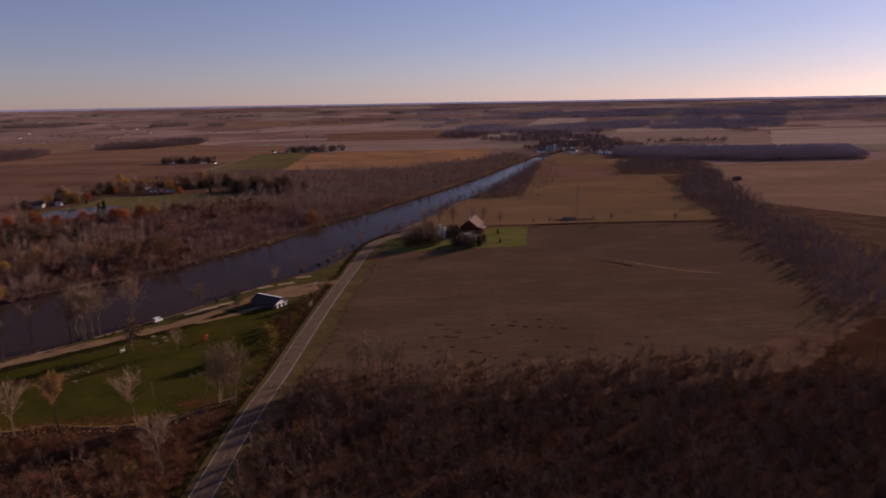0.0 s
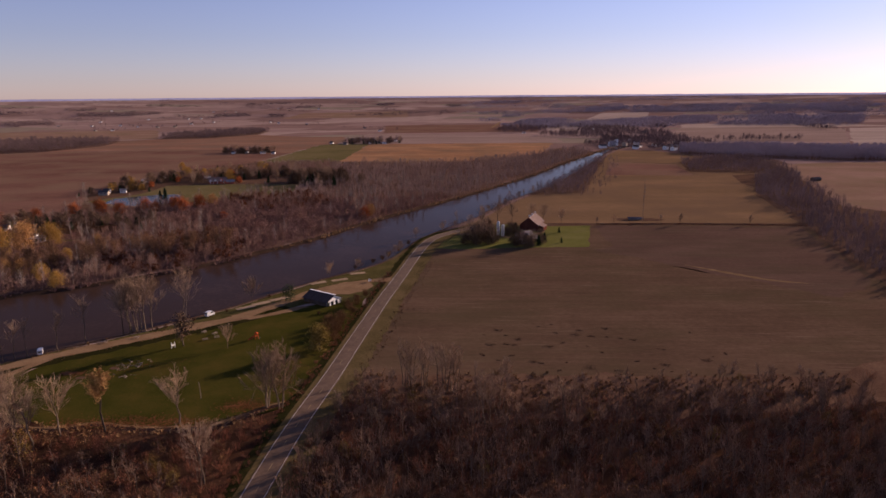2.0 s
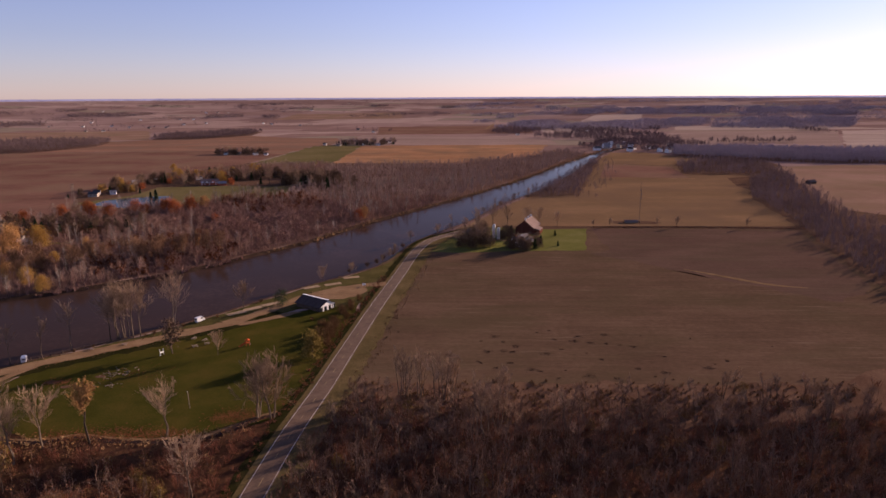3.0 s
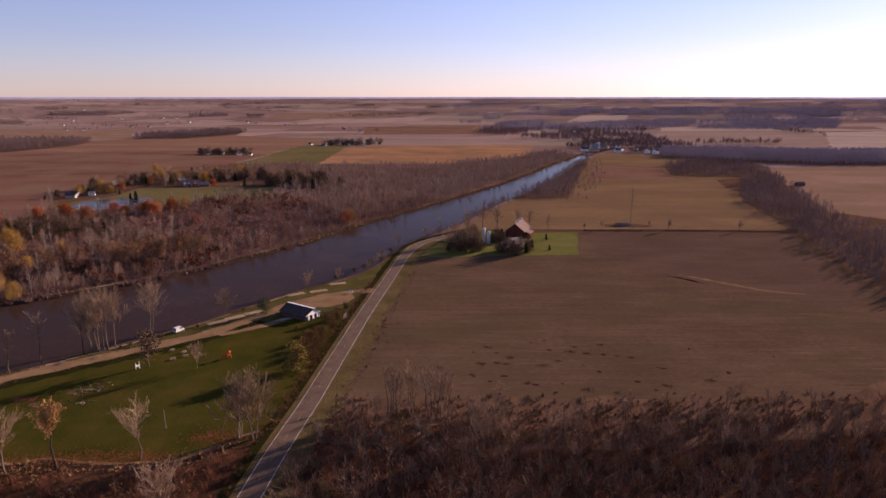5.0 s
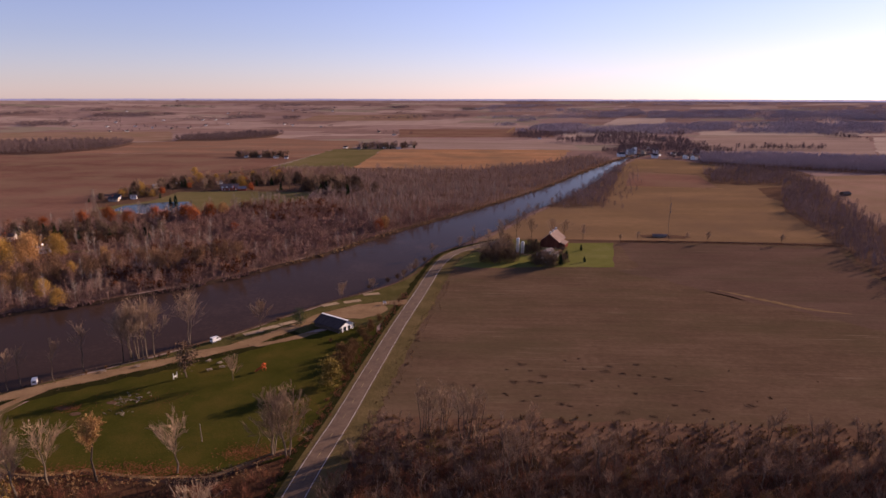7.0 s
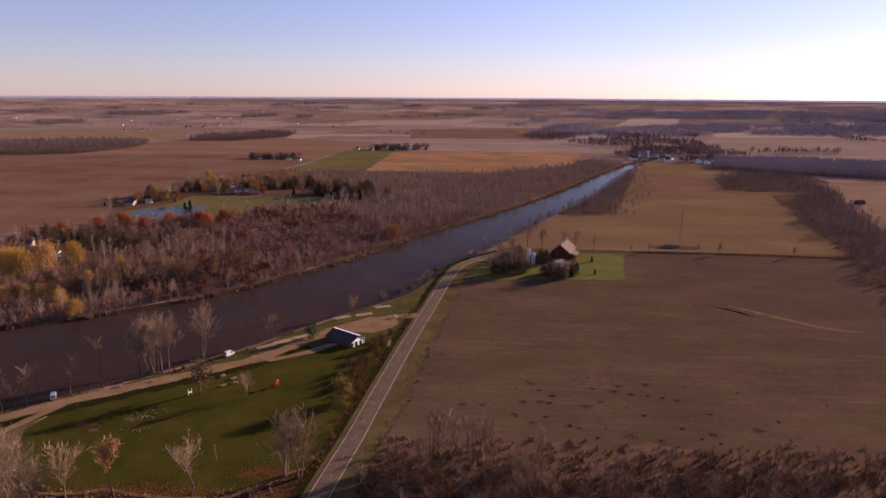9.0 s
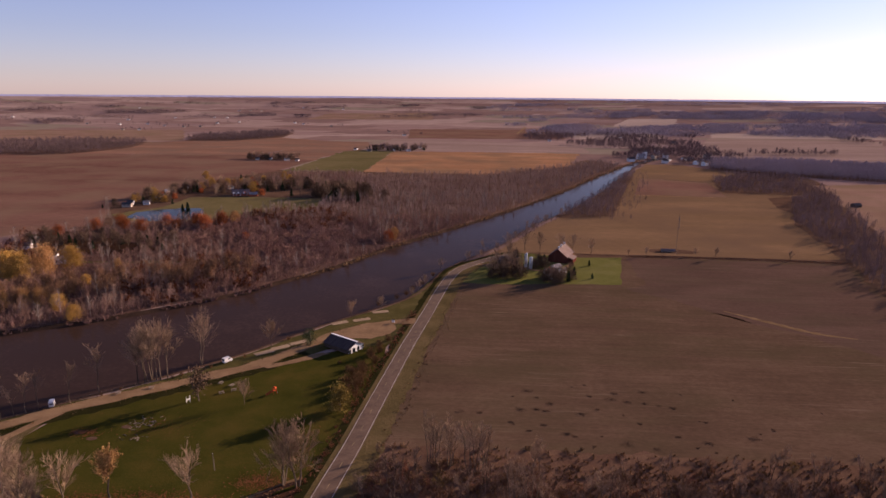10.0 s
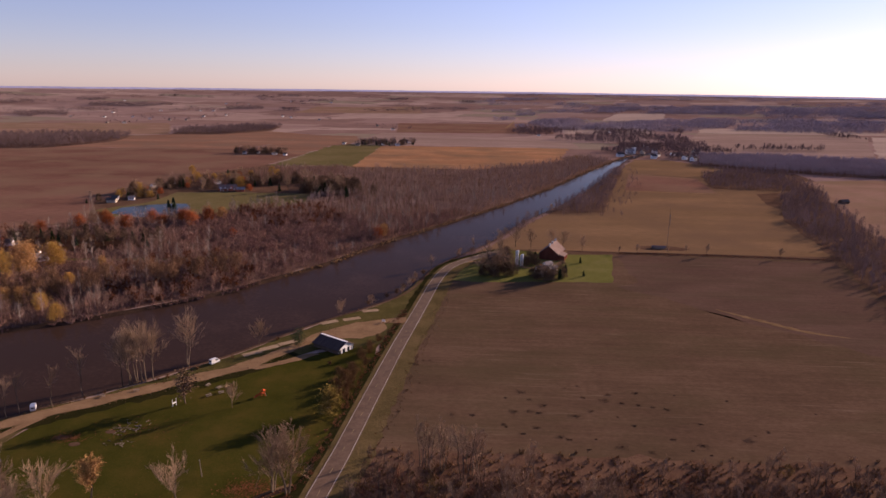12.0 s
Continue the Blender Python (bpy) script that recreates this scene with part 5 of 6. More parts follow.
pts = scatter(RIVER_WOOD, 5.9, rng, lambda x, y: ~inside(CLEARING, x, y) & ~inside(GARDEN, x, y) & ~inside(LANE_WOOD, x, y) & ~(inside(LOW_WOOD, x, y) & (rng.uniform(0, 1, x.shape) < 0.72)))
plain = [coarse_tree(150 + i, h, 12, 26, 0.3, 0.32) for i, h in enumerate((14, 12, 10))]
# From y = 640 on the wood takes the twigs with painted haze.
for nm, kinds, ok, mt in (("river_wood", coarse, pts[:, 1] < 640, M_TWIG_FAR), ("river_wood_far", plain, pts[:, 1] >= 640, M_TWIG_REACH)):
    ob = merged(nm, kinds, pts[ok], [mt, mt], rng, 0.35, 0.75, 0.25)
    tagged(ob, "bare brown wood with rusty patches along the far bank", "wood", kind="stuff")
low_brush = [shrub(90 + i, h, 9, 2, 0.16) for i, h in enumerate((3.5, 4.5, 3))]
pts = scatter(RIVER_WOOD, 4.0, rng, lambda x, y: (y < 640) & ~inside(CLEARING, x, y) & ~inside(LANE_WOOD, x, y))
ob = merged("river_wood_brush", low_brush, pts, [M_BRUSH_FAR, M_BRUSH_FAR], rng, 0.6, 1.3, 0.25)
tagged(ob, "rusty red brush under the river wood", "undergrowth", kind="stuff")
pale = [coarse_tree(120 + i, h, 22, 40, 0.16, 0.22) for i, h in enumerate((15, 13, 11))]
pts = scatter(RIVER_WOOD, 17, rng, lambda x, y: (y < 760) & ~inside(CLEARING, x, y) & ~(inside(LOW_WOOD, x, y) & (rng.uniform(0, 1, x.shape) < 0.8)) & (np.sin(x * 0.05) + np.cos(y * 0.043) > -0.2))
ob = merged("pale_river_trees", pale, pts, [M_BARK_PALE, M_BARK_PALE], rng, 0.8, 1.25)
tagged(ob, "pale grey bare trees standing out of the river wood", "trees", kind="stuff")
rusty = [leafy_tree(130 + i, h, h * 1.0, 0.05, 12, 13, 0.95) for i, h in enumerate((6, 7.5, 5))]
pts = scatter(RIVER_WOOD, 11, rng, lambda x, y: (y < 660) & ~inside(CLEARING, x, y) & (np.sin(x * 0.031 + 1) + np.sin(y * 0.026 + x * 0.012) > 0.8))
ob = merged("rusty_river_trees", rusty, pts, [M_RUST_WOOD, M_RUST_WOOD], rng, 0.6, 1.1)
tagged(ob, "low rust-coloured trees in the river wood", "trees", kind="stuff")
thicket = [leafy_tree(160 + i, h, h * 1.5, 0.03, 9, 9, 0.9) for i, h in enumerate((3.6, 4.6, 5.4))]
ob = merged("river_thicket", thicket, scatter(LOW_WOOD, 7.4, rng), [M_BRUSH_FAR, M_BRUSH_FAR], rng, 0.6, 1.15, 0.3)
tagged(ob, "low tangled brown thicket in the river wood", "thicket", kind="stuff")
tufts = [shrub(95 + i, h, 12, 1, 0.2) for i, h in enumerate((2.2, 1.8, 2.8))]
edge_line = smooth_line(FAR_BANK[3:], 2.6)
for nm, ok, mt, lo, hi, lab in (("bank_fringe", edge_line[:, 1] > 400, M_GOLDGRASS, 0.35, 1.0, "golden dry grass fringe on the far bank"),
                                ("bank_brush", edge_line[:, 1] <= 400, M_BRUSH_FAR, 0.5, 1.3, "dark brush hanging over the far bank")):
    line = edge_line[ok]
    rows = np.vstack([offset_line(line, o) + rng.normal(0, 0.8, line.shape) for o in (-2.4, -1.4, -0.4, 0.6, 1.6)])
    rows = rows[rng.uniform(0, 1, len(rows)) < 0.45 + 0.4 * np.sin(rows[:, 0] * 0.13 + rows[:, 1] * 0.07)]
    ob = merged(nm, tufts, np.column_stack([rows, np.full(len(rows), -0.7)]), [mt, mt], rng, lo, hi)
    tagged(ob, lab, "grass", kind="stuff")

creek = [(402, 836), (351, 765), (301, 640), (285, 545), (256, 420), (230, 300), (210, 245), (300, 245), (320, 400), (340, 537), (411, 772), (440, 840)]
hedge = [(331, 972), (305, 850), (381, 838), (440, 840), (468, 1010), (400, 1060)]
island = [(73, 652), (132, 664), (192, 888), (230, 1020), (210, 1010), (139, 812)]
for nm, ring, gap, lab in (("creek_wood", creek, 5.4, "dark leafless wood along a creek"), ("hedge_wood", hedge, 6.0, "leafless wood at a field corner"), ("bank_wood", island, 6.0, "bare trees on the near bank far downstream")):
    sheet(nm + "_floor", ring, 0.14, M_VERGE_BROWN, "brown leaf litter under " + lab, 9, 1.5)
    ob = merged(nm, coarse, scatter(ring, gap, rng), [M_TWIG_CREEK, M_TWIG_CREEK], rng, 0.4, 0.8, 0.25)
    tagged(ob, lab, "wood", kind="stuff")

reach = near_line[(near_line[:, 1] > 470) & (near_line[:, 1] < 1150)]
reach = smooth_line([tuple(p) for p in reach], 3.0)
rows = np.vstack([offset_line(reach, o) + rng.normal(0, 2.0, reach.shape) for o in (2, 5, 9)])
rows = rows[rng.uniform(0, 1, len(rows)) < 0.45 + 0.4 * np.sin(rows[:, 1] * 0.045)]
ob = merged("downstream_scrub", coarse, np.column_stack([rows, np.zeros(len(rows))]), [M_TWIG_CREEK, M_TWIG_CREEK], rng, 0.2, 0.6)
tagged(ob, "bare scrub and small trees along the near bank", "scrub", kind="stuff")
rows = scatter([(60, 640), (150, 640), (215, 850), (255, 1050), (235, 1060), (130, 800)], 10, rng, lambda x, y: rng.uniform(0, 1, x.shape) < 0.6)
ob = merged("bank_wood_edge", coarse, rows, [M_TWIG_CREEK, M_TWIG_CREEK], rng, 0.25, 0.7)
tagged(ob, "scattered bare trees beside the bank wood", "trees", kind="stuff")


def copse(seed, width, h):
    """A far clump of woodland: a few stems under a broad, ragged canopy of many tufts."""
    g = Plant(seed)
    for i in range(5):
        p = np.append(g.rng.normal(0, width * 0.2, 2), -0.3)
        g.sliver(p, np.array([0, 0, 1.0]), h * 0.9, 0.5, 0)
    for i in range(30):
        p = g.rng.normal(0, width * 0.36, 2)
        g.leaf(np.array([*p, h * g.rng.uniform(0.15, 1.0)]), h * g.rng.uniform(0.14, 0.34))
    return g.arrays()


distant = [copse(100 + i, w, h) for i, (w, h) in enumerate(((26, 13), (20, 11), (30, 14), (22, 12)))]
soft = [coarse_tree(170 + i, h, 10, 44, 0.5, 0.42) for i, h in enumerate((12, 11, 13))]
plant = [(376, 1115), (469, 1040), (579, 985), (760, 985), (860, 1190), (700, 1195), (564, 1252), (421, 1250)]
sheet("plantation_floor", plant, 0.12, M_WOODFLOOR, "brown needle litter under the plantation", 12, 1.5)
# The plantation takes the twig colour with painted haze.
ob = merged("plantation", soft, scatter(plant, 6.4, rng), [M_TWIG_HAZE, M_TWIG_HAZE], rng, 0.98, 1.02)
tagged(ob, "straight-edged dark plantation block", "wood", kind="stuff")
WOODS_WEST = [[(-1150, 1160), (-1010, 1175), (-819, 1213), (-789, 1292), (-774, 1382), (-816, 1542), (-938, 1560), (-1123, 1480), (-1262, 1440)],
              [(-753, 1596), (-634, 1620), (-554, 1770), (-582, 1971), (-677, 1946), (-784, 1758)],
              [(-1719, 2381), (-1558, 2225), (-1445, 2270), (-1547, 2440), (-1657, 2430)], [(-1695, 2811), (-1477, 2926), (-1396, 3050), (-1491, 3100), (-1780, 2920)]]
STRIPS_WEST = [[(-1080, 2865), (-957, 2951), (-985, 3020), (-1125, 2960)], [(-845, 2875), (-781, 2898), (-815, 3010), (-875, 2990)], [(-488, 3776), (-382, 3854), (-400, 3930), (-500, 3860)],
               [(-1227, 3795), (-1032, 3930), (-1045, 3980), (-1255, 3880)], [(-2062, 2794), (-1999, 2925), (-2060, 2990), (-2120, 2870)], [(-1907, 3121), (-1825, 3222), (-1860, 3280), (-1960, 3200)],
               [(-913, 3532), (-781, 3630), (-790, 3680), (-930, 3600)], [(-83, 3652), (119, 3690), (122, 3790), (-85, 3750)]]
WOODS_NORTH = [[(101, 1862), (129, 1699), (216, 1594), (284, 1527), (341, 1494), (434, 1512), (502, 1528), (538, 1753), (635, 2017), (888, 2310), (1030, 2700), (774, 2650), (441, 2350), (379, 2580), (264, 2560), (136, 2130)],
               [(66, 2510), (152, 2536), (160, 2640), (82, 2620)], [(176, 2825), (261, 2844), (272, 2950), (190, 2940)], [(436, 3611), (862, 3569), (880, 3640), (445, 3690)]]
WOODS_EAST = [[(813, 2113), (930, 2064), (1003, 2007), (992, 1832), (1028, 1766), (1088, 2076), (1247, 2067), (1500, 2493), (1467, 2700), (1240, 2700), (1031, 2620)],
              [(572, 3109), (861, 3036), (1142, 2985), (1468, 2956), (1663, 2770), (1954, 3266), (1349, 3480), (643, 3440)]]
VILLAGE_WOODS = [[(250, 1290), (520, 1330), (525, 1390), (255, 1350)], [(300, 1370), (500, 1420), (510, 1520), (320, 1500)], [(350, 1190), (430, 1230), (435, 1270), (355, 1240)],
                 [(-258, 1385), (-130, 1410), (-125, 1470), (-250, 1445)], [(540, 1424), (592, 1408), (732, 1420), (754, 1455), (601, 1446)], [(-430, 1175), (-350, 1185), (-348, 1210), (-428, 1200)]]
def ragged(x, y):
    """True where a wood stands; false in its clearings and along its uneven edges."""
    return np.sin(x * 0.023 + 2 * np.sin(y * 0.009)) + np.sin(y * 0.013 + 1.7 * np.sin(x * 0.011)) + 0.6 * np.sin(x * 0.06 + y * 0.031) > -0.75


mids, pts = [scatter(w, 8.5, rng) for w in VILLAGE_WOODS], []
for w in WOODS_WEST + STRIPS_WEST + WOODS_NORTH + WOODS_EAST:
    if max(q[1] for q in w) < 2000:
        sheet("wood_floor", w, 0.1, M_WOODFLOOR, "dark leaf litter under a block of woodland", 20, 3.0)
        mids.append(scatter(w, 8.5, rng))
    else:
        pts.append(scatter(w, 19, rng, lambda x, y: (y >= 2000) & ragged(x, y)))
        mids.append(scatter(w, 11.0, rng, lambda x, y: (y < 2000) & ragged(x, y)))
near_belts = [scatter([(x0, y0), (x1, y1), (x1 + 5, y1 + d), (x0 + 5, y0 + d)], 6.5, rng) for (x0, y0), (x1, y1), d in (((-392, 690), (-370, 740), 24), ((-390, 750), (-290, 820), 60), ((-300, 800), (-190, 850), 80), ((-320, 880), (-190, 930), 60))]
ob = merged("garden_trees", coarse, np.vstack(near_belts), [M_TWIG_FAR, M_TWIG_FAR], rng, 0.4, 0.85)
tagged(ob, "bare garden trees round the distant houses", "trees", kind="stuff")
far_rng = np.random.default_rng(11)
for i in range(84):
    r, a = far_rng.uniform(2950, 4380), far_rng.uniform(-0.72, 0.78)
    x, y, w, dep = r * math.sin(a), r * math.cos(a), far_rng.uniform(40, 170) * (1.8 if a > 0.05 else 1), far_rng.uniform(20, 60) * (1.6 if a > 0.05 else 1)
    pts.append(scatter([(x - w, y), (x + w, y + 20), (x + w, y + dep), (x - w, y + dep)], 23, rng))
pts = np.vstack(pts)
# Same woods, split at x = 0: sunward haze is painted into the eastern half.
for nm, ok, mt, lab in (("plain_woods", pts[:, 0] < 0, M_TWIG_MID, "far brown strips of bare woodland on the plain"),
                        ("distant_woods", pts[:, 0] >= 0, M_TWIG_HAZE, "far belts of bare woodland beyond the village, haze painted in grey")):
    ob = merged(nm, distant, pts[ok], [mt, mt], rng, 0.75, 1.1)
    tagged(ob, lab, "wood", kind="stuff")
ob = merged("village_trees", soft, np.vstack([m for m in mids if len(m)]), [M_TWIG_MID, M_TWIG_MID], rng, 0.6, 1.15, 0.25)
tagged(ob, "bare brown woods and trees round the village and farms", "trees", kind="stuff")
FARMS = [(-1139, 1998), (-1093, 2012), (-1230, 2325), (-1414, 2527), (-1314, 2290), (-1430, 2279), (-1038, 2203), (-987, 2221), (-1131, 2252), (-1302, 2693), (-1017, 2437), (-967, 2532), (-1225, 3217), (-1177, 3240), (-1115, 3224), (-1159, 2752), (-1111, 2772),
         (-982, 3507), (-764, 3494), (-696, 2474), (-745, 2533), (-560, 2355), (-304, 2047), (-238, 1899), (-1875, 2504), (-657, 4066), (-1731, 3211), (475, 1701), (167, 1750), (385, 1926)]
spots = [(x + far_rng.normal(0, 26), y + abs(far_rng.normal(10, 22))) for x, y in FARMS for k in range(6)]
spots = np.array([(x, y, float(far_rise(x, y))) for x, y in spots])
ob = merged("farmstead_trees", soft, spots, [M_TWIG_MID, M_TWIG_MID], rng, 0.5, 1.0)
tagged(ob, "bare yard trees round the far farmsteads", "trees", kind="stuff")


# ---- buildings ----
def gable_building(name, x, y, turn, length, width, wall_h, roof_h, wall, roof, label, category, group="", windows=3, door=True, chimney=False, overhang=0.5, z=0.0):
    """A building with its ridge along local x: a walled body, two roof slopes with thickness, windows, a door and a chimney."""
    ob = thing(name, pose(x, y, z, 0, 0, turn), label, category, group)
    a, b = length / 2, width / 2
    part("wall", prism([(-a, -b, -0.3), (-a, b, -0.3), (-a, b, wall_h), (-a, 0, wall_h + roof_h - 0.12), (-a, -b, wall_h)], (length, 0, 0)), wall, ob)
    sl = roof_h / b
    o = overhang
    for s in (-1, 1):
        part("roof", prism([(-a - o, s * (b + o), wall_h - o * sl), (-a - o, 0, wall_h + roof_h), (-a - o, 0, wall_h + roof_h + 0.16), (-a - o, s * (b + o), wall_h - o * sl + 0.16)], (length + 2 * o, 0, 0)), roof, ob)
    for s in (-1, 1):
        for i in range(windows):
            u = -a + length * (i + 0.75) / (windows + 0.5)
            part("window", box(u - 0.5, s * (b + 0.02) - 0.03, wall_h * 0.42, u + 0.5, s * (b + 0.02) + 0.03, wall_h * 0.42 + 1.2), M_GLASS, ob)
    if windows:
        for s in (-1, 1):
            part("window", box(s * (a + 0.02) - 0.03, -0.9, wall_h * 0.45, s * (a + 0.02) + 0.03, 0.9, wall_h * 0.45 + 1.1), M_GLASS, ob)
    if door:
        part("door", box(a - 0.02, b * 0.45, 0, a + 0.05, b * 0.45 + 0.95, 2.05), M_WOOD, ob)
    if chimney:
        part("chimney", box(-a * 0.3 - 0.4, -0.4, wall_h + roof_h * 0.6, -a * 0.3 + 0.4, 0.4, wall_h + roof_h + 0.9), M_RED_BRICK, ob)
    return ob


shed = gable_building("park_shed", -67.3, 294.0, -34, 16.5, 10.4, 2.5, 2.4, M_DARK_WOOD, M_ROOF_METAL, "dark park shed with a white gable and metal roof", "shed", windows=0, door=False, overhang=0.7)
# Flat panels on the gable; the dark inside the doorways is only their colour.
for u in (-4.2, -1.4, 1.4, 4.2):
    part("doorway", box(8.3, u - 0.9, 0.05, 8.36, u + 0.9, 2.1), M_GLASS, shed, "flat dark panel painted as an open doorway's shade")
for u in (-3.4, 0, 3.4):
    part("gable_post", box(8.75, u - 0.12, 0, 8.95, u + 0.12, 3.0), M_WHITE, shed, "white porch post")
part("gable_front", prism([(8.26, -5.15, 0), (8.26, 5.15, 0), (8.26, 5.15, 2.4), (8.26, 0, 4.75), (8.26, -5.15, 2.4)], (0.06, 0, 0)), M_WHITE, shed, "white boarded gable front")
# White strip along the ridge: sunlight on the far slope, put into colour.
part("lit_slope_strip", box(-8.95, -0.2, 4.95, 8.95, 0.85, 5.14, 0.05), M_WHITE, shed, "white strip painted as the sunlit far roof slope")

barn = gable_building("barn", 58.5, 480, 70, 21, 14, 4.8, 5.6, M_RED_BARN, M_ROOF_BARN, "old red timber barn with a worn pale roof", "barn", windows=0, door=False, overhang=0.6)
part("barn_door", box(9.5, -2.2, 0, 9.6, 2.2, 3.8), M_DARK_WOOD, barn)
part("barn_door", box(-9.6, -2.2, 0, -9.5, 2.2, 3.8), M_DARK_WOOD, barn)
for u in (-8.2, 0.2, 8.6):
    v = part("roof_vent", rod((u, 0, 9.8), (u, 0, 11.6), 0.75, 0.75, 12), M_STEEL, barn, "shiny round metal roof vent")
    part("vent_cap", rod((u, 0, 11.6), (u, 0, 12.2), 0.95, 0.05, 12), M_STEEL, v)
part("lean_to_roof", prism([(-9, -7.4, 4.6), (-9, -11.5, 3.0), (-9, -11.5, 3.18), (-9, -7.4, 4.78)], (11, 0, 0)), M_ROOF_BARN, barn)
part("lean_to_wall", box(-9, -11.2, -0.2, 2, -7.02, 2.9), M_RED_BARN, barn)
gable_building("farm_outbuilding", 52, 449.5, 40, 6, 4.6, 2.8, 1.6, M_WHITE, M_ROOF_GREY, "small white farm outbuilding beside the barn", "shed", windows=1)
gable_building("farm_garage", 56, 443, 40, 4, 3.4, 2.3, 1.2, M_WHITE, M_ROOF_GREY, "white garden hut in the farmyard", "shed", windows=0)
gable_building("farmhouse", 46, 429, 12, 8, 6.5, 4.2, 2.6, M_WHITE, M_ROOF_DARK, "white two-storey farmhouse with a dark roof", "house", windows=3, chimney=True)
gable_building("machine_shed", 18, 466, 15, 14, 8, 3.2, 2.0, M_ROOF_METAL, M_ROOF_DARK, "low dark machine shed behind the farmyard trees", "shed", windows=0)


def silo(x, y, r, h, label):
    ob = thing("silo", pose(x, y, 0), label, "silo", "farm silos")
    part("body", rod((0, 0, -0.2), (0, 0, h), r, r, 20), M_CONCRETE, ob)
    for i in range(1, int(h / 1.5)):
        part("hoop", rod((0, 0, i * 1.5), (0, 0, i * 1.5 + 0.12), r + 0.05, r + 0.05, 20), M_STEEL, ob)
    bm = bmesh.new()
    bmesh.ops.create_uvsphere(bm, u_segments=18, v_segments=8, radius=r * 1.02, matrix=Matrix.Translation((0, 0, h)) @ Matrix.Diagonal((1, 1, 0.6, 1)))
    part("dome", bm, M_STEEL, ob, "shiny metal dome")
    part("chute", box(-r - 0.55, -0.35, 0, -r + 0.05, 0.35, h), M_STEEL, ob)


silo(31.0, 455, 0.9, 10.0, "tall pale concrete silo with a metal dome")
silo(34.2, 452, 1.0, 8.0, "shorter pale concrete silo with a metal dome")


def window_house(i, x, y, turn, wall, roof, label, group, s=1.0, tall=3.2):
    gable_building("house", x, y, turn, 13 * s, 8.5 * s, tall, 2.6 * s, wall, roof, label, "house", group, windows=2, chimney=i % 3 == 0)


hr = random.Random(4)
for i, (x, y, a, w, r, s) in enumerate(ESTATE):
    window_house(i, x, y, a, w, r, "pale house among trees across the river", "houses across the river", s * 0.8)
lodge = gable_building("brick_house", -293, 757, 15, 20, 10, 3.4, 3.6, M_RED_BRICK, M_ROOF_BARN, "large red brick house above the lawn", "house", windows=4, chimney=True)
part("front_gable", prism([(2, -6.4, 0), (6, -6.4, 0), (6, -6.4, 3.4), (4, -6.4, 5.8), (2, -6.4, 3.4)], (0, 2.5, 0)), M_RED_BRICK, lodge)
for u in (-7.5, -2.5, 4.0):
    part("white_gable", prism([(u - 1.3, -6.55, 3.0), (u + 1.3, -6.55, 3.0), (u, -6.55, 5.2)], (0, 0.3, 0)), M_WHITE, lodge, "white painted gable trim")
for u in (-8, -5, 0, 7.5):
    part("porch_post", box(u - 0.2, -6.6, 0, u + 0.2, -6.2, 3.0), M_WHITE, lodge, "white porch post")
part("porch_roof", box(-9.8, -6.7, 2.95, 9.8, -4.9, 3.15, 0.04), M_ROOF_GREY, lodge)
gable_building("brick_garage", -276, 752, 15, 9, 7, 2.8, 2.2, M_RED_BRICK, M_ROOF_GREY, "red brick garage beside the large house", "garage", windows=1)
for i, (x, y) in enumerate([(-397, 1181), (-418, 1172), (-361, 1165), (-340, 1158), (-247, 1376), (-196, 1398), (-165, 1391), (-148, 1463), (-282, 1405), *FARMS]):
    near = y < 1500
    gable_building("farm_building", x, y, hr.uniform(-30, 60), (7 if near else 9) * hr.uniform(0.8, 1.3), 5 if near else 6, 3.0, 1.9, hr.choice((M_WHITE, M_WHITE, M_TAN_WALL)), hr.choice((M_ROOF_GREY, M_ROOF_DARK)),
                   "pale farm building far across the plain", "farm", "distant farm buildings", windows=2, door=False, z=float(far_rise(x, y)) - 0.2)
for i, (x, y) in enumerate(((306, 1351), (299, 1279), (336, 1406), (272, 1243), (329, 1306), (475, 1701), (381, 1280), (388, 1268), (380, 1206), (390, 1189), (418, 1263), (328, 1219), (375, 1468), (345, 1260), (360, 1335), (310, 1318), (402, 1225), (440, 1330), (350, 1370))):
    gable_building("village_house", x, y, hr.uniform(-40, 60), hr.uniform(9, 15), 8, hr.uniform(3.2, 5.5), 2.8, M_WHITE if hr.random() < 0.7 else M_TAN_WALL, hr.choice((M_ROOF_GREY, M_ROOF_DARK, M_ROOF_METAL)), "small village house beside the river bend", "house",
                   "village houses", windows=2, door=False, chimney=i % 4 == 0)
church = gable_building("village_church", 303, 1300, 20, 16, 8, 6, 4, M_WHITE, M_ROOF_GREY, "white village church with a short tower", "church", windows=3)
part("tower", box(8, -2, 0, 12, 2, 13, 0.1), M_WHITE, church)
part("tower_roof", rod((10, 0, 13), (10, 0, 17), 2.9, 0.1, 4), M_ROOF_DARK, church)
gable_building("field_barn", 420, 755, 20, 10, 6, 2.6, 1.9, M_DARK_WOOD, M_ROOF_DARK, "small dark barn in the tan field", "barn", windows=0, door=False)


# ---- vehicles and park things ----
def wheel(parent, x, y, r=0.34):
    w = part("wheel", rod((x, y - 0.11, r), (x, y + 0.11, r), r, r, 16), M_TYRE, parent)
    part("rim", rod((x, y - 0.12, r), (x, y + 0.12, r), r * 0.6, r * 0.6, 12), M_STEEL, w)


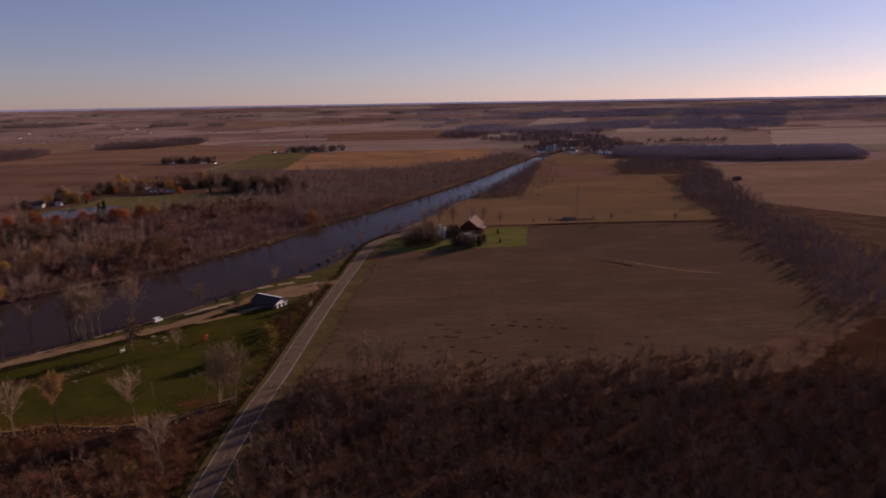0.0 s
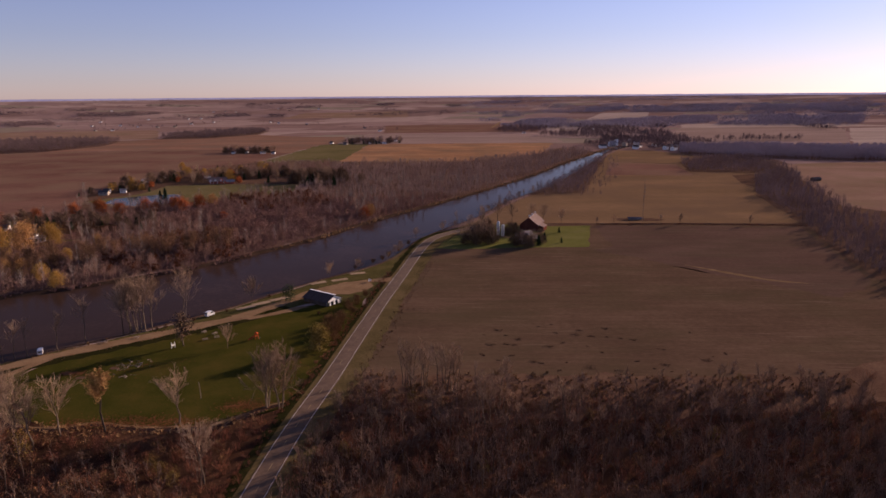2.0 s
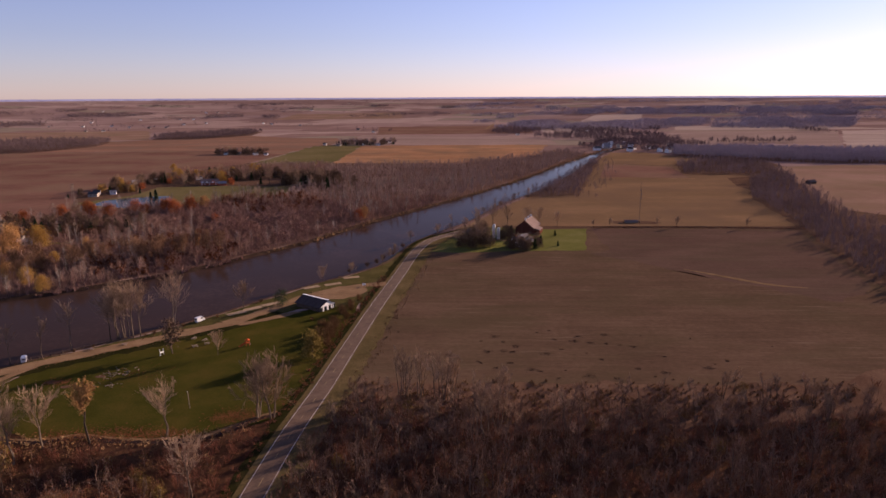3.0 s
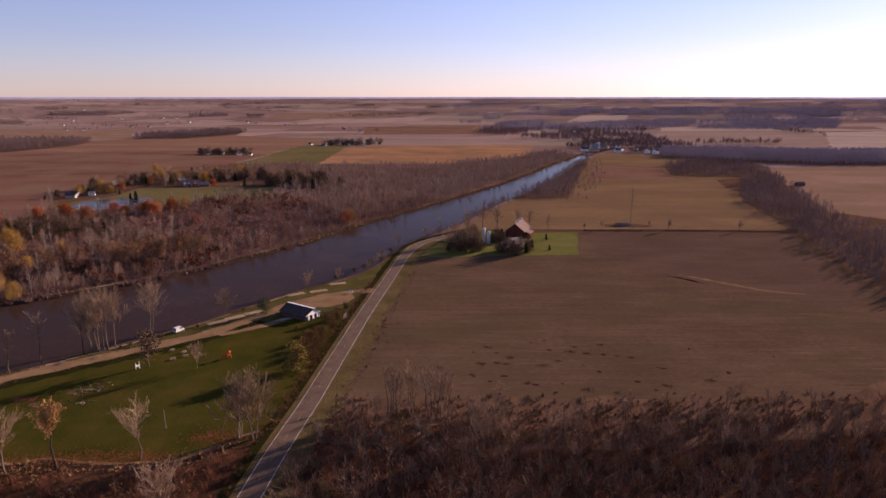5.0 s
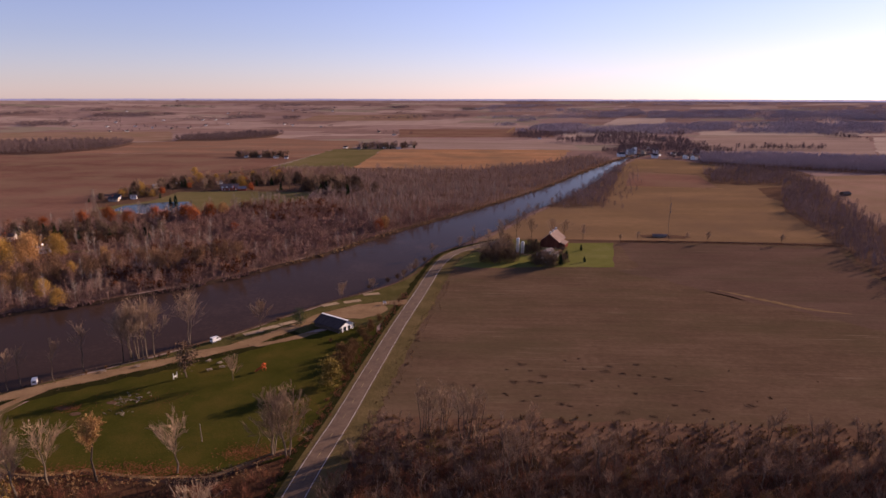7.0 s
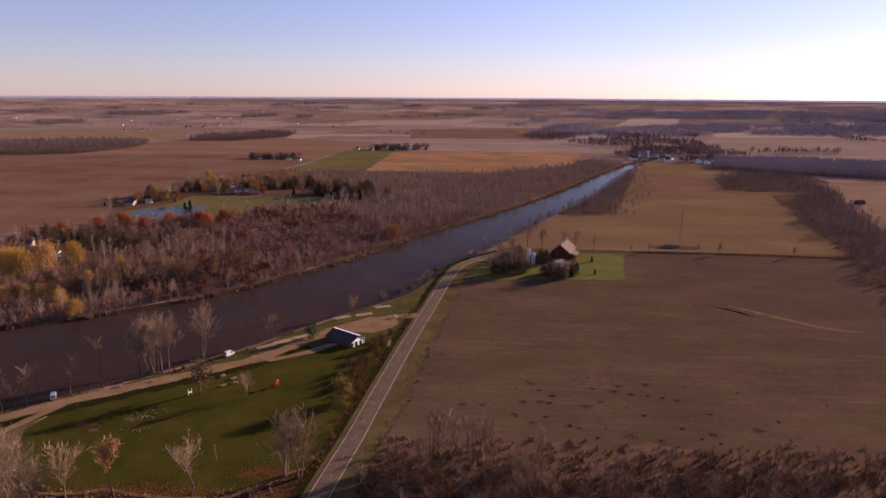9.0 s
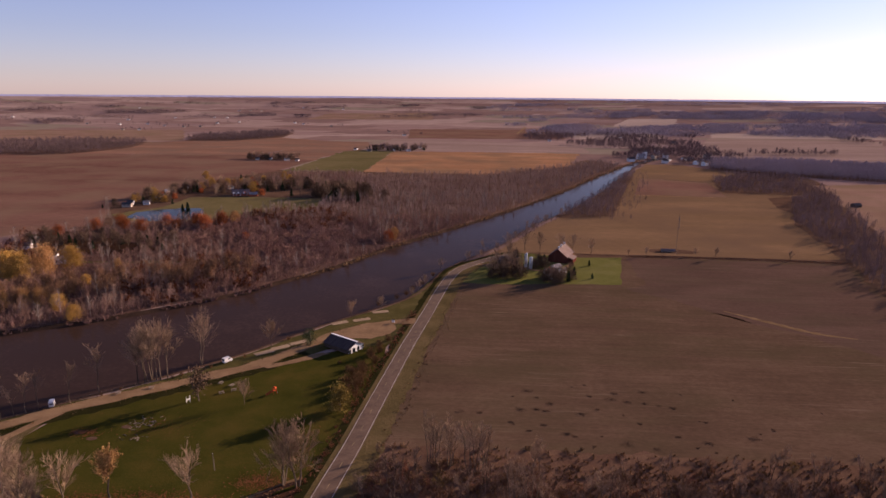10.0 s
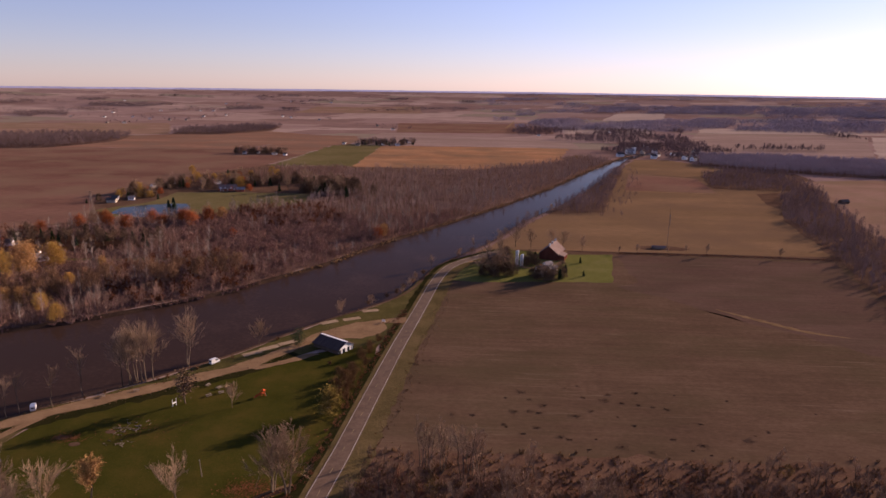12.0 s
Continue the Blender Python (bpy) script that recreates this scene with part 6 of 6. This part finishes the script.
def van(x, y, turn):
    ob = thing("van", pose(x, y, 0.12, 0, 0, turn), "white van parked on the bank beside the river", "van")
    ob.scale = (0.9, 0.95, 1.15)
    body = prism([(-2.6, -1.0, 0.35), (2.5, -1.0, 0.35), (2.6, -1.0, 0.95), (1.75, -1.0, 1.15), (1.1, -1.0, 2.05), (-2.5, -1.0, 2.1), (-2.65, -1.0, 1.0)], (0, 2.0, 0))
    bmesh.ops.bevel(body, geom=body.edges[:], offset=0.08, segments=2, affect="EDGES")
    part("body", body, M_CAR_WHITE, ob)
    part("windscreen", prism([(1.20, -0.82, 1.98), (1.74, -0.82, 1.22), (1.80, -0.82, 1.25), (1.26, -0.82, 2.02)], (0, 1.64, 0)), M_GLASS, ob)
    for s in (-1, 1):
        part("side_window", prism([(-0.2, s * 1.01, 1.25), (1.35, s * 1.01, 1.25), (0.95, s * 1.01, 1.9), (-0.2, s * 1.01, 1.9)], (0, s * 0.02, 0)), M_GLASS, ob)
        part("headlight", box(2.5, s * 0.7 - 0.18, 0.75, 2.62, s * 0.7 + 0.18, 0.93), M_GLASS, ob)
        for u in (-1.6, 1.6):
            wheel(ob, u, s * 0.95)
    part("rear_window", box(-2.66, -0.7, 1.25, -2.58, 0.7, 1.85), M_GLASS, ob)


van(-117, 271.5, 62)


def trailer(x, y, turn):
    ob = thing("camping_trailer", pose(x, y, 0.1, 0, 0, turn), "white camping trailer standing by the river", "trailer")
    ob.scale = (0.75, 0.8, 0.85)
    body = prism([(-2.4, -1.15, 0.5), (2.2, -1.15, 0.5), (2.5, -1.15, 1.1), (2.2, -1.15, 2.75), (-2.3, -1.15, 2.8), (-2.5, -1.15, 1.2)], (0, 2.3, 0))
    bmesh.ops.bevel(body, geom=body.edges[:], offset=0.12, segments=2, affect="EDGES")
    part("body", body, M_CAR_WHITE, ob)
    for s in (-1, 1):
        part("side_window", box(-0.9, s * 1.16 - 0.02, 1.5, 0.4, s * 1.16 + 0.02, 2.1), M_GLASS, ob)
        wheel(ob, -0.2, s * 1.05)
    part("end_window", box(-2.5, -0.7, 1.6, -2.4, 0.7, 2.2), M_GLASS, ob)
    part("drawbar", rod((2.3, 0, 0.5), (3.6, 0, 0.45), 0.06), M_STEEL, ob)
    part("roof_vent", box(-0.3, -0.3, 2.78, 0.3, 0.3, 2.95, 0.03), M_STEEL, ob)


trailer(-169, 223.5, 118)


def picnic_table(x, y, turn):
    ob = thing("picnic_table", pose(x, y, 0.1, 0, 0, turn), "weathered pale wooden picnic table on the lawn", "table", "picnic tables")
    for v in (-0.3, -0.1, 0.1, 0.3):
        part("board", box(-1.1, v - 0.09, 0.72, 1.1, v + 0.09, 0.77), M_WOOD, ob)
    for s in (-1, 1):
        part("bench", box(-1.1, s * 0.75 - 0.14, 0.42, 1.1, s * 0.75 + 0.14, 0.47), M_WOOD, ob)
        for u in (-0.8, 0.8):
            part("leg", rod((u, s * 0.8, 0), (u, s * 0.2, 0.72), 0.06, 0.06, 6), M_WOOD, ob)
    for u in (-0.8, 0.8):
        part("crossbar", box(u - 0.03, -0.85, 0.36, u + 0.03, 0.85, 0.43), M_WOOD, ob)


for x, y, a in ((-103, 243, 20), (-105.5, 247, 70), (-107, 240, 40), (-138, 242, 10), (-149, 236, 30), (-111, 249, 80)):
    picnic_table(x, y, a)

slide = thing("playground_slide", pose(-85, 241.5, 0.1, 0, 0, 210), "red-orange plastic playground slide on the lawn", "slide")
part("tower", box(-0.7, -0.7, 1.35, 0.7, 0.7, 1.5, 0.03), M_PLASTIC_RED, slide)
for u in (-0.62, 0.62):
    for v in (-0.62, 0.62):
        part("post", rod((u, v, -0.1), (u, v, 2.7), 0.08, 0.08, 8), M_PLASTIC_RED, slide)
part("canopy", rod((0, 0, 2.6), (0, 0, 3.3), 1.15, 0.1, 4), M_PLASTIC_RED, slide)
part("chute", prism([(0.7, -0.45, 1.4), (3.2, -0.45, 0.25), (3.8, -0.45, 0.22), (3.8, -0.45, 0.32), (3.2, -0.45, 0.37), (0.7, -0.45, 1.55)], (0, 0.9, 0)), M_PLASTIC_RED, slide)
for s in (-1, 1):
    part("side_wall", prism([(0.7, s * 0.47, 1.4), (3.2, s * 0.47, 0.25), (3.2, s * 0.47, 0.62), (0.7, s * 0.47, 1.8)], (0, s * 0.05, 0)), M_PLASTIC_RED, slide)
for i in range(5):
    part("rung", rod((-0.75 - 0.1 * (4 - i), -0.4, 0.25 + i * 0.26), (-0.75 - 0.1 * (4 - i), 0.4, 0.25 + i * 0.26), 0.03, 0.03, 6), M_STEEL, slide)

notice = thing("park_board", pose(-117, 231, 0.1, 0, 0, 60), "white notice board on two posts", "board")
for u in (-0.8, 0.8):
    part("post", box(u - 0.07, -0.07, -0.1, u + 0.07, 0.07, 2.7), M_WHITE, notice)
part("panel", box(-0.8, -0.05, 1.0, 0.8, 0.05, 1.5), M_WHITE, notice)
pole = thing("lawn_pole", pose(-87, 185, 0.1), "thin pale wooden pole standing on the lawn", "pole")
part("shaft", rod((0, 0, -0.2), (-0.25, 0, 6.0), 0.12, 0.08, 8), M_WOOD, pole)
part("cap", rod((-0.25, 0, 6.0), (-0.255, 0, 6.12), 0.12, 0.1, 8), M_STEEL, pole)
sign = thing("entrance_sign", pose(-48, 330, 0.15, 0, 0, -20), "small white entrance sign by the gravel drive", "sign")
for u in (-0.7, 0.7):
    part("post", box(u - 0.06, -0.06, -0.1, u + 0.06, 0.06, 1.7), M_WHITE, sign)
part("panel", box(-0.95, -0.08, 0.6, 0.95, -0.04, 1.6, 0.01), M_WHITE, sign)


def fence(pts, label):
    ob = thing("rail_fence", pose(pts[0][0], pts[0][1], 0.05), label, "fence")
    line = smooth_line(pts, 3.2) - np.array(pts[0])
    for p in line:
        part("post", box(p[0] - 0.09, p[1] - 0.09, -0.4, p[0] + 0.09, p[1] + 0.09, 1.15), M_DARK_WOOD, ob)
    for a, b in zip(line, line[1:]):
        for z in (0.55, 0.95):
            part("rail", rod((*a, z), (*b, z), 0.06, 0.06, 5), M_DARK_WOOD, ob)


fence([(-171, 220.5), (-162, 229.5), (-153, 238), (-146, 243.5), (-138, 250)], "dark wooden rail fence along the river edge")
fence([(112, 494.5), (140, 495), (178, 494), (215, 492), (262, 488)], "dark wooden rail fence along the farm lane")

mast = thing("lattice_mast", pose(-367, 601, 0), "thin steel lattice mast at the wood's edge", "mast")
for u, v in ((-1, -1), (1, -1), (1, 1), (-1, 1)):
    part("leg", rod((u * 1.9, v * 1.9, -0.3), (u * 0.45, v * 0.45, 22), 0.13, 0.10, 5), M_WOOD, mast)
for i in range(8):
    z0, z1 = i * 2.7, i * 2.7 + 2.7
    w0, w1 = 1.9 - 1.45 * z0 / 22, 1.9 - 1.45 * z1 / 22
    for (a, b), (c, d) in (((-1, -1), (1, -1)), ((1, -1), (1, 1)), ((1, 1), (-1, 1)), ((-1, 1), (-1, -1))):
        part("brace", rod((a * w0, b * w0, z0), (c * w1, d * w1, z1), 0.07, 0.07, 4), M_WOOD, mast)
for z in (16, 19, 21.5):
    part("arm", rod((-3.6, 0, z), (3.6, 0, z), 0.13, 0.13, 5), M_WOOD, mast)


sheet("mast_yard", [(132, 511), (134, 521), (150, 523), (166, 519), (172, 513), (164, 507), (146, 508)], 0.09, M_VERGE_BROWN, "bare earth yard round the radio mast", 4, 0.8)
gable_building("equipment_hut", 147, 514.5, -3, 10, 3.5, 1.5, 0.7, M_WOOD, M_ROOF_BARN, "long low brown hut at the radio mast", "hut", windows=0)
tower = thing("radio_mast", pose(154, 516, 0), "slender grey lattice radio mast behind the lane", "mast")
corners = [(0.45 * math.cos(a), 0.45 * math.sin(a)) for a in (0.3, 2.4, 4.5)]
for u, v in corners:
    part("leg", rod((u, v, -0.3), (u, v, 30), 0.035, 0.035, 5), M_STEEL_DULL, tower)
for i in range(20):
    for k in range(3):
        (a, b), (c, d) = corners[k], corners[(k + 1) % 3]
        part("brace", rod((a, b, i * 1.5), (c, d, i * 1.5 + 1.5), 0.015, 0.015, 4), M_STEEL_DULL, tower)
for z in (19, 22, 25):
    part("antenna", rod((0.6, 0, z), (0.6, 0, z + 2.2), 0.22, 0.22, 8), M_STEEL_DULL, tower)
part("spike", rod((0, 0, 30), (0, 0, 34), 0.06, 0.03, 5), M_STEEL_DULL, tower)

for x, y, r in ((-146, 205, 1.6), (-139, 201, 1.3), (-131, 210, 1.2)):
    sheet("bare_patch", [(x + r * math.cos(a) * 1.6, y + r * math.sin(a)) for a in np.arange(0, 6.2, 0.6)], 0.135, M_VERGE_BROWN, "bare brown earth patch in the lawn", 1.0, 0.6)

# weeds, tufts and litter
wr = np.random.default_rng(5)
spots = [(20, 253, 2.2), (23, 247, 1), (28, 242, 2), (22.5, 236.5, 1.7), (16, 236, 2.3), (26, 235.5, 1.6), (45, 250, 1.4), (56, 253, 1.9), (53.5, 248, 2.2), (40, 234, 2.6), (46.5, 238.5, 1.4), (60, 246, 1.5), (68, 255.5, 1.7), (66.5, 245, 1.1),
         (72, 243.5, 0.9), (77, 242, 1.4), (-8, 232, 1.8), (0, 232, 1.5), (12, 225.5, 1.2), (18.5, 219.5, 1.2), (24, 224, 1.5), (32, 218, 2.2), (61, 228, 1.1), (63, 210, 1.4), (53, 212.5, 2.6), (41, 210, 1), (100, 220, 3), (82.5, 215.5, 2.2),
         (35, 216.5, 1.2), (73, 219, 1.2)]
spots += [(wr.uniform(-25, 135), wr.uniform(206, 262), wr.uniform(0.3, 0.9)) for i in range(22)] + [(wr.normal(-27 + (y - 240) * 0.055, 2.6), y, wr.uniform(0.3, 1.0)) for y in wr.uniform(203, 400, 22)]
weed = [shrub(200 + i, 1.0, 7, 1, 0.2) for i in range(3)]
pts = np.vstack([np.column_stack([wr.normal(x, r * 0.5, int(40 * r)), wr.normal(y, r * 0.4, int(40 * r)), np.full(int(40 * r), 0.05)]) for x, y, r in spots])
ob = merged("field_weeds", weed, pts, [M_WEED, M_WEED], wr, 0.12, 0.28)
tagged(ob, "dark clumps of withered weeds on the field", "weeds", kind="stuff")
sticks = Plant(300)
for i in range(58):
    x, y = (wr.normal(-127, 3.6), wr.normal(213, 2.4)) if i < 42 else (wr.normal(-124, 3), wr.normal(202, 1.2))
    d = np.append(wr.normal(0, 1, 2), 0.03)
    d /= np.linalg.norm(d)
    sticks.tube((x, y, 0.2), np.array([x, y, 0.2]) + d * wr.uniform(0.5, 1.8), 0.09, 0.05, 5)
v, f, k = sticks.arrays()
tagged(new("branch_litter", mesh_of("branch_litter", v, f, [M_BARK_PALE])), "pale cut branches scattered on the lawn", "branches", kind="stuff")
strip = scatter([(-60, 170), (-75, 163), (-100, 158), (-125, 158), (-137, 163), (-137, 169), (-124, 165), (-106, 165.5), (-88, 164), (-73, 171), (-60, 178)], 1.8, wr)
ob = merged("ditch_grass", tufts, strip, [M_GOLDGRASS, M_GOLDGRASS], wr, 0.25, 0.6)
tagged(ob, "dry golden grass along the lawn's ditch", "grass", kind="stuff")
bank = near_line[(near_line[:, 1] > 195) & (near_line[:, 1] < 520)]
bank = np.vstack([offset_line(bank, o) + wr.normal(0, 1.0, bank.shape) for o in (2.0, 3.2)])
ob = merged("near_bank_grass", tufts, np.column_stack([bank, np.full(len(bank), -0.3)]), [M_GOLDGRASS, M_GOLDGRASS], wr, 0.2, 0.5)
tagged(ob, "short dry grass on the near bank", "grass", kind="stuff")

road_edge = np.vstack([offset_line(ROAD_LINE[76:172], o + wr.normal(0, 1.0, 96)) + wr.uniform(-2, 2, (96, 2)) * (0.2, 1) for o in (9.5, 10.4, 11.0, 11.8, 12.8, 14.0)])
ob = merged("verge_tufts", tufts, np.column_stack([road_edge, np.full(len(road_edge), 0.05)]), [M_STALK, M_STALK], wr, 0.12, 0.36)
tagged(ob, "dry grass tufts fading from the verge into the field", "grass", kind="stuff")
edge_pts = np.vstack([offset_line(GRAVEL_LINE, o + wr.normal(0, 0.5, len(GRAVEL_LINE))) + wr.uniform(-1.6, 1.6, GRAVEL_LINE.shape) for o in (-5.2, -4.6, -4.0, 3.2, 3.8, 4.6)])
edge_pts = edge_pts[wr.uniform(0, 1, len(edge_pts)) < 0.8]
ob = merged("track_tufts", tufts, np.column_stack([edge_pts, np.full(len(edge_pts), 0.1)]), [M_STALK, M_STALK], wr, 0.12, 0.34)
tagged(ob, "ragged tufts of dead grass along the gravel track", "grass", kind="stuff")
margin = scatter([(-38, 178), (-10, 175), (27, 174), (63, 176), (99, 180), (140, 192), (150, 214), (120, 211), (99, 209), (63, 207), (27, 208), (-10, 207), (-36, 205)], 1.5, wr, lambda x, y: wr.uniform(0, 1, x.shape) < 0.62 - np.clip(y - 190, 0, 99) * 0.03)
ob = merged("field_margin", tufts, margin, [M_STALK, M_STALK], wr, 0.35, 0.95)
tagged(ob, "dry brush and tall grass between wood and field", "brush", kind="stuff")

fallen = Plant(301)
for cx, cy, sx, sy, cnt in ((-144, 205, 3.0, 1.6, 260), (-100, 167.5, 8.0, 2.4, 900), (-70, 179.5, 4.5, 2.6, 700), (-84, 168, 6.0, 2.0, 400), (-118, 166, 7.0, 2.0, 500), (-62, 200, 3.0, 8.0, 260), (-120, 212, 8.0, 5.0, 160)):
    for i in range(cnt):
        a = wr.uniform(0, 6.28)
        c, d = np.array([math.cos(a), math.sin(a), 0.15]) * wr.uniform(0.16, 0.4), np.array([-math.sin(a), math.cos(a), 0.1]) * wr.uniform(0.12, 0.3)
        p = np.array([wr.normal(cx, sx), wr.normal(cy, sy), 0.16])
        fallen.add([p - c, p + d, p + c, p - d], [(0, 1, 2), (0, 2, 3)], 0)
v, f, k = fallen.arrays()
tagged(new("fallen_leaves", mesh_of("fallen_leaves", v, f, [M_LEAFPATCH])), "rusty fallen leaves strewn on the lawn", "leaves", kind="stuff")
